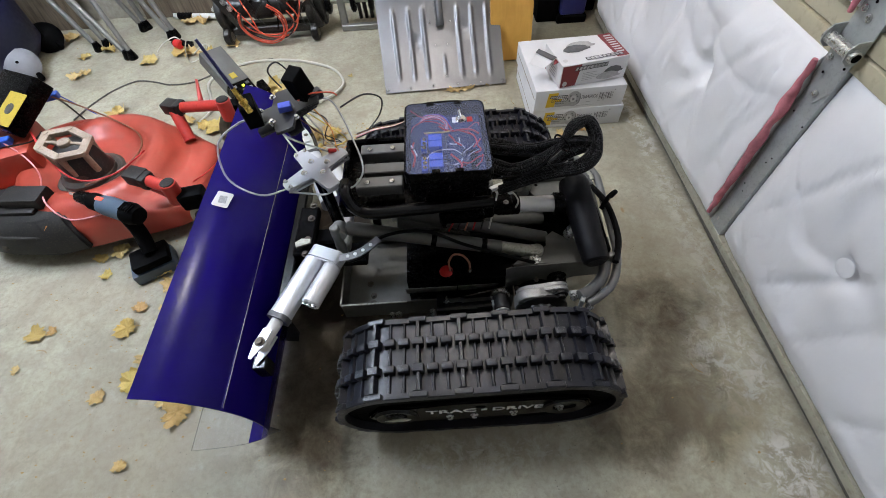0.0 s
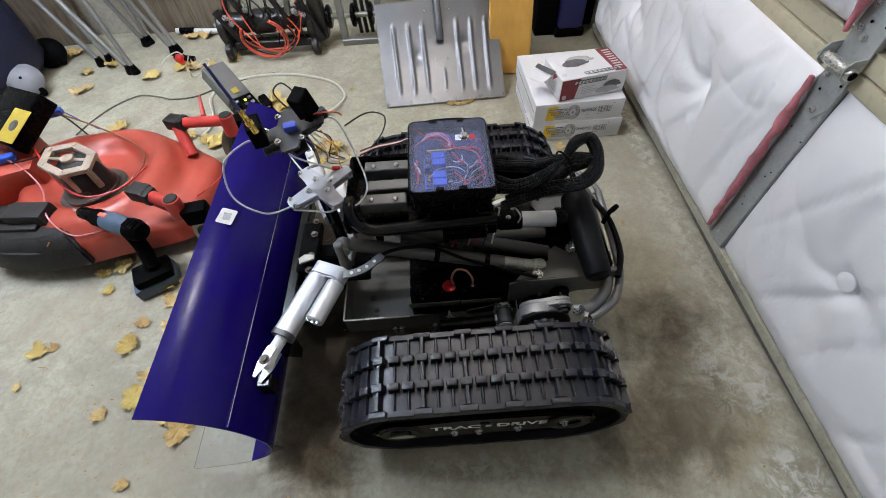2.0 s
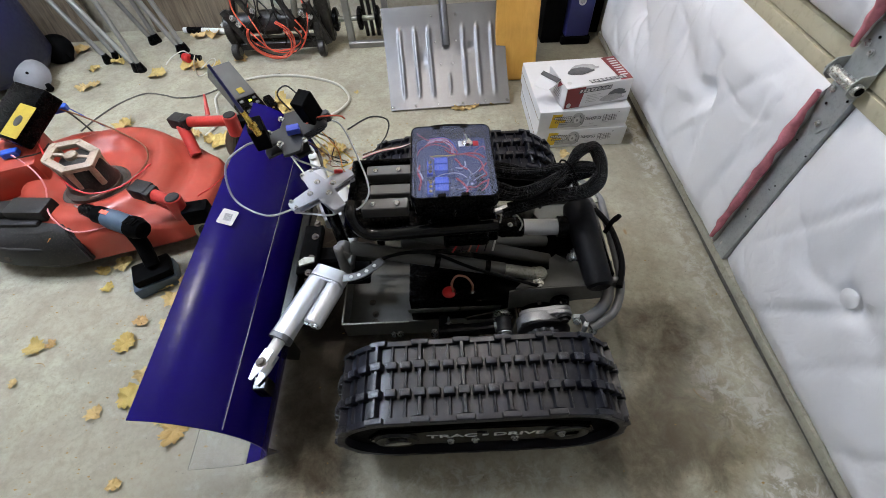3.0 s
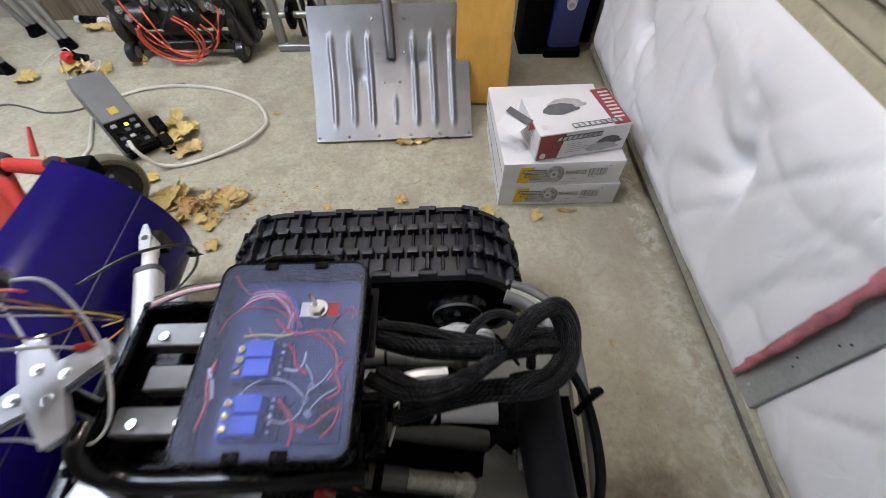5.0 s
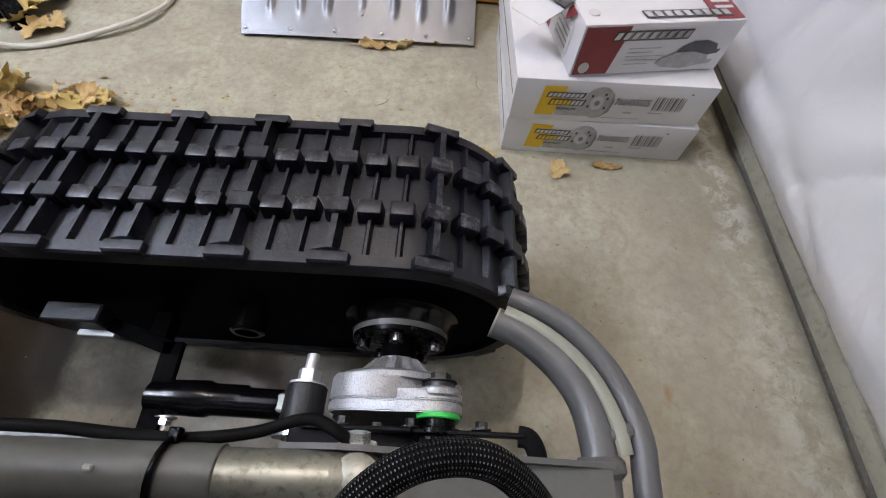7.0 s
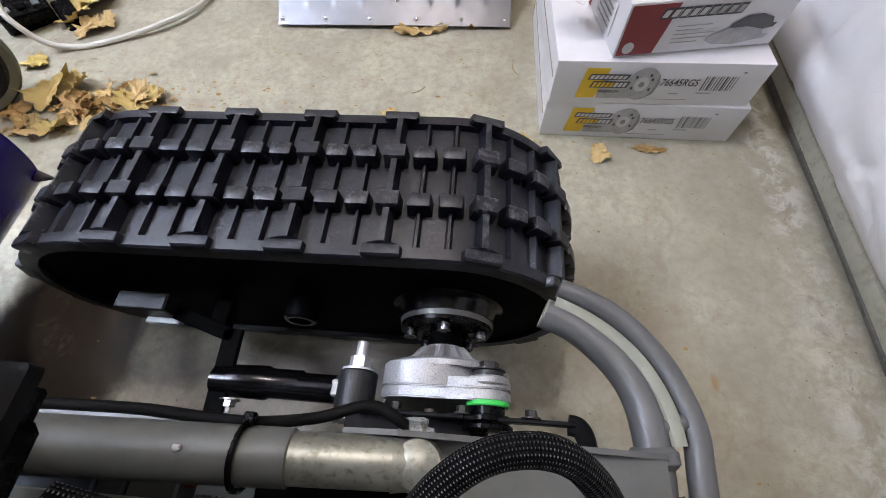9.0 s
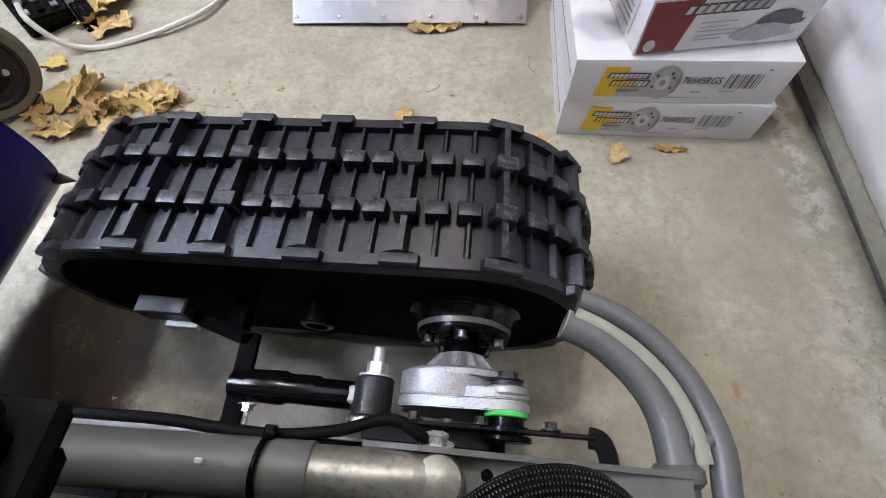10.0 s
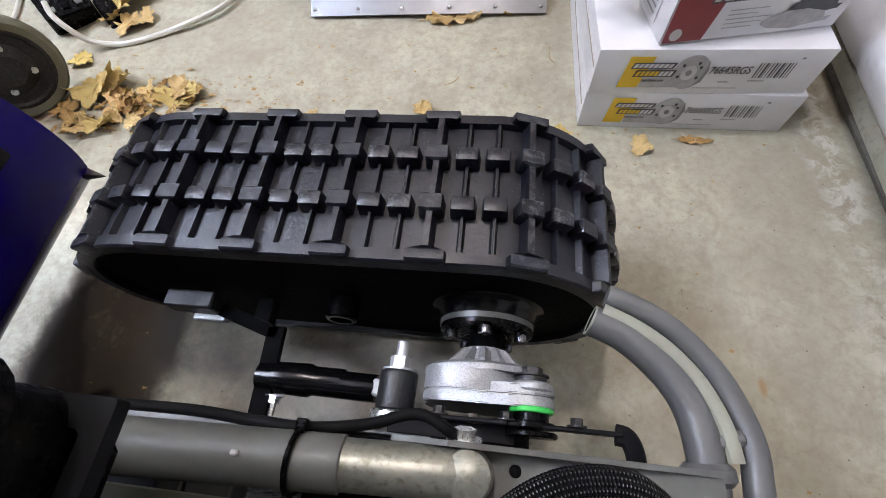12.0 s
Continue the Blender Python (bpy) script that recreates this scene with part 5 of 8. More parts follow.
def blade(pts, y0, y1, thick, n=14):
    bm = bm_new()
    P = [p for p in spline([(x, 0, z) for x, z in pts], 3)]
    rows = []
    for i, p in enumerate(P):
        a, b = P[max(0, i - 1)], P[min(len(P) - 1, i + 1)]
        d = (b - a).normalized()
        nrm = V(-d.z, 0, d.x)
        rows.append((p, p - nrm * thick))
    grids = []
    for side in (0, 1):
        g = [[bm.verts.new((r[side].x, y0 + (y1 - y0) * k / n, r[side].z)) for k in range(n + 1)] for r in rows]
        grids.append(g)
    for g in grids:
        for a, b in zip(g, g[1:]):
            for k in range(n):
                bm.faces.new((a[k], a[k + 1], b[k + 1], b[k]))
    o, q = grids
    for i in range(len(rows) - 1):
        for k in (0, n):
            bm.faces.new((o[i][k], o[i + 1][k], q[i + 1][k], q[i][k]))
    for i in (0, len(rows) - 1):
        for k in range(n):
            bm.faces.new((o[i][k], o[i][k + 1], q[i][k + 1], q[i][k]))
    return bm


part("blade", blade(CURVE[:11], PY0, PY1, 0.003), "blue", PLOW, "glossy dark blue curved blade")
CLEAR = [(-0.602, 0.048), (-0.635, 0.033), (-0.668, 0.022), (-0.735, 0.008), (-0.768, 0.0045)]
edge = part("clear_edge", blade(CLEAR, PY0, PY1, 0.003), "clear", PLOW, "clear plastic lower edge of the blade")
edge.visible_shadow = False
bm = bm_new()
box(bm, (-0.5455 + 0.0015, (PY0 + PY1) / 2, 0.320), (0.0016, PY1 - PY0 - 0.01, 0.0016), Matrix.Rotation(radians(35), 3, "Y"))
part("crease", bm, "crease", PLOW, "polished crease line across the blade", 0)
for y in (-0.12, 0.0, 0.22):
    bm = bm_new()
    out = [(x + 0.002, z) for x, z in CURVE[6:9]]
    prism(bm, out + [(-0.50, 0.11), (-0.485, 0.15), (-0.485, 0.21)], 0.006, (0, y + 0.003, 0), XZ)
    part("rib", bm, "gloss", PLOW, "black stiffening rib", 20)
bm = bm_new()
box(bm, (-0.498, 0.108, 0.235), (0.028, 0.40, 0.045), bev=0.004)
part("back_beam", bm, "gloss", PLOW, "black back beam", 20)
bm = bm_new()
prism(bm, round_rect(0.046, 0.036, 0.004), 0.0008, (-0.6235, 0.118, 0.4055), (along((0.35, 0, 1)) @ Matrix.Rotation(radians(-8), 3, "Z")))
part("sticker", bm, "c_pale", PLOW, "white sticker with a bar code", 0)
bm = bm_new()
for i in range(9):
    box(bm, (-0.6225, 0.107 + i * 0.0026, 0.4064), (0.0013 + 0.0006 * (i % 2), 0.017, 0.0004), along((0.35, 0, 1)))
part("sticker_bars", bm, "c_grey", PLOW, "", 0)
for y in (PY1 - 0.006, PY0 + 0.012):
    bm = bm_new()
    cyl(bm, (-0.540, y, 0.104), (-0.512, y, 0.100), 0.010, 0.001, seg=12)
    part("edge_bolt", bm, "dirtmetal", PLOW)


# ---- the two plough actuators ----
def actuator(head, tip, s):
    """A silver linear actuator with its motor beside the body; s: the side on which the motor lies."""
    head, tip = Vector(head), Vector(tip)
    d = (tip - head).normalized()
    act = thing("linear_actuator", "silver electric linear actuator between chassis and plough", "actuator", "plough actuators", head)
    side = V(0, 0, 1).cross(d).normalized() * s
    up = d.cross(side).normalized()
    m = Matrix((side, up, d)).transposed()
    L = (tip - head).length
    bm = bm_new()
    prism(bm, round_rect(0.046, 0.040, 0.014), L * 0.60, head + d * 0.03, m)
    part("body", bm, "silver", act)
    bm = bm_new()
    prism(bm, round_rect(0.084, 0.042, 0.014), 0.034, head - d * 0.004 + side * 0.021, m, bev=0.004)
    part("gear_head", bm, "silver", act)
    bm = bm_new()
    a = head + d * 0.03 + side * 0.047
    cyl(bm, a, a + d * 0.105, 0.021, seg=24, bev=0.003)
    part("motor", bm, "silver", act, "silver motor can")
    bm = bm_new()
    for k in range(3):
        bolt(bm, a + d * 0.105 + side * (0.012 * (k - 1)) + up * 0.006, d, 0.0045, 0.004)
    part("motor_screw", bm, "chrome", act)
    bm = bm_new()
    prism(bm, round_rect(0.048, 0.042, 0.014), 0.012, head + d * (L * 0.60 + 0.03), m)
    part("end_cap", bm, "c_dark", act, "dark end band")
    bm = bm_new()
    cyl(bm, head + d * (L * 0.6 + 0.04), tip, 0.0135, seg=20)
    cyl(bm, tip - up * 0.012, tip + up * 0.012, 0.0135, seg=22, bev=0.002)
    part("rod", bm, "whitep", act, "pale rod with an eye")
    bm = bm_new()
    bolt(bm, tip + up * 0.014 * (1 if up.z > 0 else -1), up * (1 if up.z > 0 else -1), 0.007, 0.006)
    part("pivot_bolt", bm, "dirtmetal", act)
    for k in (-1, 1):
        bm = bm_new()
        prism(bm, [(-0.010, -0.030), (0.010, -0.030), (0.011, 0.006), (0.003, 0.038), (-0.003, 0.038), (-0.011, 0.006)], 0.003, tip + up * (k * 0.016 - 0.0015), Matrix((side, d, side.cross(d))).transposed())
        part("clevis", bm, "silver", act, "bright steel clevis", 20)
    return act


actuator((-0.398, 0.010, 0.318), (-0.497, -0.218, 0.312), 1)
actuator((-0.405, 0.186, 0.295), (-0.500, 0.455, 0.292), -1)
for y in (-0.218, 0.455):
    bm = bm_new()
    box(bm, (-0.508, y + (-0.028 if y < 0 else 0.028), 0.262), (0.03, 0.03, 0.05), bev=0.003)
    part("clevis_foot", bm, "gloss", PLOW)

# ---- case with the electronics ----
CASE = thing("control_case", "black plastic equipment case with a clear lid over wiring", "equipment case", at=(-0.084, 0.109, 0.497))
cx, cy, cw, ch = -0.084, 0.109, 0.172, 0.222
bm = bm_new()
prism(bm, round_rect(cw - 0.012, ch - 0.012, 0.014), 0.004, (cx, cy, 0.497))
for i in range(1):
    out, inn = round_rect(cw - 0.008, ch - 0.008, 0.016), round_rect(cw - 0.02, ch - 0.02, 0.012)
    lo = [[bm.verts.new((cx + x, cy + y, z)) for x, y in o] for o, z in ((out, 0.497), (out, 0.536), (inn, 0.536), (inn, 0.501))]
    for a, b in zip(lo, lo[1:]):
        for k in range(len(out)):
            j = (k + 1) % len(out)
            bm.faces.new((a[k], a[j], b[j], b[k]))
part("shell", bm, "blackp", CASE, "black shell of the case")
bm = bm_new()
out, inn = round_rect(cw + 0.004, ch + 0.004, 0.018), round_rect(cw - 0.004, ch - 0.004, 0.014)
ring = [[bm.verts.new((cx + x, cy + y, z)) for x, y in o] for o, z in ((out, 0.530), (out, 0.556), (round_rect(cw + 0.001, ch + 0.001, 0.017), 0.5605), (round_rect(cw - 0.002, ch - 0.002, 0.015), 0.5605), (inn, 0.557), (inn, 0.530))]
for a, b in zip(ring, ring[1:] + ring[:1]):
    for k in range(len(out)):
        j = (k + 1) % len(out)
        bm.faces.new((a[k], a[j], b[j], b[k]))
rim = part("lid_frame", bm, "blackp", CASE, "black rim round the lid")
bm = bm_new()
prism(bm, round_rect(cw - 0.0044, ch - 0.0044, 0.014), 0.003, (cx, cy, 0.5572))
pane = part("clear_lid", bm, "lid", CASE, "clear plastic lid", 0)
pane.visible_shadow = False
for x, y in ((-0.03, 0.5), (0.03, 0.5), (-0.025, -0.5), (0.02, -0.5)):
    bm = bm_new()
    box(bm, (cx + x, cy + y * (ch - 0.010), 0.5605), (0.016, 0.010, 0.004), bev=0.001)
    part("rim_notch", bm, "blackp", CASE, "", 0)
bm = bm_new()
oo, ii = round_rect(0.034, 0.094, 0.002), round_rect(0.020, 0.074, 0.003)
lr = [[bm.verts.new((-0.008 + x, 0.168 + y, z)) for x, y in o] for o, z in ((oo, 0.4975), (oo, 0.5035), (ii, 0.505), (ii, 0.4985))]
for ra, rb in zip(lr, lr[1:]):
    for k in range(len(oo)):
        j = (k + 1) % len(oo)
        bm.faces.new((ra[k], ra[j], rb[j], rb[k]))
bm.faces.new(lr[0][::-1])
bm.faces.new(lr[-1])
part("latch", bm, "coverplastic", CASE, "hollow black side latch")
bm = bm_new()
sweep(bm, [(cx - 0.045, cy + ch / 2 - 0.002, 0.54), (cx - 0.04, cy + ch / 2 + 0.014, 0.545), (cx + 0.04, cy + ch / 2 + 0.014, 0.545), (cx + 0.045, cy + ch / 2 - 0.002, 0.54)], 0.006, 8)
part("carry_handle", bm, "blackp", CASE, "black carrying handle")
bm = bm_new()
box(bm, (cx - 0.02, cy - ch / 2 - 0.002, 0.520), (0.045, 0.010, 0.03), bev=0.004)
part("front_latch", bm, "blackp", CASE)
bm = bm_new()
cyl(bm, (-0.050, 0.156, 0.5595), (-0.050, 0.156, 0.5615), 0.0115, seg=22)
bolt(bm, (-0.050, 0.156, 0.5615), (0, 0, 1), 0.0085, 0.004, False)
sw = part("toggle_switch", bm, "chrome", CASE, "bright toggle switch through the lid")
bm = bm_new()
cyl(bm, (-0.050, 0.156, 0.563), (-0.055, 0.165, 0.578), 0.0022, 0.0035, seg=12)
part("toggle_lever", bm, "chrome", sw)
bm = bm_new()
box(bm, (-0.056, 0.156, 0.5598), (0.026, 0.018, 0.0008))
part("switch_plate", bm, "whitep", CASE, "white switch plate", 0)
bm = bm_new()
box(bm, (-0.032, 0.155, 0.5598), (0.012, 0.016, 0.0008))
part("switch_mark", bm, "w_red", CASE, "red switch marking", 0)
# boards and relays
bm = bm_new()
box(bm, (cx, cy, 0.5290), (0.1625, 0.2125, 0.003))
part("base_board", bm, "pcb", CASE, "dark blue circuit board", 0)
for y in (0.103, 0.044):
    bm = bm_new()
    box(bm, (-0.108, y, 0.534), (0.060, 0.046, 0.004))
    relay_board = part("relay_board", bm, "pcb", CASE, "", 0)
    for dy in (-0.0105, 0.0105):
        bm = bm_new()
        box(bm, (-0.108, y + dy, 0.544), (0.028, 0.019, 0.016), bev=0.001)
        part("relay", bm, "relay", relay_board, "bright blue relay", 20)
    for dy in (-0.013, 0.0, 0.013):
        bm = bm_new()
        bolt(bm, (-0.131, y + dy, 0.542), (0, 0, 1), 0.0042, 0.003, False)
        part("terminal_screw", bm, "brass", relay_board)
    bm = bm_new()
    box(bm, (-0.132, y, 0.539), (0.012, 0.040, 0.008), bev=0.001)
    part("terminal_strip", bm, "relay", relay_board, "", 0)
    for dy in (-0.016, -0.008, 0.0, 0.008, 0.016):
        bm = bm_new()
        box(bm, (-0.085, y + dy, 0.540), (0.004, 0.004, 0.010))
        part("pin", bm, "chrome", relay_board, "", 0)
bm = bm_new()
box(bm, (-0.040, 0.052, 0.534), (0.050, 0.066, 0.004))
driver = part("driver_board", bm, "pcb", CASE, "", 0)
for k in range(3):
    bm = bm_new()
    box(bm, (-0.030, 0.032 + 0.018 * k, 0.541), (0.016, 0.012, 0.012), bev=0.001)
    part("chip", bm, "blackp", driver, "", 0)
for k in range(4):
    bm = bm_new()
    cyl(bm, (-0.052 + 0.005 * (k % 2), 0.030 + 0.014 * k, 0.536), (-0.052 + 0.005 * (k % 2), 0.030 + 0.014 * k, 0.547), 0.0045, seg=12)
    part("capacitor", bm, "chrome", driver)
Z = 0.551
for pts, r, mt in (
    ([(-0.098, 0.148), (-0.085, 0.136), (-0.068, 0.130), (-0.050, 0.134), (-0.030, 0.130), (-0.016, 0.118)], 0.0019, "w_red"),
    ([(-0.062, 0.132), (-0.045, 0.126), (-0.028, 0.112), (-0.022, 0.092), (-0.030, 0.076)], 0.0017, "w_red"),
    ([(-0.078, 0.118), (-0.070, 0.106), (-0.066, 0.094), (-0.054, 0.084)], 0.0020, "w_red"),
    ([(-0.078, 0.058), (-0.066, 0.044), (-0.058, 0.028), (-0.060, 0.014)], 0.0022, "w_red"),
    ([(-0.014, 0.100), (-0.022, 0.084), (-0.016, 0.066), (-0.028, 0.058)], 0.0016, "w_red"),
    ([(-0.012, 0.050), (-0.026, 0.044), (-0.042, 0.030), (-0.056, 0.034)], 0.0016, "w_red"),
    ([(-0.030, 0.020), (-0.018, 0.034), (-0.014, 0.052)], 0.0014, "w_red"),
    ([(-0.152, 0.100), (-0.156, 0.080), (-0.150, 0.056), (-0.154, 0.030)], 0.0022, "w_red"),
    ([(-0.158, 0.092), (-0.150, 0.074), (-0.146, 0.060)], 0.0018, "w_white"),
    ([(-0.078, 0.090), (-0.066, 0.088), (-0.058, 0.096), (-0.058, 0.108)], 0.0014, "w_white"),
    ([(-0.130, 0.128), (-0.108, 0.130), (-0.086, 0.128), (-0.072, 0.133)], 0.0013, "w_yellow"),
    ([(-0.046, 0.068), (-0.036, 0.076), (-0.028, 0.088)], 0.0008, "w_white"),
    ([(-0.020, 0.068), (-0.034, 0.060), (-0.044, 0.048)], 0.0008, "w_white"),
):
    wire("wire", [(x, y, Z - 0.001 * (i % 2)) for i, (x, y) in enumerate(pts)], r, mt, CASE, "", 6, 6)
rng = random.Random(4)
for i in range(9):
    o = 0.0035 * i
    pts = [(-0.146 + 0.5 * o, 0.160 + 0.6 * o, 0.548), (-0.128, 0.172 + 0.5 * o, 0.551), (-0.106 + 0.4 * o, 0.176 + 0.3 * o, 0.552), (-0.086 + 0.3 * o, 0.160 + rng.uniform(-0.006, 0.006), 0.550), (-0.078 + rng.uniform(-0.01, 0.01), 0.140, 0.545)]
    wire("wire", pts, 0.0011, ["w_red", "w_white", "w_pink", "w_red", "w_white", "w_black", "w_pink", "w_red", "w_blue"][i], CASE, "", 5, 6)
for i in range(10):
    pts = [V(rng.uniform(-0.15, -0.03), rng.uniform(0.03, 0.19), 0.546)]
    ang, turn = rng.uniform(0, 6.28), rng.choice((-1, 1)) * rng.uniform(0.3, 0.8)
    for k in range(5):
        ang += turn + rng.uniform(-0.4, 0.4)
        q = pts[-1] + V(math.cos(ang) * 0.018, math.sin(ang) * 0.018, rng.uniform(-0.004, 0.004))
        q.x, q.y, q.z = min(max(q.x, -0.158), -0.012), min(max(q.y, 0.012), 0.206), min(max(q.z, 0.540), 0.553)
        pts.append(q)
    wire("wire", pts, 0.0010, rng.choice(["w_red", "w_black", "w_white", "w_pink", "w_blue"]), CASE, "", 5, 5)

# platform under and beside the case: black tray with grey clamp bars
PLAT = thing("equipment_platform", "black tray with grey clamp bars that carries the case", "platform", at=(-0.15, 0.11, 0.43))
bm = bm_new()
box(bm, (-0.180, 0.112, 0.4395), (0.275, 0.205, 0.008), bev=0.002)
part("tray", bm, "blackp", PLAT, "black plastic tray", 20)
for name, c, size in (("tray_rim", (-0.238, 0.014, 0.447), (0.15, 0.010, 0.016)), ("tray_rim", (-0.238, 0.212, 0.458), (0.16, 0.012, 0.04)),
                      ("case_riser", (-0.084, 0.115, 0.470), (0.11, 0.17, 0.0545)), ("tray_rim", (-0.314, 0.112, 0.456), (0.012, 0.21, 0.036))):
    bm = bm_new()
    box(bm, c, size, bev=0.004)
    part(name, bm, "blackp", PLAT, "", 20)
for y, z, dx in ((0.160, 0.479, 0.0), (0.108, 0.469, 0.008), (0.055, 0.479, -0.004)):
    bm = bm_new()
    box(bm, (-0.228 + dx, y, z), (0.10, 0.031, 0.028), bev=0.002)
    bar = part("clamp_bar", bm, "tubeg", PLAT, "grey metal clamp bar", 20)
    if abs(y - 0.108) > 0.01:
        for x in (-0.257, -0.205):
            bm = bm_new()
            cyl(bm, (x, y - 0.004, z + 0.014), (x, y - 0.004, z + 0.019), 0.0058, seg=14, bev=0.001)
            cyl(bm, (x, y - 0.004, z + 0.0188), (x, y - 0.004, z + 0.0194), 0.003, seg=6)
            part("clamp_screw", bm, "chrome", bar)
bm = bm_new()
sweep(bm, [(0.005, 0.000, 0.468), (-0.14, -0.003, 0.464), (-0.235, -0.002, 0.457), (-0.272, 0.002, 0.461), (-0.292, 0.008, 0.480), (-0.300, 0.024, 0.500), (-0.302, 0.050, 0.498)], 0.0138, 16, smooth=8)
part("bent_pipe", bm, "gloss", PLAT, "glossy black bent pipe")
bm = bm_new()
box(bm, (-0.06, 0.03, 0.408), (0.10, 0.05, 0.03), bev=0.004)
box(bm, (-0.02, 0.06, 0.395), (0.07, 0.06, 0.04), bev=0.004)
part("under_clamp", bm, "blackp", PLAT)

# ---- lift actuator lying across the back ----
LIFT = thing("lift_actuator", "black and silver lift actuator with a large black motor cover", "actuator", at=(0.13, 0.1, 0.33))
bm = bm_new()
lathe(bm, [(0, 0), (0.022, 0.0), (0.0285, 0.005), (0.0305, 0.014), (0.0320, 0.05), (0.0360, 0.185), (0.0375, 0.205), (0.034, 0.222), (0.0, 0.225)], 32, (0.242, -0.070, 0.312), along((-0.015, 0.21, 0.045)))
part("motor_cover", bm, "coverplastic", LIFT, "large black motor cover")
bm = bm_new()
cyl(bm, (0.085, 0.104, 0.334), (0.176, 0.100, 0.332), 0.0205, seg=24, bev=0.001)
part("silver_barrel", bm, "silver", LIFT, "silver barrel")
bm = bm_new()
cyl(bm, (0.172, 0.100, 0.332), (0.205, 0.1, 0.332), 0.028, seg=24, bev=0.003)
cyl(bm, (0.03, 0.104, 0.335), (0.088, 0.104, 0.334), 0.025, seg=20, bev=0.003)
box(bm, (0.045, 0.104, 0.345), (0.05, 0.05, 0.035), bev=0.005)
cyl(bm, (-0.30, 0.11, 0.37), (0.04, 0.105, 0.337), 0.021, seg=20)
part("barrel_end", bm, "blackp", LIFT)
bm = bm_new()
for x, y in ((0.052, 0.088), (0.066, 0.118), (0.04, 0.12)):
    bolt(bm, (x, y, 0.3625), (0, 0, 1), 0.004, 0.004)
part("end_screw", bm, "zinc", LIFT)
bm = bm_new()
cyl(bm, (0.205, 0.045, 0.275), (0.215, 0.035, 0.30), 0.012, seg=14, bev=0.002)
bolt(bm, (0.215, 0.035, 0.30), (0.2, -0.2, 1), 0.012, 0.01)
part("pivot_pin", bm, "zinc", LIFT)
bm = bm_new()
sweep(bm, [(0.02, 0.135, 0.36), (0.05, 0.145, 0.363), (0.10, 0.150, 0.36)], 0.009, 6, flat=0.5)
part("bright_link", bm, "silver", LIFT, "bright flat link")
wire("lead", [(0.05, 0.12, 0.36), (0.065, 0.10, 0.385), (0.08, 0.085, 0.37), (0.075, 0.08, 0.35)], 0.002, "w_white", LIFT)
for k in range(6):
    wire("lead", [(-0.09 + 0.02 * k, 0.06, 0.30), (-0.07 + 0.02 * k, 0.05 + 0.01 * k, 0.37), (-0.05 + 0.015 * k, 0.09, 0.40)], 0.0022, ["w_red", "w_black", "copper", "w_red", "w_black", "w_white"][k], LIFT)

# ---- looped cable bundle ----
BUND = thing("cable_bundle", "looped bundle of black braided cables tied together", "cables", at=(0.15, 0.14, 0.47))
rng = random.Random(9)
for i in range(7):
    o = V(rng.uniform(-0.010, 0.010), rng.uniform(-0.010, 0.010), rng.uniform(-0.010, 0.010))
    k = 1 + rng.uniform(-0.08, 0.08)
    pts = [(0.012, 0.112, 0.470), (0.06, 0.092, 0.465), (0.115, 0.096, 0.478), (0.168, 0.124, 0.502), (0.205, 0.158, 0.522), (0.237, 0.172, 0.520), (0.256, 0.150, 0.495), (0.250, 0.118, 0.470), (0.215, 0.098, 0.455), (0.15, 0.095, 0.448), (0.09, 0.085, 0.44), (0.04, 0.075, 0.43)]
    c = V(0.16, 0.125, 0.475)
    pts = [c + (Vector(p) - c) * k + o * (0.3 if j in (3,) else 1) for j, p in enumerate(pts)]
    wire("braided_cable", pts, 0.0072, "braid", BUND, "", 8, 8)
for i in range(5):
    o = V(rng.uniform(-0.007, 0.007), rng.uniform(-0.007, 0.007), rng.uniform(-0.007, 0.007))
    pts = [(0.010, 0.155, 0.478), (0.06, 0.140, 0.480), (0.115, 0.134, 0.482), (0.168, 0.126, 0.500), (0.215, 0.135, 0.495), (0.250, 0.140, 0.480), (0.243, 0.162, 0.455), (0.205, 0.168, 0.43), (0.165, 0.150, 0.405)]
    wire("braided_cable", [Vector(p) + o for p in pts], 0.0068, "braid", BUND, "", 8, 8)
for pts in ([(0.005, 0.168, 0.49), (0.05, 0.168, 0.478), (0.10, 0.162, 0.465), (0.15, 0.15, 0.47), (0.17, 0.13, 0.49)], [(0.012, 0.175, 0.48), (0.05, 0.165, 0.462), (0.10, 0.150, 0.455), (0.15, 0.14, 0.47), (0.17, 0.126, 0.495)],
            [(0.12, 0.165, 0.42), (0.14, 0.19, 0.435), (0.165, 0.204, 0.440), (0.195, 0.203, 0.432), (0.222, 0.18, 0.40), (0.225, 0.15, 0.37)]):
    wire("braided_cable", pts, 0.0075, "braid", BUND, "", 10, 8)
bm = bm_new()
c, ax = V(0.170, 0.126, 0.502), V(0.8, 0.5, 0.3).normalized()
u = ax.cross(V(0, 0, 1)).normalized()
w = ax.cross(u)
sweep(bm, [c + u * 0.022 * math.cos(radians(30 * i)) + w * 0.022 * math.sin(radians(30 * i)) for i in range(12)], 0.0022, 6, closed=True, smooth=2)
part("cable_tie", bm, "blackp", BUND)

# ---- printed sensor mast above the plough ----
MAST = thing("sensor_mast", "grey printed bracket plates with servos, hose loops and wires", "sensor mast", at=(-0.38, 0.105, 0.43))


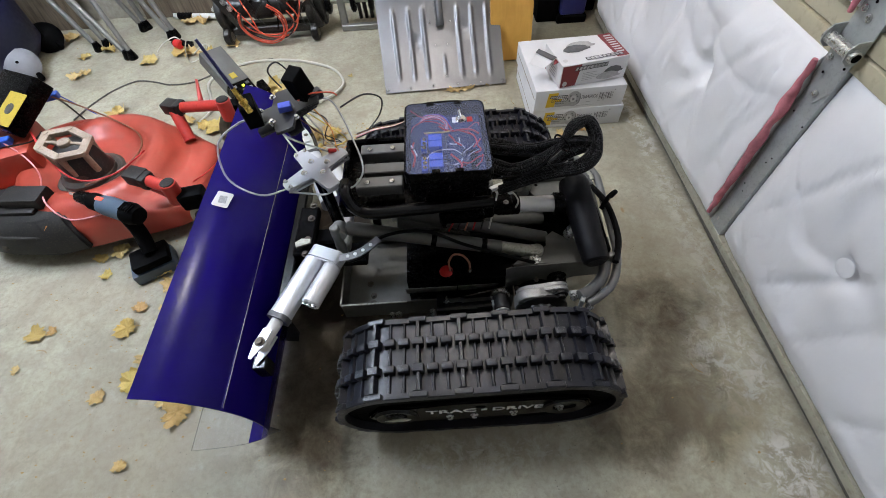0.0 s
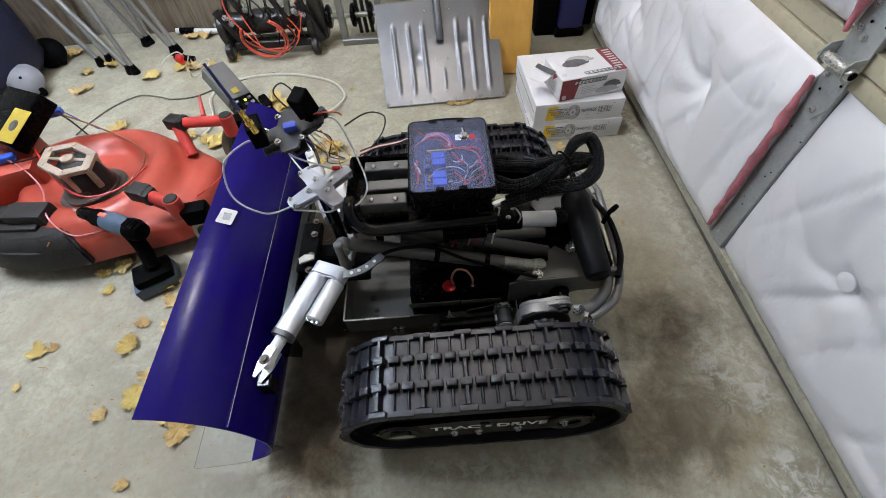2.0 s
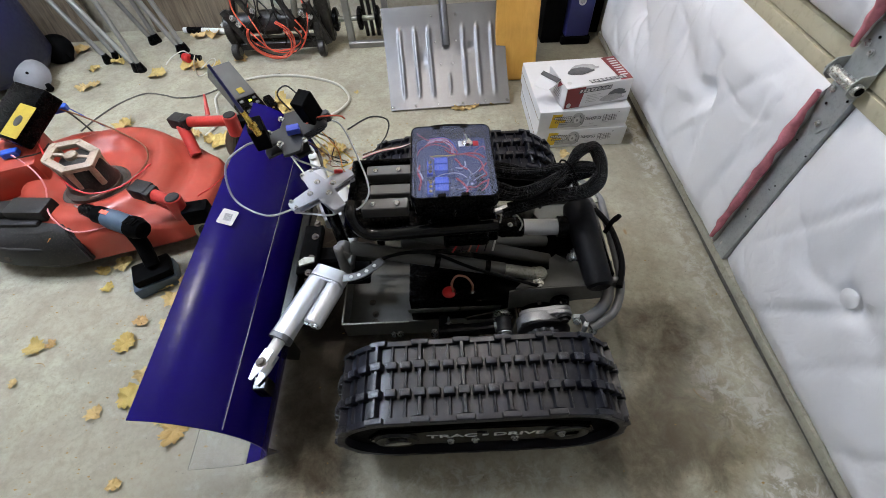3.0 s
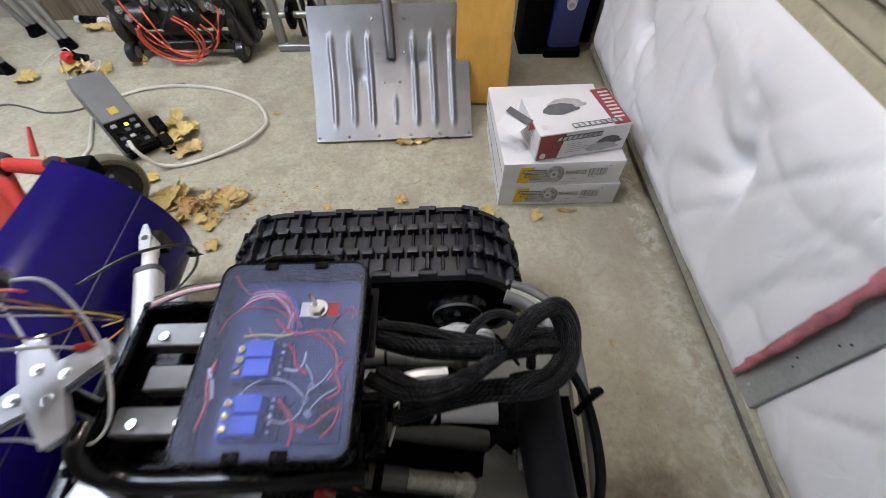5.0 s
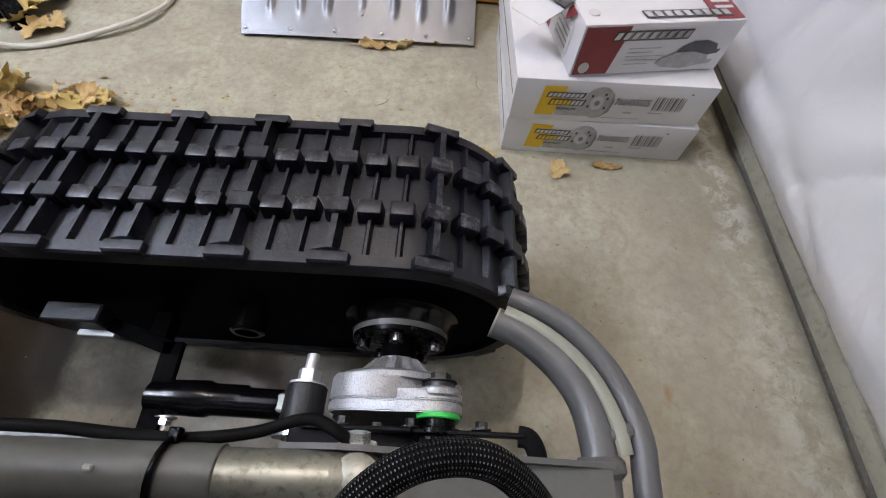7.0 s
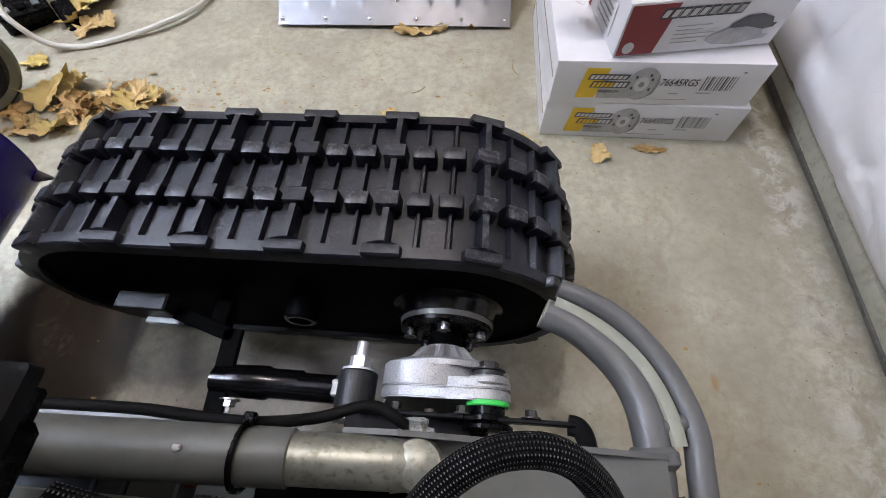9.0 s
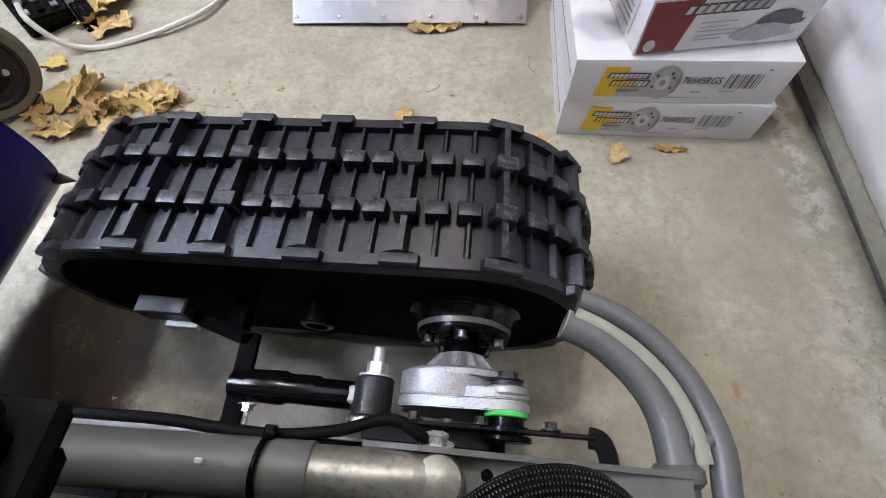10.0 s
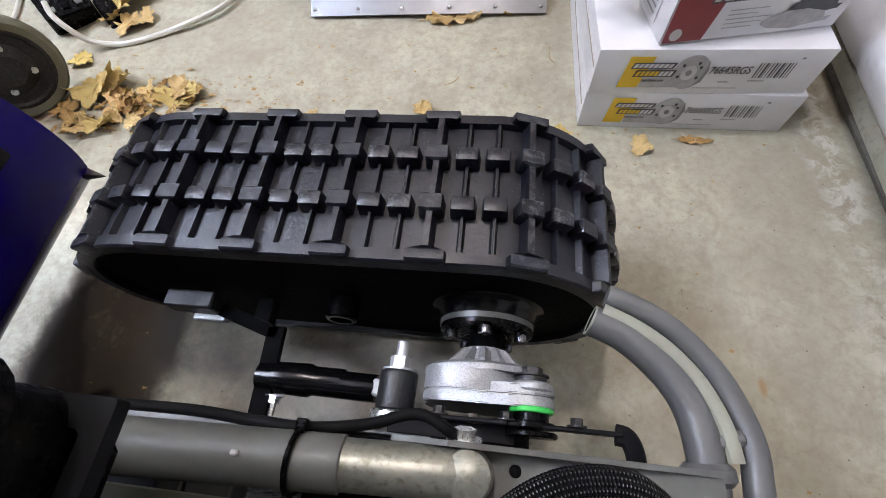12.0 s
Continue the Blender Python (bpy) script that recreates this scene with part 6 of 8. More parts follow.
def cross_plate(c, r, w, h, turn, tilt):
    """A plate with four arms, hollowed between them, and rounded ends."""
    out = []
    for k in range(4):
        a = radians(90 * k + turn)
        e = V(math.cos(a), math.sin(a), 0)
        n = V(-e.y, e.x, 0)
        for q in (e * r * 0.97 - n * w, e * r - n * w * 0.5, e * r + n * w * 0.5, e * r * 0.97 + n * w):
            out.append((q.x, q.y))
        m = radians(90 * k + 45 + turn)
        out.append((math.cos(m) * w * 1.9, math.sin(m) * w * 1.9))
    bm = bm_new()
    prism(bm, out, h, c, tilt, bev=0.0012)
    return bm


tl = Matrix.Rotation(radians(-4), 3, "Y")
PC = V(-0.367, 0.091, 0.505)
part("lower_plate", cross_plate(PC, 0.077, 0.0145, 0.005, 38, tl), "print_grey", MAST, "grey printed cross plate", 20)
part("lower_plate", cross_plate(PC - V(0, 0, 0.014), 0.066, 0.012, 0.005, 38, tl), "print_grey", MAST, "grey printed cross plate", 20)
for k in range(4):
    a = radians(90 * k + 38)
    c = PC + V(0.068 * math.cos(a), 0.068 * math.sin(a), -0.004)
    bm = bm_new()
    box(bm, c, (0.012, 0.030, 0.011), math.degrees(a), bev=0.002)
    part("hose_clip", bm, "print_grey", MAST, "", 20)
    bm = bm_new()
    for s in (-1, 1):
        q = c + V(-math.sin(a), math.cos(a), 0) * 0.011 * s
        bolt(bm, q + V(0, 0, 0.0055), (0, 0, 1), 0.003, 0.004)
    part("clip_screw", bm, "chrome", MAST)
for q in ((-0.395, 0.125), (-0.365, 0.09), (-0.405, 0.09), (-0.36, 0.12)):
    bm = bm_new()
    bolt(bm, (q[0] + 0.016, q[1] - 0.015, 0.511), (0, 0, 1), 0.0042, 0.004)
    part("plate_screw", bm, "chrome", MAST)
bm = bm_new()
cyl(bm, (-0.358, 0.085, 0.30), (-0.367, 0.091, 0.50), 0.014, seg=18)
part("post", bm, "gloss", MAST, "post under the plates")
# upper head
part("head_plate", cross_plate((-0.392, 0.112, 0.640), 0.070, 0.017, 0.005, 12, Matrix.Rotation(radians(-10), 3, "Y")), "print_dark", MAST, "dark printed head plate", 20)
part("head_plate", cross_plate((-0.392, 0.112, 0.622), 0.062, 0.014, 0.005, 30, Matrix.Rotation(radians(-10), 3, "Y")), "print_dark", MAST, "dark printed head plate", 20)
for c, rz, lab in (((-0.440, 0.078, 0.668), 20, "black servo"), ((-0.352, 0.120, 0.690), -25, "black servo")):
    bm = bm_new()
    box(bm, c, (0.028, 0.036, 0.056), Matrix.Rotation(radians(rz), 3, "Z") @ Matrix.Rotation(radians(18), 3, "X"), bev=0.002)
    part("servo", bm, "blackm", MAST, lab, 20)
bm = bm_new()
box(bm, (-0.385, 0.102, 0.656), (0.024, 0.018, 0.012), 15, bev=0.001)
part("sensor_board", bm, "w_blue", MAST, "small blue circuit board", 20)
for k in range(6):
    a = radians(60 * k + 10)
    bm = bm_new()
    bolt(bm, (-0.390 + 0.045 * math.cos(a), 0.112 + 0.045 * math.sin(a), 0.648), (0, 0, 1), 0.004, 0.004)
    part("head_screw", bm, "chrome", MAST)
bm = bm_new()
box(bm, (-0.335, 0.142, 0.652), (0.03, 0.022, 0.02), 30, bev=0.004)
part("head_clip", bm, "print_dark", MAST, "", 20)
bm = bm_new()
cyl(bm, (-0.424, 0.046, 0.690), (-0.436, 0.049, 0.735), 0.006, 0.0042, seg=12)
cyl(bm, (-0.428, 0.047, 0.705), (-0.430, 0.0475, 0.712), 0.0075, seg=6)
part("antenna_base", bm, "brass", MAST, "brass antenna fitting")
bm = bm_new()
cyl(bm, (-0.436, 0.049, 0.735), (-0.458, 0.056, 0.815), 0.0032, 0.0024, seg=10)
part("antenna", bm, "violet", MAST, "thin blue antenna")
# springy hoses between the plates
H = {
    "a": [(-0.44, 0.055, 0.472), (-0.475, 0.015, 0.50), (-0.515, 0.02, 0.56), (-0.515, 0.05, 0.62), (-0.47, 0.068, 0.65), (-0.44, 0.08, 0.65)],
    "b": [(-0.345, 0.15, 0.475), (-0.36, 0.13, 0.53), (-0.40, 0.105, 0.58), (-0.42, 0.09, 0.63)],
    "c": [(-0.43, 0.16, 0.475), (-0.45, 0.19, 0.54), (-0.43, 0.175, 0.60), (-0.40, 0.14, 0.62)],
    "d": [(-0.33, 0.06, 0.472), (-0.30, 0.045, 0.475), (-0.275, 0.07, 0.50), (-0.28, 0.12, 0.56), (-0.31, 0.16, 0.62), (-0.34, 0.15, 0.64)],
    "e": [(-0.435, 0.05, 0.468), (-0.40, 0.055, 0.455), (-0.36, 0.05, 0.455), (-0.325, 0.062, 0.468)],
}
for p in H.values():
    wire("hose_loop", [V(*q) + (V(0.016, -0.015, 0.031) if q[2] < 0.51 else V(0, 0, 0)) for q in p], 0.0020, "hose", MAST, "pale springy hose", 8, 8)
rng = random.Random(21)
ends = [V(-0.33, 0.165, 0.50), V(-0.335, 0.18, 0.49), V(-0.32, 0.175, 0.50)]
for i in range(6):
    a = V(-0.37 + rng.uniform(-0.02, 0.03), 0.12 + rng.uniform(-0.02, 0.03), 0.635)
    e = rng.choice(ends) + V(rng.uniform(-0.01, 0.01), rng.uniform(-0.01, 0.01), 0)
    m1 = a.lerp(e, 0.35) + V(rng.uniform(-0.02, 0.03), rng.uniform(-0.02, 0.03), rng.uniform(-0.04, 0.0))
    m2 = a.lerp(e, 0.7) + V(rng.uniform(-0.02, 0.04), rng.uniform(-0.03, 0.03), rng.uniform(-0.04, -0.01))
    wire("wire", [a, m1, m2, e], 0.0012, rng.choice(["w_black", "w_brown", "w_orange", "w_yellow", "w_black", "w_white", "w_brown"]), MAST, "", 5, 6)
bm = bm_new()
cyl(bm, (-0.342, 0.132, 0.520), (-0.328, 0.14, 0.512), 0.0048, seg=10, bev=0.001)
part("connector", bm, "w_red", MAST, "red bullet connector")
wire("wire", [(-0.36, 0.11, 0.662), (-0.335, 0.118, 0.67), (-0.30, 0.126, 0.665), (-0.29, 0.13, 0.655)], 0.0014, "w_coral", MAST)
wire("wire", [(-0.40, 0.16, 0.66), (-0.41, 0.15, 0.70), (-0.39, 0.155, 0.715), (-0.37, 0.155, 0.69)], 0.0016, "w_black", MAST)
for k, mt in enumerate(("w_black", "w_pink", "w_white", "w_brown", "w_black")):
    wire("wire", [(-0.29, 0.195 + 0.004 * k, 0.497), (-0.25, 0.215 + 0.003 * k, 0.498), (-0.20, 0.225 + 0.002 * k, 0.50), (-0.165, 0.226, 0.515)], 0.0016, mt, MAST)
wire("wire", [(-0.30, 0.17, 0.60), (-0.255, 0.21, 0.60), (-0.225, 0.25, 0.56), (-0.235, 0.245, 0.52), (-0.27, 0.215, 0.495)], 0.0018, "w_black", MAST)


# ---- cartons by the door ----
def flat(name, outline, mat, parent, m, label="", h=0.0005):
    bm = bm_new()
    prism(bm, outline, h, m.translation, m.to_3x3())
    return part(name, bm, mat, parent, label, 0)


def rotor_box(x, y, z, w, d, h, turn):
    """A flat white brake-rotor carton with its printed front."""
    b = thing("rotor_carton", "flat white carton with yellow and grey print, lid flaps closed", "cardboard box", "stacked cartons", (x, y, z))
    R = Matrix.Translation((x, y, z)) @ Matrix.Rotation(radians(turn), 4, "Z")
    bm = bm_new()
    vs = box(bm, (w / 2, d / 2, h / 2), (w, d, h), bev=0.0025, seg=2)
    for v in vs:
        v.co += V(0.002 * noise.noise(v.co * 9), 0.003 * noise.noise(v.co * 7 + V(2, 0, 0)), 0.0)
        v.co = R @ v.co
    part("carton", bm, "carton", b, "", 30)
    bm = bm_new()
    box(bm, R @ V(-0.0004, d * 0.5, h * 0.55), (0.0012, d * 0.94, 0.003), R.to_3x3())
    part("flap_gap", bm, "kraft", b, "dark gap of the side flap", 0)
    F = R @ Matrix.Translation((0, -0.0008, 0)) @ XZ.to_4x4()
    k = h / 0.085
    def f(n, o, mt, lab="", up=0.0):
        flat(n, [(px_, pz * k) for px_, pz in o], mt, b, F @ Matrix.Translation((0, 0, up)), lab, 0.0004)
    f("print_block", [(0.043, 0.014), (0.076, 0.014), (0.088, 0.074), (0.050, 0.074)], "c_yel", "yellow printed block")
    f("print_panel", rect(0.079, 0.014, 0.146, 0.040), "c_mid", "grey printed band", 0.0)
    for x0, x1, z0, z1, mt in ((0.055, 0.120, 0.052, 0.063, "c_pale"), (0.062, 0.124, 0.036, 0.049, "c_yel")):
        f("print_bar", [(x0, z0), (x1, z0), (x1 + 0.004, z1), (x0 + 0.004, z1)], "c_dark", "dark outlined bar", 0.0006)
        step = (x1 - x0 - 0.004) / 8
        for i in range(8):
            xa = x0 + 0.003 + i * step
            f("print_bar", [(xa, z0 + 0.002), (xa + step * 0.7, z0 + 0.002), (xa + step * 0.7 + 0.003, z1 - 0.002), (xa + 0.003, z1 - 0.002)], mt if i < 5 or mt == "c_pale" else "c_pale", "", 0.0012)
    f("print_rotor", disc(0.149, 0.044, 0.0265, 0.033), "c_mid", "printed picture of a rotor", 0.0004)
    f("print_rotor_hub", disc(0.147, 0.044, 0.0115, 0.0145), "c_pale", "", 0.0010)
    f("print_hole", disc(0.147, 0.044, 0.0045, 0.0055), "c_grey", "", 0.0016)
    for ax, az in ((0.135, 0.058), (0.133, 0.036), (0.162, 0.054), (0.163, 0.034), (0.157, 0.062)):
        f("print_hole", disc(ax, az, 0.0022, 0.003, 10), "c_dark", "", 0.0010)
    f("print_rim", [(0.160, 0.014), (0.173, 0.026), (0.176, 0.048), (0.170, 0.068), (0.171, 0.048), (0.168, 0.028)], "c_grey", "", 0.0010)
    for i, wd in enumerate((2, 1, 3, 1, 1, 2, 1, 3, 1, 2, 1, 1)):
        f("bar_code", rect(0.248 + i * 0.0046, 0.033, 0.248 + i * 0.0046 + wd * 0.0010, 0.061), "c_darkgrey")
    f("fine_print", rect(0.302, 0.068, 0.307, 0.071), "c_grey")
    f("fine_print", rect(0.200, 0.024, 0.216, 0.0265), "c_mid")
    f("fine_print", rect(0.245, 0.026, 0.270, 0.0285), "c_mid")
    f("fine_print", rect(0.165, 0.012, 0.235, 0.0132), "c_mid")
    text("part_number", "76645RGS", 0.0180 * k, "w_black", b, F @ Matrix.Translation((0.177, 0.042 * k, 0.001)) @ Matrix.Diagonal((0.80, 1.1, 1, 1)), "black printed part number", 0.12, 0.0)
    text("grade_word", "PREMIUM", 0.0074 * k, "c_dark", b, F @ Matrix.Translation((0.078, 0.026 * k, 0.0014)) @ Matrix.Diagonal((1.15, 1, 1, 1)), "", 0.1, 0.0)
    return b


rotor_box(0.276, 0.798, 0.0, 0.357, 0.362, 0.083, 0.6)
rotor_box(0.277, 0.795, 0.0835, 0.346, 0.366, 0.086, 2.0)

# brake-pad carton, one flap open
PZ = 0.172
pad = thing("pad_carton", "white and red brake-pad carton with one end flap torn open", "cardboard box", at=(0.362, 0.806, PZ))
R = Matrix.Translation((0.362, 0.806, PZ)) @ Matrix.Rotation(radians(10.5), 4, "Z")
w, d, h = 0.262, 0.165, 0.088
bm = bm_new()
vs = box(bm, (w / 2, d / 2, h / 2), (w, d, h), bev=0.002, seg=2)
for v in vs:
    v.co = R @ (v.co + V(0, 0.002 * noise.noise(v.co * 14), 0.001 * noise.noise(v.co * 9)))
part("carton", bm, "carton", pad, "", 30)
F = R @ Matrix.Translation((0, -0.0012, 0)) @ XZ.to_4x4()
U = R @ Matrix.Translation((0, 0, h + 0.0012))


def pf(face, n, o, mt, lab="", up=0.0):
    flat(n, o, mt, pad, face @ Matrix.Translation((0, 0, up)), lab, 0.0004)


PAD = [(0, 0.010), (0.012, 0.002), (0.05, -0.004), (0.085, 0.004), (0.10, 0.006), (0.104, 0.014), (0.094, 0.014), (0.088, 0.026), (0.06, 0.034), (0.03, 0.033), (0.012, 0.024), (0.004, 0.018)]
pf(F, "print_red", [(0.003, 0.003), (0.062, 0.003), (0.075, h - 0.003), (0.003, h - 0.003)], "c_red", "dark red printed corner")
pf(F, "print_seal", disc(0.019, 0.016, 0.009, 0.010, 16), "c_pale", "", 0.0006)
def print_row(face, x0, x1, z0, z1, n, lean):
    """A row of dark skewed blocks with pale cores, where a maker's name is printed."""
    step = (x1 - x0) / n
    for i in range(n):
        xa, xb = x0 + i * step, x0 + (i + 0.9) * step
        pf(face, "print_bar", [(xa, z0), (xb, z0), (xb + lean, z1), (xa + lean, z1)], "c_dark", "dark skewed bar", 0.0006)
        pf(face, "print_bar", [(xa + 0.0022, z0 + 0.003), (xb - 0.0022, z0 + 0.003), (xb + lean - 0.0022, z1 - 0.003), (xa + lean + 0.0022, z1 - 0.003)], "c_pale" if i < 5 else "c_mid", "", 0.0012)


print_row(F, 0.050, 0.178, h - 0.027, h - 0.010, 9, 0.004)
for i in range(5):
    pf(F, "fine_print", rect(0.085, 0.018 + i * 0.007, 0.128 + (i % 3) * 0.012, 0.0195 + i * 0.007), "c_mid")
pf(F, "print_pad", [(0.142 + x * 0.98, 0.010 + z * 0.80) for x, z in PAD], "c_mid", "printed picture of a brake pad", 0.0003)
pf(F, "print_pad", [(0.172 + x * 0.72, 0.028 + z * 0.85) for x, z in PAD], "c_darkgrey", "printed picture of a brake pad", 0.0)
pf(U, "print_red", [(0.213, 0.003), (w - 0.003, 0.003), (w - 0.003, d - 0.003), (0.205, d - 0.003)], "c_red", "dark red printed corner")
for i in range(8):
    pf(U, "fine_print", rect(0.222, 0.030 + i * 0.016, 0.252, 0.037 + i * 0.016), "c_pale", "", 0.0006)
print_row(U, 0.100, 0.243, 0.010, 0.029, 9, -0.003)
pf(U, "print_pad", [(0.055 + x * 1.15, 0.092 + z * 1.4) for x, z in PAD], "c_mid", "printed picture of a brake pad", 0.0)
pf(U, "print_pad", [(0.038 + x * 1.05, 0.076 + z * 1.3) for x, z in PAD], "c_darkgrey", "printed picture of a brake pad", 0.0005)
pf(U, "print_seal", disc(0.022, 0.030, 0.009, 0.009, 16), "c_pale")
L = R @ Matrix.Translation((-0.0012, 0, 0)) @ Matrix(((0, 0, -1), (-1, 0, 0), (0, 1, 0))).to_4x4()
pf(L, "print_label", rect(-0.105, 0.012, -0.035, 0.066), "c_pale", "pale end label")
for i in range(4):
    pf(L, "fine_print", rect(-0.098, 0.020 + i * 0.010, -0.045, 0.023 + i * 0.010), "c_grey", "", 0.0006)
pf(L, "print_red", [(-d + 0.004, 0.004), (-0.13, 0.004), (-0.13, 0.03), (-d + 0.004, 0.05)], "c_red")
# torn flap leaning out over the lower carton
bm = bm_new()
q = R.to_3x3() @ Matrix.Rotation(radians(28), 3, "Z") @ Matrix.Rotation(radians(-24), 3, "Y")
prism(bm, [(0, 0), (-0.058, 0.012), (-0.064, 0.075), (-0.004, 0.085)], 0.0012, R @ V(0.0, 0.062, h - 0.004), q)
part("open_flap", bm, "carton", pad, "open white end flap", 0)
bm = bm_new()
prism(bm, [(0, 0), (-0.020, 0.004), (-0.02, 0.085), (-0.002, 0.085)], 0.0012, R @ V(0.001, 0.060, h + 0.003), q)
part("flap_print", bm, "c_dark", pad, "dark printed strip of the flap", 0)
bm = bm_new()
prism(bm, [(0.0, 0.0), (0.0, 0.034), (-0.02, 0.017)], 0.0012, R @ V(-0.001, 0.035, h - 0.004), R.to_3x3() @ Matrix.Rotation(radians(-60), 3, "Y"))
part("flap_tongue", bm, "c_red", pad, "red corner of the flap", 0)

# ---- aluminium shovel blade leaning on a board ----
SH = thing("shovel_blade", "ribbed aluminium snow-shovel blade leaning against a board", "shovel", at=(-0.05, 1.09, 0))
b0, b1, t0, t1 = V(-0.322, 1.090, 0.012), V(0.218, 1.110, 0.012), V(-0.348, 1.445, 0.300), V(0.208, 1.462, 0.300)
nx, nz = 110, 30
bm = bm_new()
nrm = (b1 - b0).cross(t0 - b0).normalized()
if nrm.y > 0:
    nrm.negate()
rows = []
ribs = (0.13, 0.255, 0.37, 0.65, 0.765, 0.885)
for k in range(nz + 1):
    wv = k / nz
    row = []
    for i in range(nx + 1):
        u = i / nx
        p = b0.lerp(b1, u).lerp(t0.lerp(t1, u), wv)
        bul = -0.045 * math.sin(math.pi * wv) * 0.6 - 0.006 * (2 * u - 1) ** 2
        hgt = 0.0
        for c in ribs:
            du = abs(u - c) / 0.020
            dw = min(1.0, max(0.0, (wv - 0.12) / 0.03)) * min(1.0, max(0.0, (0.80 - wv) / 0.04))
            if du < 1:
                hgt = max(hgt, 0.0085 * math.cos(du * math.pi / 2) ** 1.2 * dw)
        du = abs(u - 0.515) / 0.014
        if du < 1:
            hgt = max(hgt, 0.007 * math.cos(du * math.pi / 2) * min(1.0, max(0.0, (wv - 0.15) / 0.03)) * min(1.0, max(0.0, (0.33 - wv) / 0.03)))
        hgt += 0.0012 * noise.noise(V(u * 4, wv * 4, 3)) - 0.010 * math.exp(-(((u - 0.3) / 0.04) ** 2 + ((wv - 0.48) / 0.06) ** 2)) - 0.010 * math.exp(-(((u - 0.68) / 0.05) ** 2 + ((wv - 0.58) / 0.05) ** 2))
        row.append(p + nrm * (hgt + bul))
    rows.append(row)
skins = [[[bm.verts.new((q.x, q.y, max(q.z, 0.002))) for q in (p - nrm * th for p in row)] for row in rows] for th in (0.0, 0.0025)]
for g, back in zip(skins, (False, True)):
    for a, b in zip(g, g[1:]):
        for i in range(nx):
            f = (a[i], a[i + 1], b[i + 1], b[i])
            bm.faces.new(f[::-1] if back else f)
rim = [[g[0][i] for i in range(nx + 1)] + [g[k][nx] for k in range(1, nz + 1)] + [g[nz][i] for i in range(nx - 1, -1, -1)] + [g[k][0] for k in range(nz - 1, 0, -1)] for g in skins]
for i in range(len(rim[0])):
    j = (i + 1) % len(rim[0])
    bm.faces.new((rim[0][i], rim[1][i], rim[1][j], rim[0][j]))
bmesh.ops.recalc_face_normals(bm, faces=bm.faces[:])
part("sheet", bm, "sheet", SH, "dented ribbed aluminium sheet", 60)


def on_sheet(u, wv, h=0.0):
    return b0.lerp(b1, u).lerp(t0.lerp(t1, u), wv) + nrm * (h - 0.045 * math.sin(math.pi * wv) * 0.6 - 0.006 * (2 * u - 1) ** 2)


bm = bm_new()
sweep(bm, [on_sheet(0.505, 0.62, 0.004), on_sheet(0.505, 0.70, 0.016), on_sheet(0.503, 0.85, 0.022), on_sheet(0.50, 1.06, 0.03), on_sheet(0.50, 1.35, 0.05)], 0.0175, 14)
part("socket", bm, "sheet", SH, "handle socket")
for u, wv in ((0.02, 0.03), (0.21, 0.03), (0.4, 0.03), (0.6, 0.03), (0.79, 0.03), (0.975, 0.03), (0.45, 0.44), (0.55, 0.44), (0.515, 0.12), (0.42, 0.66), (0.59, 0.66), (0.4, 0.9), (0.6, 0.9)):
    bm = bm_new()
    lathe(bm, [(0, 0.004), (0.003, 0.0032), (0.0052, 0.0)], 12, on_sheet(u, wv, 0.001), along(nrm))
    part("rivet", bm, "chrome", SH)

BD = thing("board", "ochre painted board standing against the wall", "board", at=(0.30, 1.3, 0))
bm = bm_new()
q = Matrix.Rotation(radians(-14), 3, "X")
box(bm, V(0.262, 1.32, 0) + q @ V(0, 0, 0.55), (0.19, 0.045, 1.1), q, bev=0.003)
part("plank", bm, "board", BD)

VC = thing("tool_case", "blue-violet plastic case standing in the dark corner", "case", at=(0.62, 1.62, 0))
bm = bm_new()
box(bm, (0.622, 1.66, 0.19), (0.125, 0.09, 0.30), bev=0.012, seg=3)
part("body", bm, "violet", VC)
bm = bm_new()
prism(bm, round_rect(0.04, 0.16, 0.018), 0.004, (0.616, 1.612, 0.285), XZ)
part("front_label", bm, "c_mid", VC, "grey front panel")
bm = bm_new()
lathe(bm, [(0.011, 0), (0.018, 0), (0.018, 0.004), (0.011, 0.004)], 20, (0.616, 1.609, 0.215), along((0, -1, 0)))
part("ring", bm, "c_pale", VC)
bm = bm_new()
box(bm, (0.622, 1.66, 0.02), (0.15, 0.10, 0.04), bev=0.006)
part("foot", bm, "blackm", VC)
for c, s, nm in (((0.50, 1.72, 0.22), (0.11, 0.16, 0.44), "crate"), ((0.72, 1.80, 0.26), (0.10, 0.14, 0.52), "crate"), ((0.62, 1.88, 0.3), (0.22, 0.12, 0.6), "crate")):
    o = thing(nm, "dark box in the unlit corner of the garage", "crate", "", (c[0], c[1], 0))
    bm = bm_new()
    box(bm, c, s, bev=0.01, seg=2)
    part("body", bm, "blackm", o)


# ---- lawn mower without its engine ----
MW = thing("lawn_mower", "old red rotary lawn mower stripped for parts, partly dismantled", "lawn mower", at=(-1.33, 0.62, 0))


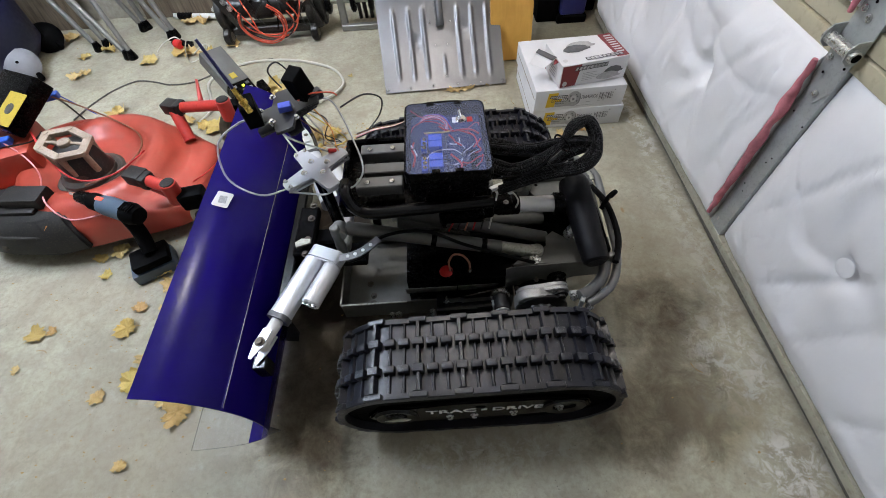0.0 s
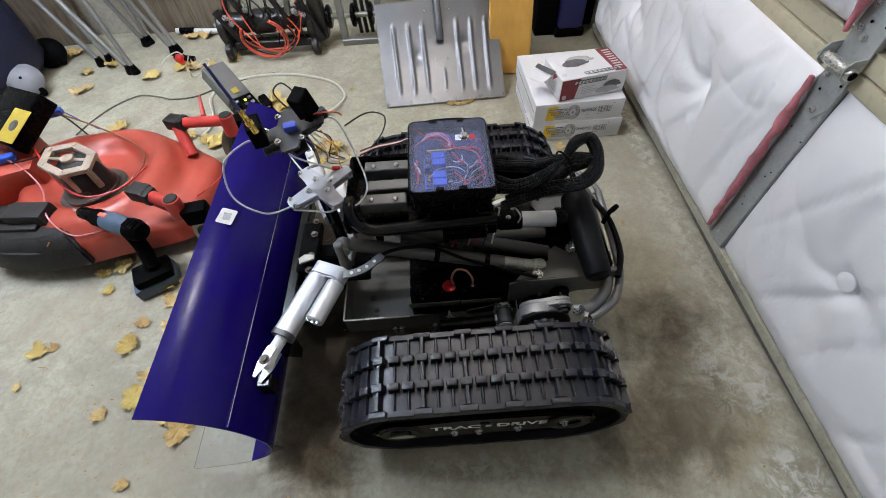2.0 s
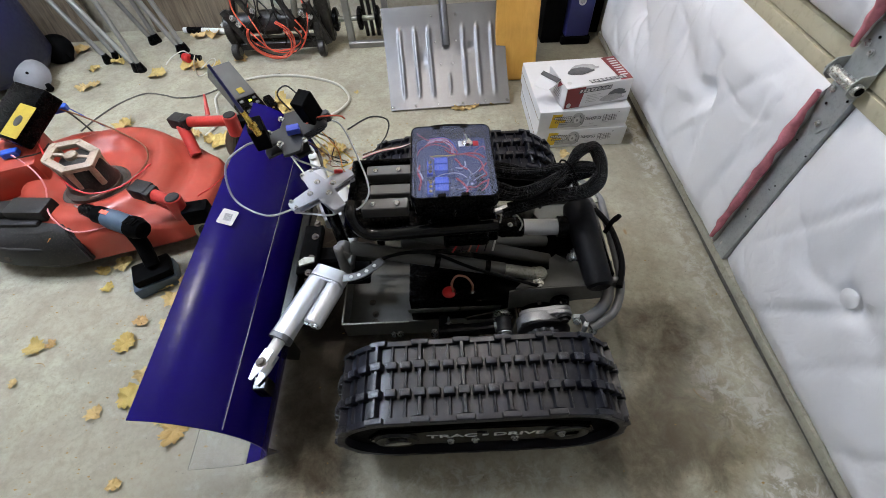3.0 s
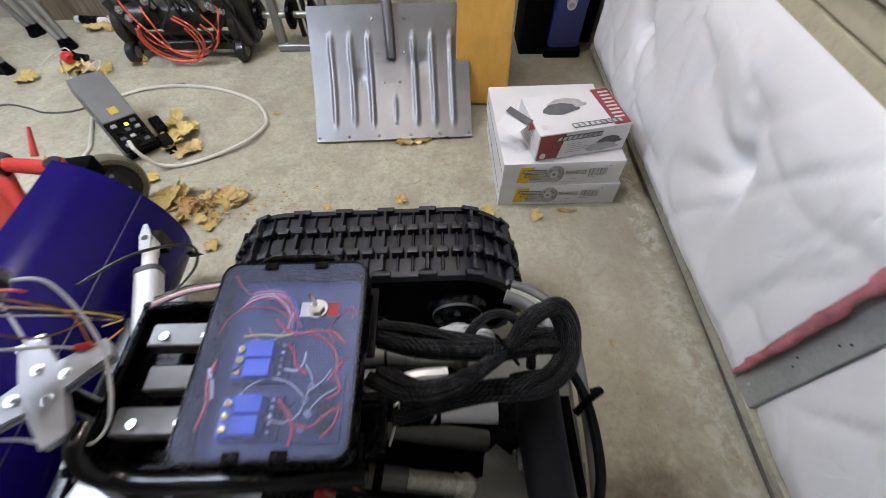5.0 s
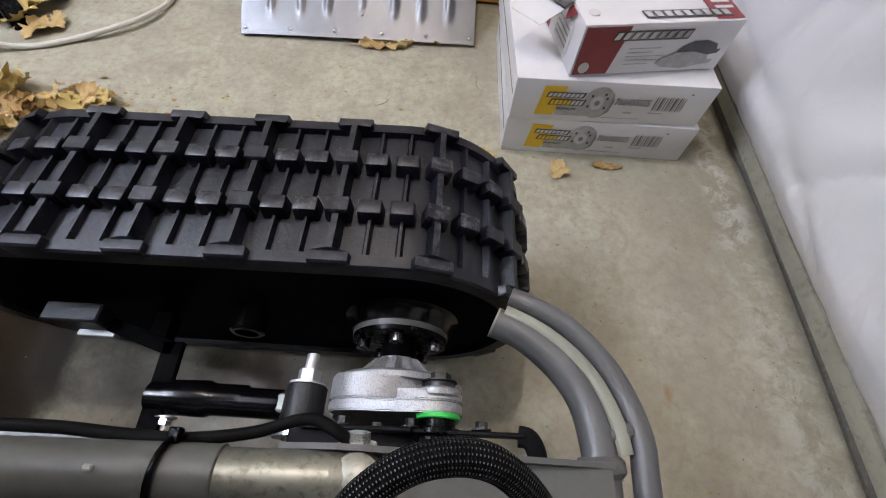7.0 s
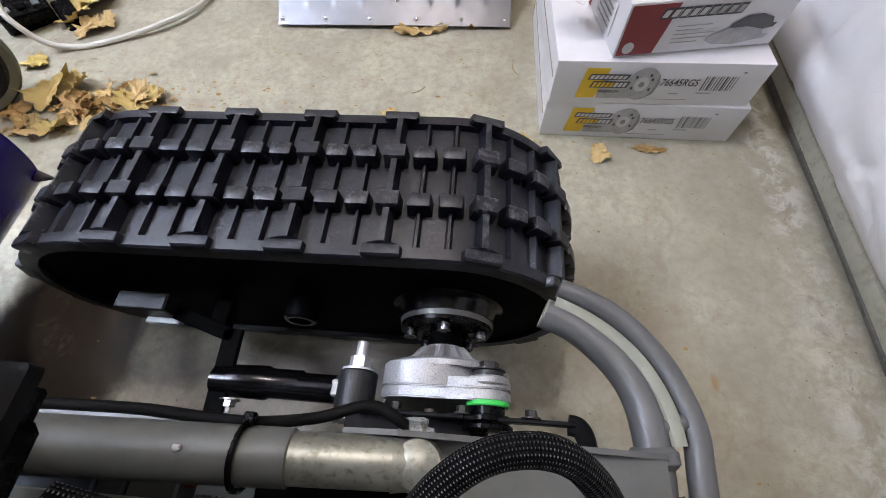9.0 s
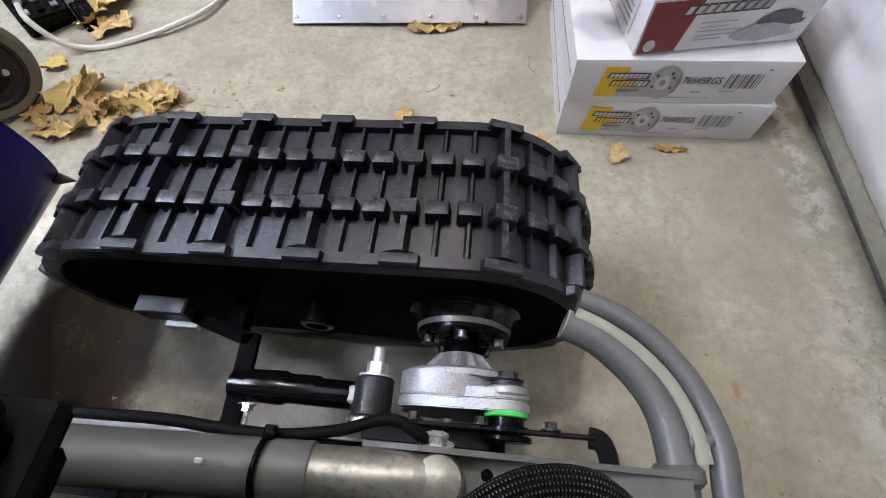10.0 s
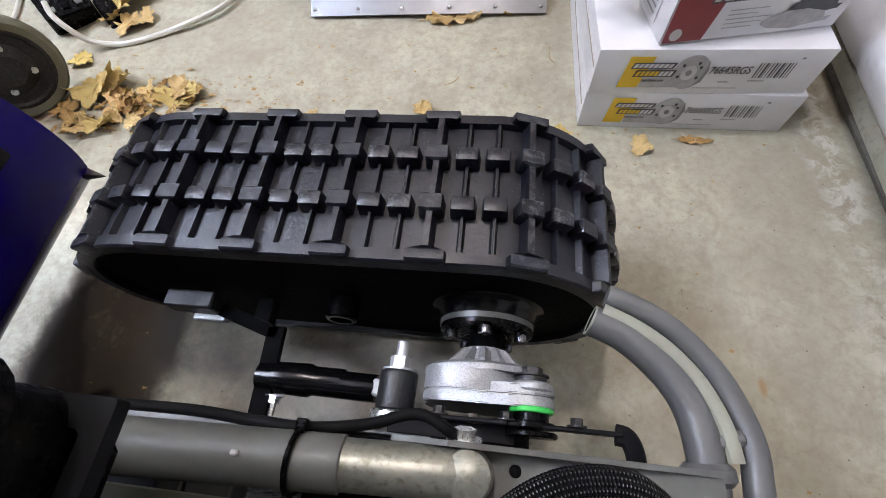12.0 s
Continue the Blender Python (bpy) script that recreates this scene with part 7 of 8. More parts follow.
def deck():
    """The pressed deck: a hood with a drooping nose and a round ridge about the engine seat."""
    bm = bm_new()
    c = V(-1.30, 0.585, 0)
    rim = spline([(-0.925, 0.705, 0), (-0.912, 0.60, 0), (-0.925, 0.48, 0), (-0.955, 0.375, 0), (-1.06, 0.335, 0), (-1.17, 0.312, 0), (-1.28, 0.285, 0), (-1.45, 0.285, 0), (-1.62, 0.33, 0), (-1.72, 0.45, 0),
                  (-1.74, 0.62, 0), (-1.68, 0.78, 0), (-1.52, 0.872, 0), (-1.30, 0.862, 0), (-1.12, 0.805, 0), (-1.0, 0.755, 0)], 8, True)
    steps = (1.0, 1.004, 0.99, 0.965, 0.93, 0.88, 0.82, 0.76, 0.70, 0.65, 0.60, 0.55, 0.50, 0.45, 0.40, 0.35, 0.28, 0.15, 0.04)
    rings = []
    for f in steps:
        ring = []
        for p in rim:
            d = (p - c) * f
            x, y, far = d.x, d.y, d.length
            z = 0.142 if f < 0.93 else 0.142 - 0.082 * ((f - 0.93) / 0.07) ** 2.2
            z += 0.045 * math.exp(-(((far - 0.205) / 0.052) ** 4)) + (0.010 if far < 0.17 else 0.0) * min(1.0, (0.17 - far) / 0.03)
            nose = max(0.0, min(1.0, (x - 0.17) / 0.18))
            z -= 0.034 * nose * nose * (3 - 2 * nose) * (f < 1.0)
            z += 0.012 * math.exp(-(((far - 0.315) / 0.018) ** 2)) * nose
            z += 0.004 * noise.noise(V(x * 7, y * 7, 1))
            ring.append(bm.verts.new(c + V(x, y, max(0.052, z))))
        rings.append(ring)
    n = len(rim)
    for a, b in zip(rings, rings[1:]):
        for i in range(n):
            j = (i + 1) % n
            bm.faces.new((a[i], a[j], b[j], b[i]))
    bm.faces.new(rings[-1])
    return bm


part("deck", deck(), "mower", MW, "faded red pressed steel deck", 60)
bm = bm_new()
lathe(bm, [(0.104, 0.0), (0.108, 0.008), (0.100, 0.014), (0.088, 0.012), (0, 0.010)], 40, (-1.290, 0.520, 0.150))
part("engine_plate", bm, "dirtmetal", MW, "grimy round engine plate")
bm = bm_new()
lathe(bm, [(0.085, 0.0), (0.085, 0.02), (0.07, 0.03), (0.066, 0.05), (0, 0.05)], 32, (-1.292, 0.520, 0.155))
part("flywheel_ring", bm, "dirtmetal", MW, "grimy ring")
# cream casting of the stripped motor: an open six-sided cage over a black core
q = Matrix.Rotation(radians(-28), 3, "Z") @ Matrix.Rotation(radians(10), 3, "Y") @ Matrix.Rotation(radians(-4), 3, "X")
MC = V(-1.287, 0.524, -0.012)
bm = bm_new()
for zz, ra, h in ((0.300, 0.074, 0.016), (0.236, 0.066, 0.010)):
    for k in range(6):
        a0, a1 = radians(60 * k), radians(60 * k + 60)
        p0, p1 = V(ra * math.cos(a0), ra * 0.85 * math.sin(a0), 0), V(ra * math.cos(a1), ra * 0.85 * math.sin(a1), 0)
        mid, dv = (p0 + p1) / 2, p1 - p0
        box(bm, MC + V(0, 0, zz) + q @ mid, (dv.length + 0.010, 0.014 if zz < 0.28 else 0.024, h), q @ Matrix.Rotation(math.atan2(dv.y, dv.x), 3, "Z"), bev=0.003, seg=2)
for k in range(6):
    a0 = radians(60 * k)
    top, low = V(0.074 * math.cos(a0), 0.063 * math.sin(a0), 0), V(0.066 * math.cos(a0), 0.055 * math.sin(a0), 0)
    cyl(bm, MC + V(0, 0, 0.222) + q @ low, MC + V(0, 0, 0.308) + q @ top, 0.011, 0.009, seg=12)
box(bm, MC + V(0, 0, 0.302), (0.14, 0.012, 0.009), q @ Matrix.Rotation(radians(30), 3, "Z"), bev=0.002)
cyl(bm, MC + V(0, 0, 0.294), MC + V(0, 0, 0.310), 0.020, seg=18, bev=0.002)
part("motor_frame", bm, "cream", MW, "cream cast motor cage with open windows")
bm = bm_new()
lathe(bm, [(0.072, 0.0), (0.072, 0.03), (0.066, 0.04), (0.062, 0.10), (0.050, 0.125), (0.03, 0.132), (0, 0.132)], 32, MC + V(0.006, 0, 0.165))
part("motor_core", bm, "oldblack", MW, "black motor core")

# battery housing with a yellow warning panel
bm = bm_new()
q = Matrix.Rotation(radians(-25), 3, "Z") @ Matrix.Rotation(radians(22), 3, "X")
HC = V(-1.500, 0.715, 0.290)
box(bm, HC + q @ V(-0.012, 0, 0.038), (0.16, 0.20, 0.066), q, bev=0.010, seg=2)
hb = part("battery_box", bm, "blackp", MW, "black battery box")
bm = bm_new()
prism(bm, round_rect(0.080, 0.120, 0.003), 0.001, HC + q @ V(0.046, -0.03, 0.071), q)
part("warning_panel", bm, "faded_yellow", hb, "yellow warning panel", 0)
bm = bm_new()
prism(bm, disc(0, 0, 0.016, 0.020), 0.001, HC + q @ V(0.046, -0.03, 0.0724), q)
prism(bm, disc(0, 0, 0.010, 0.013), 0.001, HC + q @ V(0.046, -0.03, 0.0736), q)
part("warning_mark", bm, "c_dark", hb, "black round mark", 0)
bm = bm_new()
box(bm, (-1.60, 0.60, 0.19), (0.24, 0.20, 0.12), 20, bev=0.02, seg=2)
part("rear_hood", bm, "mower", MW, "red rear hood")
for c in ((-1.47, 0.80, 0.285), (-1.54, 0.585, 0.265)):
    bm = bm_new()
    box(bm, c, (0.05, 0.028, 0.022), 20, bev=0.003)
    part("terminal_block", bm, "relay", MW, "blue terminal block", 20)
# side discharge cover in grey plastic
bm = bm_new()
pts = [(-1.66, 0.36), (-1.62, 0.30), (-1.49, 0.262), (-1.35, 0.258), (-1.245, 0.272), (-1.285, 0.35), (-1.33, 0.415), (-1.48, 0.42), (-1.62, 0.43)]
lo = [bm.verts.new((x, y, 0.055)) for x, y in pts]
mid = [bm.verts.new((x * 0.985 - 0.021, y * 0.97 + 0.012, 0.125)) for x, y in pts]
cx0, cy0 = sum(p[0] for p in pts) / 9, sum(p[1] for p in pts) / 9
top = [bm.verts.new((cx0 + (x - cx0) * 0.8, cy0 + (y - cy0) * 0.75 + 0.03, 0.172)) for x, y in pts]
for a, b in ((lo, mid), (mid, top)):
    for i in range(9):
        j = (i + 1) % 9
        bm.faces.new((a[i], a[j], b[j], b[i]))
bm.faces.new(top)
bm.faces.new(lo[::-1])
bmesh.ops.bevel(bm, geom=[e for e in bm.edges], offset=0.010, segments=2, affect="EDGES")
part("discharge_cover", bm, "mgrey", MW, "grey plastic side discharge cover", 50)
bm = bm_new()
sweep(bm, [(-1.60, 0.330, 0.135), (-1.48, 0.283, 0.135), (-1.36, 0.279, 0.130), (-1.275, 0.30, 0.125), (-1.30, 0.36, 0.158)], 0.010, 8, flat=0.5)
part("cover_rib", bm, "mgrey", MW, "moulded rib")
bm = bm_new()
prism(bm, [(-0.08, -0.006), (0.07, -0.010), (0.08, 0.004), (-0.07, 0.010)], 0.0012, (-1.415, 0.300, 0.1535), Matrix.Rotation(radians(-4), 3, "Z") @ Matrix.Rotation(radians(40), 3, "X"))
part("cover_mark", bm, "w_orange", MW, "faded orange mark", 0)
bm = bm_new()
box(bm, (-1.415, 0.388, 0.195), (0.13, 0.070, 0.045), -4, bev=0.010, seg=2)
box(bm, (-1.53, 0.390, 0.185), (0.10, 0.055, 0.05), 6, bev=0.008, seg=2)
box(bm, (-1.46, 0.350, 0.170), (0.16, 0.030, 0.03), -3, bev=0.008, seg=2)
part("cover_hinge", bm, "mgrey", MW, "dark hinge block of the cover")
for p in ((-1.275, 0.285, 0.10), (-1.5, 0.272, 0.10)):
    bm = bm_new()
    bolt(bm, p, (0, -1, 0.6), 0.008, 0.006)
    part("cover_screw", bm, "dirtmetal", MW)


def caster_arm(root, knee, pot, axle, lab, tyre, wdir):
    """A red tube arm with a black elbow and a caster wheel at its end."""
    root, knee, pot, axle = Vector(root), Vector(knee), Vector(pot), Vector(axle)
    bm = bm_new()
    cyl(bm, root, knee, 0.021, seg=18)
    cyl(bm, knee, pot, 0.019, seg=18)
    cyl(bm, pot - V(0.004, 0.002, 0.055), pot + V(0, 0, 0.022), 0.024, seg=20, bev=0.002)
    arm = part("caster_arm", bm, "red", MW, "red tube arm")
    bm = bm_new()
    box(bm, knee + V(0, 0, 0.004), (0.062, 0.05, 0.042), -20, bev=0.006, seg=2)
    box(bm, knee + (pot - knee).normalized() * 0.035, (0.028, 0.046, 0.044), -20, bev=0.006, seg=2)
    part("elbow_cap", bm, "mgrey", arm, "black plastic elbow")
    bm = bm_new()
    lathe(bm, [(0, 0.003), (0.019, 0.003), (0.021, 0.0)], 20, pot + V(0, 0, 0.022))
    part("tube_plug", bm, "mgrey", arm, "grey plug")
    bm = bm_new()
    box(bm, (pot + axle) / 2 + V(0.01, 0, 0.03), (0.075, 0.05, 0.06), 10, bev=0.008, seg=2)
    part("fork", bm, "blackm", arm, "black wheel fork")
    wdir = Vector(wdir).normalized()
    bm = bm_new()
    r = axle.z
    lathe(bm, [(r * 0.78, -0.020), (r * 0.92, -0.022), (r * 0.98, -0.016), (r, -0.006), (r, 0.006), (r * 0.98, 0.016), (r * 0.92, 0.022), (r * 0.78, 0.020)], 36, axle, along(wdir))
    wh = part("tyre", bm, tyre, arm, lab)
    bm = bm_new()
    lathe(bm, [(0, -0.022), (r * 0.3, -0.024), (r * 0.5, -0.012), (r * 0.68, -0.014), (r * 0.72, -0.018), (r * 0.79, -0.018), (r * 0.79, 0.018), (r * 0.72, 0.018), (r * 0.68, 0.014), (r * 0.5, 0.012), (r * 0.3, 0.024), (0, 0.022)], 30, axle, along(wdir))
    part("rim", bm, "mgrey", wh, "black wheel rim")
    for k in range(4):
        bm = bm_new()
        a = radians(90 * k + 30)
        m = along(wdir)
        bolt(bm, axle + m @ V(r * 0.42 * math.cos(a), r * 0.42 * math.sin(a), -0.018), -wdir, 0.004, 0.003)
        part("rim_screw", bm, "galv", wh)


caster_arm((-1.02, 0.70, 0.13), (-1.065, 0.785, 0.215), (-0.835, 0.712, 0.262), (-0.852, 0.804, 0.099), "olive-tan solid caster tyre", "olive", (-0.80, 0.60, -0.10))
caster_arm((-0.98, 0.42, 0.13), (-1.035, 0.398, 0.240), (-0.915, 0.342, 0.240), (-0.845, 0.345, 0.085), "tan solid caster tyre", "tan", (0.25, 1, 0))
bm = bm_new()
cyl(bm, (-0.955, 0.79, 0.235), (-0.962, 0.845, 0.285), 0.009, 0.004, seg=10)
part("spike", bm, "red", MW, "red lever")
for pts, mt, r in (([(-1.46, 0.79, 0.29), (-1.40, 0.80, 0.24), (-1.28, 0.76, 0.195), (-1.17, 0.68, 0.192), (-1.13, 0.585, 0.192), (-1.17, 0.48, 0.192), (-1.25, 0.43, 0.192)], "w_brown", 0.003),
                   ([(-1.54, 0.58, 0.27), (-1.47, 0.54, 0.24), (-1.40, 0.47, 0.215), (-1.34, 0.36, 0.20), (-1.27, 0.315, 0.16), (-1.18, 0.34, 0.15)], "w_pink", 0.0025),
                   ([(-1.46, 0.62, 0.27), (-1.36, 0.50, 0.24), (-1.25, 0.43, 0.215), (-1.16, 0.47, 0.20), (-1.11, 0.58, 0.195)], "w_red", 0.003),
                   ([(-1.47, 0.80, 0.29), (-1.52, 0.88, 0.20), (-1.56, 0.95, 0.06), (-1.62, 1.02, 0.01)], "w_black", 0.0035),
                   ([(-1.49, 0.84, 0.28), (-1.55, 0.90, 0.24), (-1.50, 0.95, 0.10)], "w_blue", 0.002), ([(-1.52, 0.86, 0.28), (-1.60, 0.92, 0.27), (-1.68, 0.90, 0.25)], "w_pink", 0.002),
                   ([(-1.50, 0.55, 0.27), (-1.46, 0.60, 0.25), (-1.47, 0.66, 0.24)], "w_black", 0.0025),
                   ([(-0.93, 0.46, 0.15), (-0.88, 0.50, 0.16), (-0.80, 0.56, 0.2)], "w_red", 0.0022)):
    wire("wire", pts, r, mt, MW)

# ---- cordless drill against the mower ----
DR = thing("cordless_drill", "blue and black cordless drill standing on its battery", "drill", at=(-1.0, 0.22, 0))
a, b = V(-1.235, 0.362, 0.222), V(-1.005, 0.268, 0.205)
d = (b - a).normalized()
m = along(d)
bm = bm_new()
lathe(bm, [(0, 0.0), (0.010, 0.0), (0.019, 0.014), (0.021, 0.05), (0.020, 0.062), (0.0, 0.062)], 22, a + d * 0.012, m)
part("chuck", bm, "blackp", DR, "black keyless chuck")
bm = bm_new()
cyl(bm, a - d * 0.012, a + d * 0.014, 0.004, seg=8)
part("bit", bm, "zinc", DR)
bm = bm_new()
lathe(bm, [(0, 0.072), (0.024, 0.072), (0.027, 0.08), (0.027, 0.115), (0, 0.115)], 24, a, m)
part("torque_collar", bm, "blackm", DR, "black torque collar")
bm = bm_new()
lathe(bm, [(0, 0.115), (0.028, 0.115), (0.031, 0.14), (0.031, 0.205), (0, 0.205)], 24, a, m)
part("motor_housing", bm, "drillblue", DR, "blue motor housing")
bm = bm_new()
box(bm, a + d * 0.125 + V(0, 0, 0.028), (0.03, 0.014, 0.006), math.degrees(math.atan2(d.y, d.x)), bev=0.002)
part("red_mark", bm, "w_coral", DR, "red selector")
bm = bm_new()
lathe(bm, [(0, 0.205), (0.033, 0.205), (0.034, 0.225), (0.026, 0.25), (0.0, 0.255)], 24, a, m)
for k in range(5):
    box(bm, a + d * (0.21 + 0.008 * k) + V(0, 0, 0.032), (0.003, 0.03, 0.004), math.degrees(math.atan2(d.y, d.x)))
part("rear_cap", bm, "blackm", DR, "black vented rear cap")
bm = bm_new()
g0, g1 = a + d * 0.18 + V(0, 0, -0.015), V(-1.035, 0.232, 0.080)
sweep(bm, [g0, g0.lerp(g1, 0.5) + V(0.004, 0.006, 0), g1], 0.0215, 14, flat=0.85)
part("grip", bm, "blackm", DR, "black rubber grip")
bm = bm_new()
box(bm, (-1.045, 0.226, 0.058), (0.112, 0.080, 0.030), 28, bev=0.008, seg=2)
part("grip_foot", bm, "blackm", DR)
bm = bm_new()
box(bm, (-1.050, 0.222, 0.0215), (0.130, 0.088, 0.043), 28, bev=0.008, seg=2)
part("battery_pack", bm, "drillblue", DR, "blue and black battery pack")

# ---- power adapter on its stand ----
AD = thing("power_adapter", "grey and black power adapter tipped on the floor with a cable", "power adapter", at=(-0.90, 1.08, 0))
a0, a1 = V(-0.895, 1.05, 0.02), V(-1.075, 1.235, 0.165)
d = (a1 - a0).normalized()
side = V(0.5, 0.86, 0).normalized()
side = (side - d * side.dot(d)).normalized()
q = Matrix((d, side, d.cross(side))).transposed()
L2 = (a1 - a0).length
bm = bm_new()
box(bm, a0 + d * (L2 * 0.70), (L2 * 0.62, 0.105, 0.06), q, bev=0.003)
part("casing", bm, "tubeg", AD, "grey metal casing", 20)
bm = bm_new()
box(bm, a0 + d * (L2 * 0.20), (L2 * 0.40, 0.105, 0.058), q, bev=0.004)
part("end_panel", bm, "blackp", AD, "black connector panel", 20)
sg = 1 if d.cross(side).z > 0 else -1
for i in range(4):
    for j in range(3):
        bm = bm_new()
        box(bm, a0 + d * (L2 * (0.07 + 0.085 * i)) + side * (-0.03 + 0.03 * j) + d.cross(side) * sg * 0.031, (0.012, 0.016, 0.006), q, bev=0.001)
        part("socket", bm, ("c_grey", "c_dark", "blackm")[(i + 2 * j) % 3], AD)
bm = bm_new()
box(bm, a0 + d * (L2 * 0.30) + side * 0.005 + d.cross(side) * sg * 0.034, (0.008, 0.010, 0.004), q)
part("indicator", bm, "led", AD, "lit yellow-green indicator", 0)
bm = bm_new()
box(bm, a0 + d * (L2 * 0.5) + side * 0.0 + d.cross(side) * sg * 0.032, (0.026, 0.026, 0.003), q)
part("tag", bm, "faded_yellow", AD, "faded yellow tag", 0)
bm = bm_new()
box(bm, a0 + side * 0.09 + d * 0.06 + V(0, 0, 0.005), (0.06, 0.035, 0.03), q, bev=0.004)
box(bm, a0 + side * 0.075 - d * 0.02 + V(0, 0, 0.006), (0.08, 0.04, 0.032), q, bev=0.004)
part("foot_block", bm, "blackp", AD)
tagged(wire("mains_cable", [(-0.885, 1.010, 0.095), (-0.855, 0.978, 0.080), (-0.82, 0.975, 0.030), (-0.775, 0.990, 0.007), (-0.725, 1.004, 0.006), (-0.671, 1.029, 0.008), (-0.605, 1.064, 0.014), (-0.545, 1.125, 0.014), (-0.525, 1.22, 0.006), (-0.60, 1.34, 0.006), (-0.78, 1.425, 0.006), (-0.98, 1.44, 0.006), (-1.12, 1.38, 0.006), (-1.17, 1.28, 0.006), (-1.13, 1.16, 0.006), (-1.10, 1.07, 0.006), (-1.13, 0.98, 0.006)], 0.0062, "cable_w", None, "", 8, 8), "pale cable looped over the concrete floor", "cable")
tagged(wire("floor_cable", [(-1.72, 1.06, 0.004), (-1.69, 1.16, 0.004), (-1.63, 1.27, 0.004), (-1.54, 1.34, 0.004), (-1.44, 1.32, 0.004), (-1.36, 1.29, 0.004), (-1.25, 1.30, 0.004), (-1.15, 1.37, 0.004), (-1.02, 1.43, 0.004), (-0.9, 1.46, 0.004)], 0.0034, "seal", None, "", 7, 8), "thin dark cable lying across the floor", "cable")

# ---- folding stand with aluminium legs ----
ST = thing("folding_stand", "folding stand with round aluminium legs and black feet", "stand", at=(-1.7, 1.72, 0))
for foot, top in (((-1.862, 1.665), (-2.30, 1.90)), ((-1.823, 1.69), (-2.16, 1.93)), ((-1.665, 1.565), (-2.18, 1.86)), ((-1.640, 1.56), (-1.86, 1.80)), ((-1.69, 1.85), (-2.02, 1.95)), ((-1.675, 1.87), (-1.80, 1.95)), ((-1.495, 1.735), (-1.86, 1.90)), ((-1.475, 1.745), (-1.74, 1.93))):
    f, t = V(*foot, 0.02), V(*top, 0.80)
    bm = bm_new()
    cyl(bm, f, t, 0.0125, seg=14)
    part("leg", bm, "legalu", ST, "dull aluminium leg")
    bm = bm_new()
    lathe(bm, [(0, 0), (0.022, 0), (0.024, 0.006), (0.018, 0.03), (0.014, 0.045), (0, 0.045)], 14, (foot[0], foot[1], 0.0))
    part("foot", bm, "blackp", ST, "black rubber foot")
bm = bm_new()
cyl(bm, (-2.2, 1.88, 0.78), (-1.75, 1.92, 0.78), 0.02, seg=14)
part("top_bar", bm, "legalu", ST)

# ---- boards against the back wall ----
for c, s, t, mt, lab in (((-2.18, 1.96, 0.45), (0.34, 0.02, 0.9), 5, "oldwood", "weathered brown board leaning on the wall"), ((-1.45, 2.0, 0.2), (0.55, 0.016, 0.4), 2, "oldwood", "weathered plywood offcut leaning on the wall")):
    o = thing("wall_board", lab, "board", "boards on the wall", (c[0], c[1], 0))
    bm = bm_new()
    q = Matrix.Rotation(radians(-t), 3, "X")
    box(bm, c, s, q, bev=0.002)
    part("plank", bm, mt, o, "", 20)
o = thing("wall_ledge", "pale painted ledge along the back wall", "ledge", "", (-1.2, WALL_BACK, 0.33))
bm = bm_new()
box(bm, (-1.35, WALL_BACK - 0.02, 0.335), (1.5, 0.04, 0.035), bev=0.004)
part("plank", bm, "plaster", o, "", 20)

# ---- blue wheeled bin ----
BN = thing("covered_bin", "dark blue covered bin on grey moulded feet", "bin", at=(-2.25, 1.45, 0))
bm = bm_new()
lathe(bm, [(0.0, 0.05), (0.19, 0.04), (0.235, 0.10), (0.235, 0.30), (0.20, 0.55), (0.15, 0.70), (0, 0.74)], 40, (-2.30, 1.55, 0))
for v in bm.verts:
    v.co += V(0.012 * noise.noise(v.co * 5), 0.012 * noise.noise(v.co * 5 + V(4, 0, 0)), 0)
part("body", bm, "bin", BN, "dark blue creased cover", 60)
for c in ((-2.085, 1.425, 0.078), (-2.13, 1.72, 0.060)):
    bm = bm_new()
    lathe(bm, [(0, 0.040), (0.04, 0.036), (0.068, 0.02), (0.078, 0.0), (0.07, -0.02), (0.04, -0.036), (0, -0.04)], 28, c, along((0.35, -0.65, 0.7)))
    ft = part("foot_dome", bm, "foot" if c[0] > -2.1 else "blackm", BN, "grey moulded foot" if c[0] > -2.1 else "dark moulded foot")
    bm = bm_new()
    lathe(bm, [(0, 0.0015), (0.006, 0.001), (0.007, 0)], 12, Vector(c) + along((0.35, -0.65, 0.7)) @ V(0, 0, 0.041), along((0.35, -0.65, 0.7)))
    part("plug", bm, "blackm", ft)
    bm = bm_new()
    lathe(bm, [(0, -0.01), (0.022, -0.01), (0.025, 0), (0.022, 0.01), (0, 0.01)], 18, (c[0] + 0.05, c[1] - 0.02, 0.0255), along((0.3, 1, 0)))
    part("caster", bm, "blackm", ft, "small black caster")

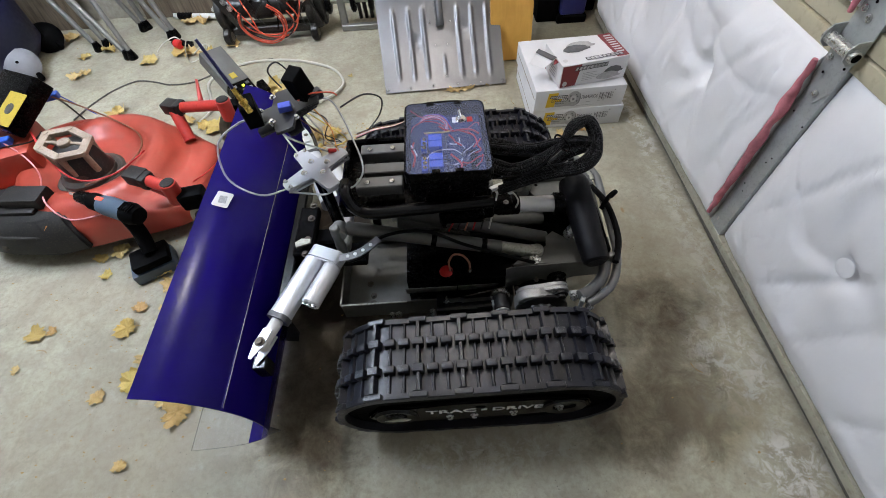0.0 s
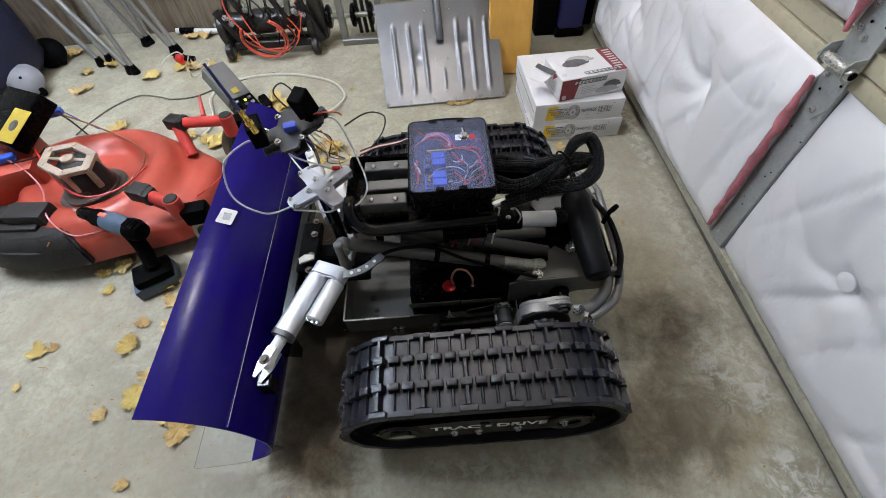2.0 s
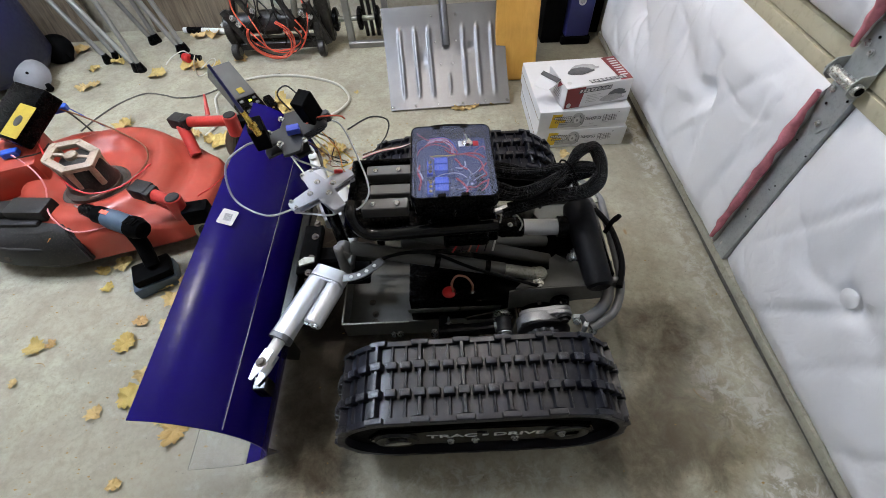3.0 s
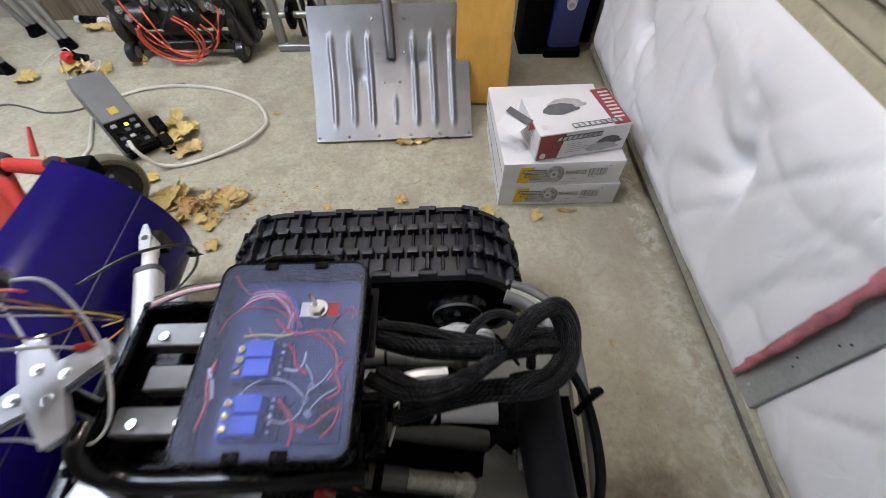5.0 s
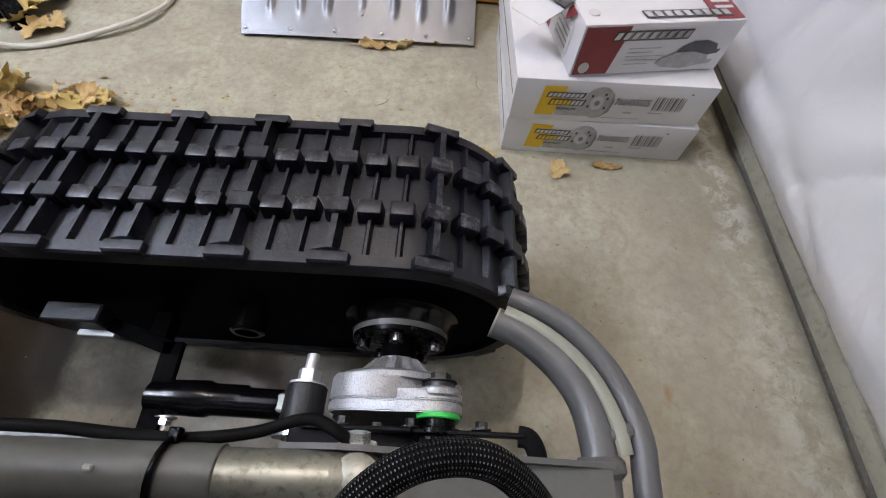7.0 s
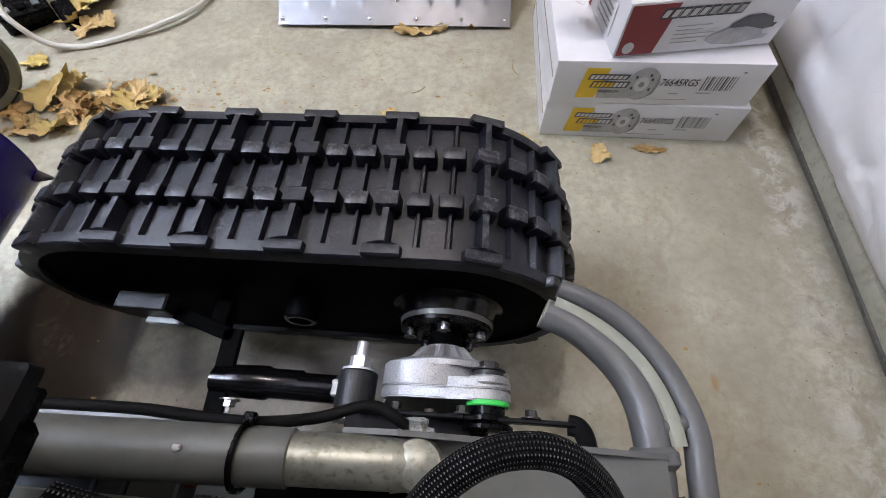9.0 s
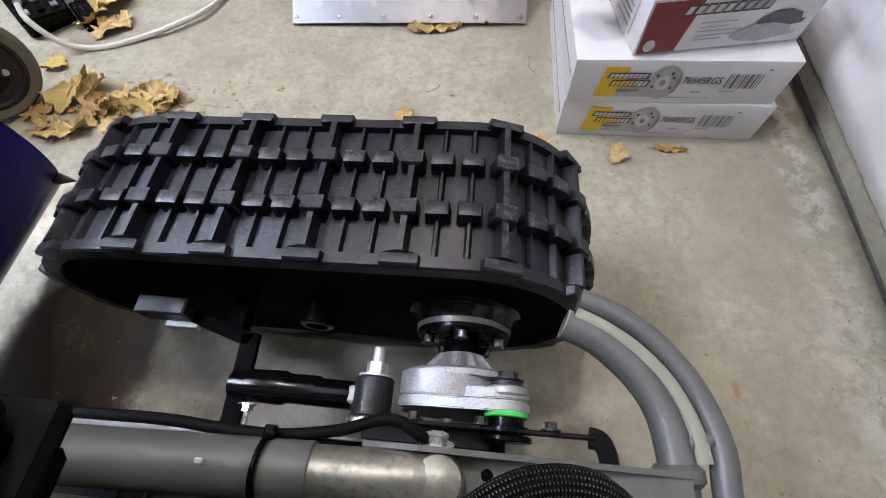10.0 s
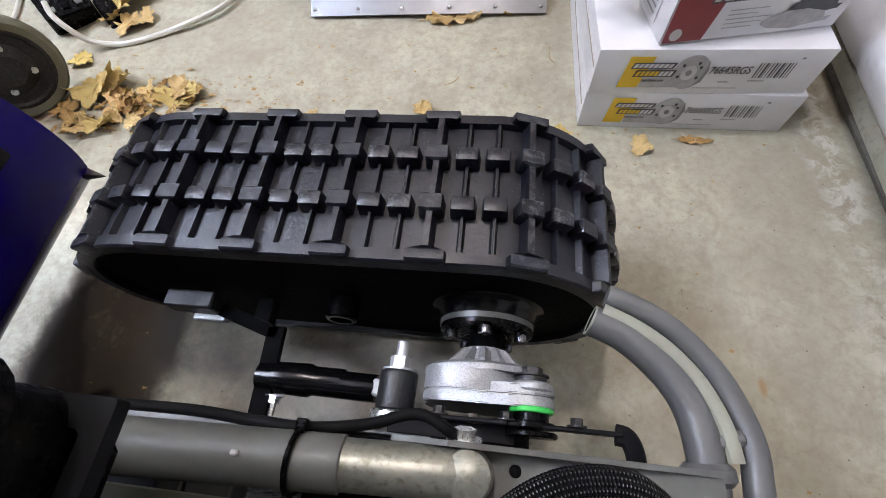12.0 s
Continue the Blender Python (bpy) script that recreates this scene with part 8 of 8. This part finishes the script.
# ---- salvaged motor frame with red leads ----
MF = thing("motor_assembly", "black salvaged motor frame with coiled red leads", "motor", at=(-0.92, 1.70, 0))
bm = bm_new()
cyl(bm, (-1.12, 1.70, 0.15), (-0.72, 1.72, 0.15), 0.050, seg=28, bev=0.006)
cyl(bm, (-1.00, 1.70, 0.15), (-0.90, 1.71, 0.15), 0.058, seg=28, bev=0.004)
part("motor_body", bm, "oldblack", MF, "oily black motor body")
for x in (-1.145, -0.70):
    bm = bm_new()
    cyl(bm, (x - 0.02, 1.70, 0.13), (x + 0.02, 1.70, 0.13), 0.085, seg=28, bev=0.008)
    cyl(bm, (x - 0.015, 1.63, 0.042), (x + 0.02, 1.63, 0.042), 0.042, seg=22, bev=0.006)
    box(bm, (x, 1.66, 0.085), (0.036, 0.07, 0.10), bev=0.01)
    part("end_bracket", bm, "oldblack", MF, "cast end bracket")
    for xx in (x - 0.018, x + 0.0205):
        bm = bm_new()
        cyl(bm, (xx, 1.629, 0.042), (xx + 0.0015, 1.629, 0.042), 0.022, seg=18)
        part("bore", bm, "bare", MF)
bm = bm_new()
bm.free()
for k in range(4):
    bm = bm_new()
    bolt(bm, (-1.17, 1.66 + 0.02 * k, 0.165), (-1, 0, 0), 0.009, 0.012)
    part("clamp_bolt", bm, "zinc", MF)
for x in (-0.75, -0.72):
    bm = bm_new()
    bolt(bm, (x, 1.64, 0.20), (0, -0.3, 1), 0.010, 0.012)
    part("clamp_bolt", bm, "zinc", MF)
bm = bm_new()
box(bm, (-0.92, 1.655, 0.055), (0.40, 0.02, 0.035), bev=0.003)
box(bm, (-0.92, 1.76, 0.03), (0.44, 0.04, 0.04), bev=0.003)
box(bm, (-0.665, 1.70, 0.20), (0.07, 0.07, 0.30), bev=0.01)
box(bm, (-1.10, 1.72, 0.27), (0.03, 0.05, 0.30), Matrix.Rotation(radians(16), 3, "Y"), bev=0.006)
part("frame_bar", bm, "oldblack", MF)
bm = bm_new()
cyl(bm, (-0.98, 1.66, 0.20), (-1.04, 1.66, 0.31), 0.012, seg=12)
part("rod", bm, "bare", MF, "bare steel rod")
bm = bm_new()
cyl(bm, (-0.80, 1.66, 0.19), (-0.78, 1.67, 0.33), 0.016, seg=12)
part("rod", bm, "bare", MF, "bare steel rod")
rng = random.Random(12)
for i in range(5):
    c = V(-0.91 + rng.uniform(-0.02, 0.02), 1.61 - 0.012 * i, 0.125 + rng.uniform(-0.01, 0.01))
    rx, rz = 0.125 + rng.uniform(-0.025, 0.02), 0.10 + rng.uniform(-0.015, 0.012)
    wire("lead", [c + V(rx * math.cos(t), -0.03 * math.sin(t) - 0.012, rz * math.sin(t)) for t in [radians(-210 + 30 * k) for k in range(9 + i % 2)]], 0.0034, "w_coral" if i != 2 else "w_black", MF, "", 8, 5)
wire("lead", [(-1.06, 1.64, 0.36), (-1.08, 1.62, 0.25), (-1.02, 1.60, 0.14), (-0.93, 1.58, 0.06), (-0.82, 1.60, 0.05), (-0.76, 1.61, 0.12), (-0.79, 1.60, 0.20)], 0.0036, "w_coral", MF, "", 8)
for i in range(6):
    wire("lead", [(-1.02 + 0.05 * i, 1.66, 0.20), (-1.0 + 0.05 * i + rng.uniform(-0.03, 0.03), 1.62, 0.26), (-0.95 + 0.03 * i, 1.64, 0.36)], 0.004, "w_black", MF, "", 6)

for (xa, za), (xb, zb), w in (((-1.14, 0.24), (-1.05, 0.05), 0.034), ((-0.73, 0.26), (-0.66, 0.06), 0.040), ((-1.05, 0.30), (-0.98, 0.16), 0.024), ((-0.80, 0.08), (-0.70, 0.22), 0.026), ((-0.86, 0.30), (-0.80, 0.17), 0.020)):
    a, b = V(xa, 1.645, za), V(xb, 1.63, zb)
    bm = bm_new()
    box(bm, (a + b) / 2, ((b - a).length, 0.022, w), Matrix.Rotation(math.atan2(za - zb, xb - xa), 3, "Y"), bev=0.005, seg=2)
    part("strut", bm, "oldblack", MF, "greasy black strut")
for x, z in ((-1.10, 0.21), (-1.08, 0.18), (-0.76, 0.22), (-0.72, 0.20), (-0.99, 0.24)):
    bm = bm_new()
    bolt(bm, (x, 1.625, z), (0, -1, 0.3), 0.009, 0.010)
    part("bolt", bm, "zinc", MF)
for i in range(7):
    x = -1.03 + 0.05 * i
    wire("lead", [(x, 1.62, 0.08 + rng.uniform(-0.02, 0.03)), (x + rng.uniform(-0.04, 0.04), 1.60, 0.15), (x + rng.uniform(-0.05, 0.05), 1.63, 0.22), (x + rng.uniform(-0.06, 0.06), 1.66, 0.30)], 0.0035, ["w_black", "w_coral", "w_black", "cable_b", "w_black", "w_coral", "w_black"][i], MF, "", 6)

WF = thing("wheel_frame", "light metal frame with small black wheels on an axle", "frame", at=(-0.5, 1.75, 0))
bm = bm_new()
box(bm, (-0.555, 1.72, 0.22), (0.035, 0.03, 0.44), bev=0.003)
box(bm, (-0.45, 1.70, 0.015), (0.24, 0.03, 0.03), bev=0.003)
box(bm, (-0.36, 1.74, 0.22), (0.03, 0.03, 0.44), bev=0.003)
part("frame_bar", bm, "legalu", WF, "pale aluminium bars", 20)
for x in (-0.615, -0.49, -0.40):
    bm = bm_new()
    lathe(bm, [(0, -0.012), (0.045, -0.012), (0.055, -0.006), (0.055, 0.006), (0.045, 0.012), (0, 0.012)], 26, (x, 1.72, 0.14), along((1, 0, 0)))
    part("wheel", bm, "blackp", WF, "small black wheel")
bm = bm_new()
cyl(bm, (-0.66, 1.72, 0.14), (-0.34, 1.72, 0.14), 0.013, seg=12)
part("axle", bm, "bare", WF)
bm = bm_new()
for x in (-0.47, -0.44, -0.41):
    cyl(bm, (x, 1.76, 0.03), (x - 0.02, 1.78, 0.5), 0.010, seg=10)
part("spoke", bm, "oldblack", WF)

# ---- small things on the floor ----
PL = thing("clamp_tool", "red and black spring clamp with a loose lead", "clamp", at=(-1.39, 1.63, 0))
bm = bm_new()
sweep(bm, [(-1.455, 1.655, 0.02), (-1.42, 1.645, 0.03), (-1.39, 1.625, 0.028), (-1.345, 1.625, 0.02)], 0.017, 10, flat=0.7)
part("jaw", bm, "blackp", PL, "black jaws")
bm = bm_new()
cyl(bm, (-1.43, 1.625, 0.03), (-1.395, 1.605, 0.03), 0.022, seg=16, bev=0.006)
part("grip", bm, "w_red", PL, "red grip")
wire("lead", [(-1.40, 1.63, 0.045), (-1.45, 1.67, 0.04), (-1.51, 1.65, 0.02), (-1.53, 1.60, 0.006)], 0.003, "cable_w", PL)
SK = thing("pipe_offcut", "black and white pipe offcut lying by the wall", "pipe", at=(-1.4, 1.93, 0))
bm = bm_new()
cyl(bm, (-1.52, 1.95, 0.02), (-1.44, 1.94, 0.02), 0.018, seg=16)
part("black_end", bm, "blackp", SK)
bm = bm_new()
cyl(bm, (-1.435, 1.94, 0.018), (-1.27, 1.915, 0.018), 0.015, seg=16)
part("white_pipe", bm, "whitep", SK)
bm = bm_new()
cyl(bm, (-1.545, 1.952, 0.02), (-1.522, 1.95, 0.02), 0.015, seg=16)
part("white_tip", bm, "whitep", SK)
tagged(wire("loose_lead", [(-1.30, 1.50, 0.03), (-1.26, 1.55, 0.05), (-1.22, 1.52, 0.06), (-1.24, 1.47, 0.04), (-1.30, 1.45, 0.02), (-1.27, 1.40, 0.10), (-1.22, 1.36, 0.17)], 0.0025, "cable_w", None, "", 6), "thin pale loose lead by the adapter", "cable")


# ---- fallen leaves ----
def leaf_mesh(seed, kind):
    """A dry leaf: lobed or long, folded and crumpled, with its stalk."""
    rng = random.Random(seed)
    bm = bm_new()
    n = 56
    off = V(rng.uniform(0, 9), rng.uniform(0, 9), rng.uniform(0, 9))
    fold = rng.uniform(0, 3.14)
    cup = rng.uniform(0.25, 0.75)
    rings = []
    for f in (0.3, 0.62, 0.84, 1.0):
        ring = []
        for i in range(n):
            a = 2 * math.pi * i / n
            if kind == "maple":
                lobe = abs(math.cos(2.5 * (a + 0.30 * math.sin(2 * a + seed) + 0.18 * math.sin(3 * a + 2 * seed)))) ** 1.4
                r = 0.70 + 0.22 * lobe + (0.06 * math.cos(17.5 * a) + 0.05 * math.sin(11 * a + seed)) * f
                r *= 0.90 + 0.24 * noise.noise(V(math.cos(a), math.sin(a), seed * 1.7))
                x, y = r * f * math.cos(a), r * f * math.sin(a)
                z = cup * (x * math.cos(fold) + y * math.sin(fold)) ** 2 + 0.42 * f * noise.noise(V(x * 1.8, y * 1.8, 0) + off) + 0.13 * noise.noise(V(x * 6, y * 6, 2) + off)
            else:
                r = 1 + 0.07 * math.sin(14 * a) * f
                x, y = r * f * math.cos(a), 0.28 * r * f * math.sin(a) * (1 - 0.25 * math.cos(a))
                z = 0.14 * x * x + 0.10 * f * math.sin(11 * a) + 1.0 * y * y
            ring.append(bm.verts.new((x, y, z)))
        rings.append(ring)
    c = bm.verts.new((0, 0, 0.0))
    for i in range(n):
        j = (i + 1) % n
        bm.faces.new((rings[0][i], rings[0][j], c))
        for ra, rb in zip(rings, rings[1:]):
            bm.faces.new((rb[i], rb[j], ra[j], ra[i]))
    low = min(v.co.z for v in bm.verts)
    for v in bm.verts:
        v.co.z -= low
    sweep(bm, [(-0.95 if kind == "maple" else -1.3, 0.03, 0.05 - low * 0.5), (-0.4, 0.0, -low + 0.02), (0.3, 0, -low + 0.02)], 0.018, 4, smooth=2)
    return bm


LEAF = {k: [link_mesh("leaf", leaf_mesh(s, k), m, 60) for s in range(6)] for k, m in (("maple", "leaf_y"), ("long", "leaf_b"))}
BROWN = [link_mesh("leaf", leaf_mesh(s + 20, "maple"), "leaf_b", 60) for s in range(6)]
rng = random.Random(31)


def leaf(x, y, size, kind="yellow", z=0.0, turn=None, lean=0.25):
    me = rng.choice({"yellow": LEAF["maple"], "brown": BROWN, "long": LEAF["long"]}[kind])
    ob = new("fallen_leaf", me)
    ob.matrix_basis = Matrix.LocRotScale((x, y, z + 0.001), Euler((rng.uniform(-lean, lean) * (z > 0), rng.uniform(-lean, lean) * (z > 0), rng.uniform(0, 6.28) if turn is None else turn)), (size, size, size * rng.uniform(0.7, 1.1)))
    return tagged(ob, {"yellow": "curled dry yellow maple leaf on the concrete", "brown": "crumpled dry brown leaf on the concrete", "long": "long dry tan leaf lying on the concrete"}[kind], "leaf", "fallen leaves")


for x, y, s, k in (
    (-1.344, 0.0, 0.036, "yellow"), (-1.30, 0.011, 0.020, "brown"), (-1.071, 0.004, 0.040, "yellow"), (-1.073, -0.20, 0.026, "brown"), (-1.215, 0.204, 0.024, "yellow"), (-1.202, 0.297, 0.042, "yellow"),
    (-1.028, 0.205, 0.044, "yellow"), (-0.984, 0.148, 0.034, "brown"), (-1.055, 0.074, 0.026, "brown"), (-0.99, -0.163, 0.046, "yellow"), (-0.975, -0.10, 0.03, "brown"), (-0.837, -0.253, 0.050, "brown"), (-0.87, -0.22, 0.035, "brown"),
    (-1.048, 0.934, 0.062, "yellow"), (-1.00, 0.95, 0.04, "brown"), (-1.539, 1.092, 0.055, "yellow"), (-1.87, 1.42, 0.05, "brown"), (-1.84, 1.44, 0.035, "brown"), (-1.543, 1.509, 0.055, "yellow"), (-1.396, 1.577, 0.055, "yellow"), (-1.34, 1.565, 0.05, "brown"), (-1.258, 1.56, 0.045, "yellow"),
    (-1.907, 1.596, 0.04, "yellow"), (-2.061, 1.798, 0.05, "brown"), (-1.801, 1.649, 0.045, "yellow"), (-1.451, 1.905, 0.06, "brown"), (-1.36, 1.90, 0.045, "brown"), (-1.141, 1.623, 0.045, "brown"), (-1.347, -0.108, 0.016, "brown"), (-0.942, -0.377, 0.02, "brown"), (-1.186, 0.987, 0.045, "brown"), (-1.10, 0.96, 0.04, "yellow"),
    (-0.971, 0.058, 0.028, "brown"), (-1.254, 0.273, 0.028, "yellow"), (-0.95, 0.20, 0.03, "brown"),
    (-0.022, 0.825, 0.026, "brown"), (0.24, 0.76, 0.032, "yellow"), (-0.55, 0.836, 0.05, "yellow"), (-0.588, 0.735, 0.03, "yellow"), (-0.56, 0.66, 0.03, "yellow"), (-0.496, 1.261, 0.014, "yellow"),
    (-0.25, 0.80, 0.016, "brown"), (0.129, 1.122, 0.022, "yellow"),
):
    leaf(x, y, s, k)
leaf(0.012, 1.095, 0.062, "long", 0, 0.1)
leaf(0.389, 0.751, 0.026, "brown")
leaf(0.485, 0.770, 0.030, "long", 0, -0.05)
# the heap by the plough and the bunch by the adapter
for x, y, s, k, z in (
    (-0.745, 0.848, 0.066, "yellow", 0.002), (-0.70, 0.856, 0.048, "yellow", 0.010), (-0.672, 0.806, 0.048, "brown", 0.006), (-0.690, 0.745, 0.036, "yellow", 0.002), (-0.735, 0.738, 0.032, "brown", 0.0), (-0.762, 0.752, 0.034, "brown", 0.003),
    (-0.552, 0.846, 0.038, "brown", 0.004), (-0.518, 0.840, 0.034, "brown", 0.008), (-0.628, 0.850, 0.026, "brown", 0.003), (-0.800, 0.79, 0.034, "brown", 0.0), (-0.835, 0.935, 0.034, "yellow", 0.0),
    (-0.85, 1.197, 0.062, "yellow", 0.004), (-0.80, 1.15, 0.060, "yellow", 0.014), (-0.82, 1.10, 0.055, "yellow", 0.006), (-0.77, 1.06, 0.042, "brown", 0.0), (-0.74, 1.08, 0.034, "brown", 0.0), (-0.79, 1.19, 0.04, "yellow", 0.0),
):
    leaf(x, y, s, k, z)

heap = random.Random(8)
for _ in range(60):
    leaf(heap.gauss(-0.618, 0.036), heap.gauss(0.815, 0.026), heap.uniform(0.010, 0.024), heap.choice(("brown", "long", "long")), heap.uniform(0.0, 0.010), None, 0.7)
for _ in range(16):
    leaf(heap.gauss(-0.72, 0.045), heap.gauss(0.76, 0.025), heap.uniform(0.008, 0.018), heap.choice(("yellow", "brown", "long")), heap.uniform(0.0, 0.006), None, 0.7)

# crumbs, stems and grit that nobody could count
bm = bm_new()
rng = random.Random(77)
spread = [(-0.62, 0.82, 0.13, 0.06, 170), (-0.35, 0.80, 0.10, 0.05, 45), (-1.05, -0.05, 0.30, 0.25, 120), (-1.0, 0.15, 0.10, 0.12, 60), (-0.05, 0.85, 0.45, 0.20, 60), (-0.9, -0.2, 0.15, 0.15, 60), (0.3, 0.5, 0.35, 0.5, 40), (-1.4, 1.5, 0.5, 0.3, 70), (-0.7, 1.2, 0.3, 0.2, 40), (0.2, -0.5, 0.6, 0.2, 40), (-0.42, 0.84, 0.07, 0.05, 70), (0.05, 0.92, 0.30, 0.12, 40), (-1.0, 0.0, 0.35, 0.35, 90)]
for cx1, cy1, sx1, sy1, n in spread:
    for _ in range(n):
        p = V(rng.gauss(cx1, sx1), rng.gauss(cy1, sy1), 0.0012)
        if p.x > 0.72 or p.y > 1.9:
            continue
        s = rng.uniform(0.0012, 0.0046) * (2.0 if n > 150 and rng.random() < 0.3 else 1.0)
        a0 = rng.uniform(0, 6.28)
        ps = [p + V(s * rng.uniform(0.5, 1.6) * math.cos(a0 + k * 1.57), s * rng.uniform(0.3, 0.9) * math.sin(a0 + k * 1.57), rng.uniform(0, 0.6) * s) for k in range(4)]
        bm.faces.new([bm.verts.new(q) for q in ps])
for _ in range(26):
    p = V(rng.uniform(-1.3, 0.6), rng.uniform(-0.4, 1.3), 0.002)
    if -0.75 < p.x < 0.4 and -0.4 < p.y < 0.55:
        continue
    a = rng.uniform(0, 6.28)
    q = [p + V(0.012 * k * math.cos(a + 0.2 * k), 0.012 * k * math.sin(a + 0.2 * k), 0) for k in range(4)]
    sweep(bm, q, 0.0009, 4, smooth=3)
tagged(part("leaf_crumbs", bm, "crumb", None, "", 0), "scattered crumbs of dry leaves and grit", "debris", "", "stuff")
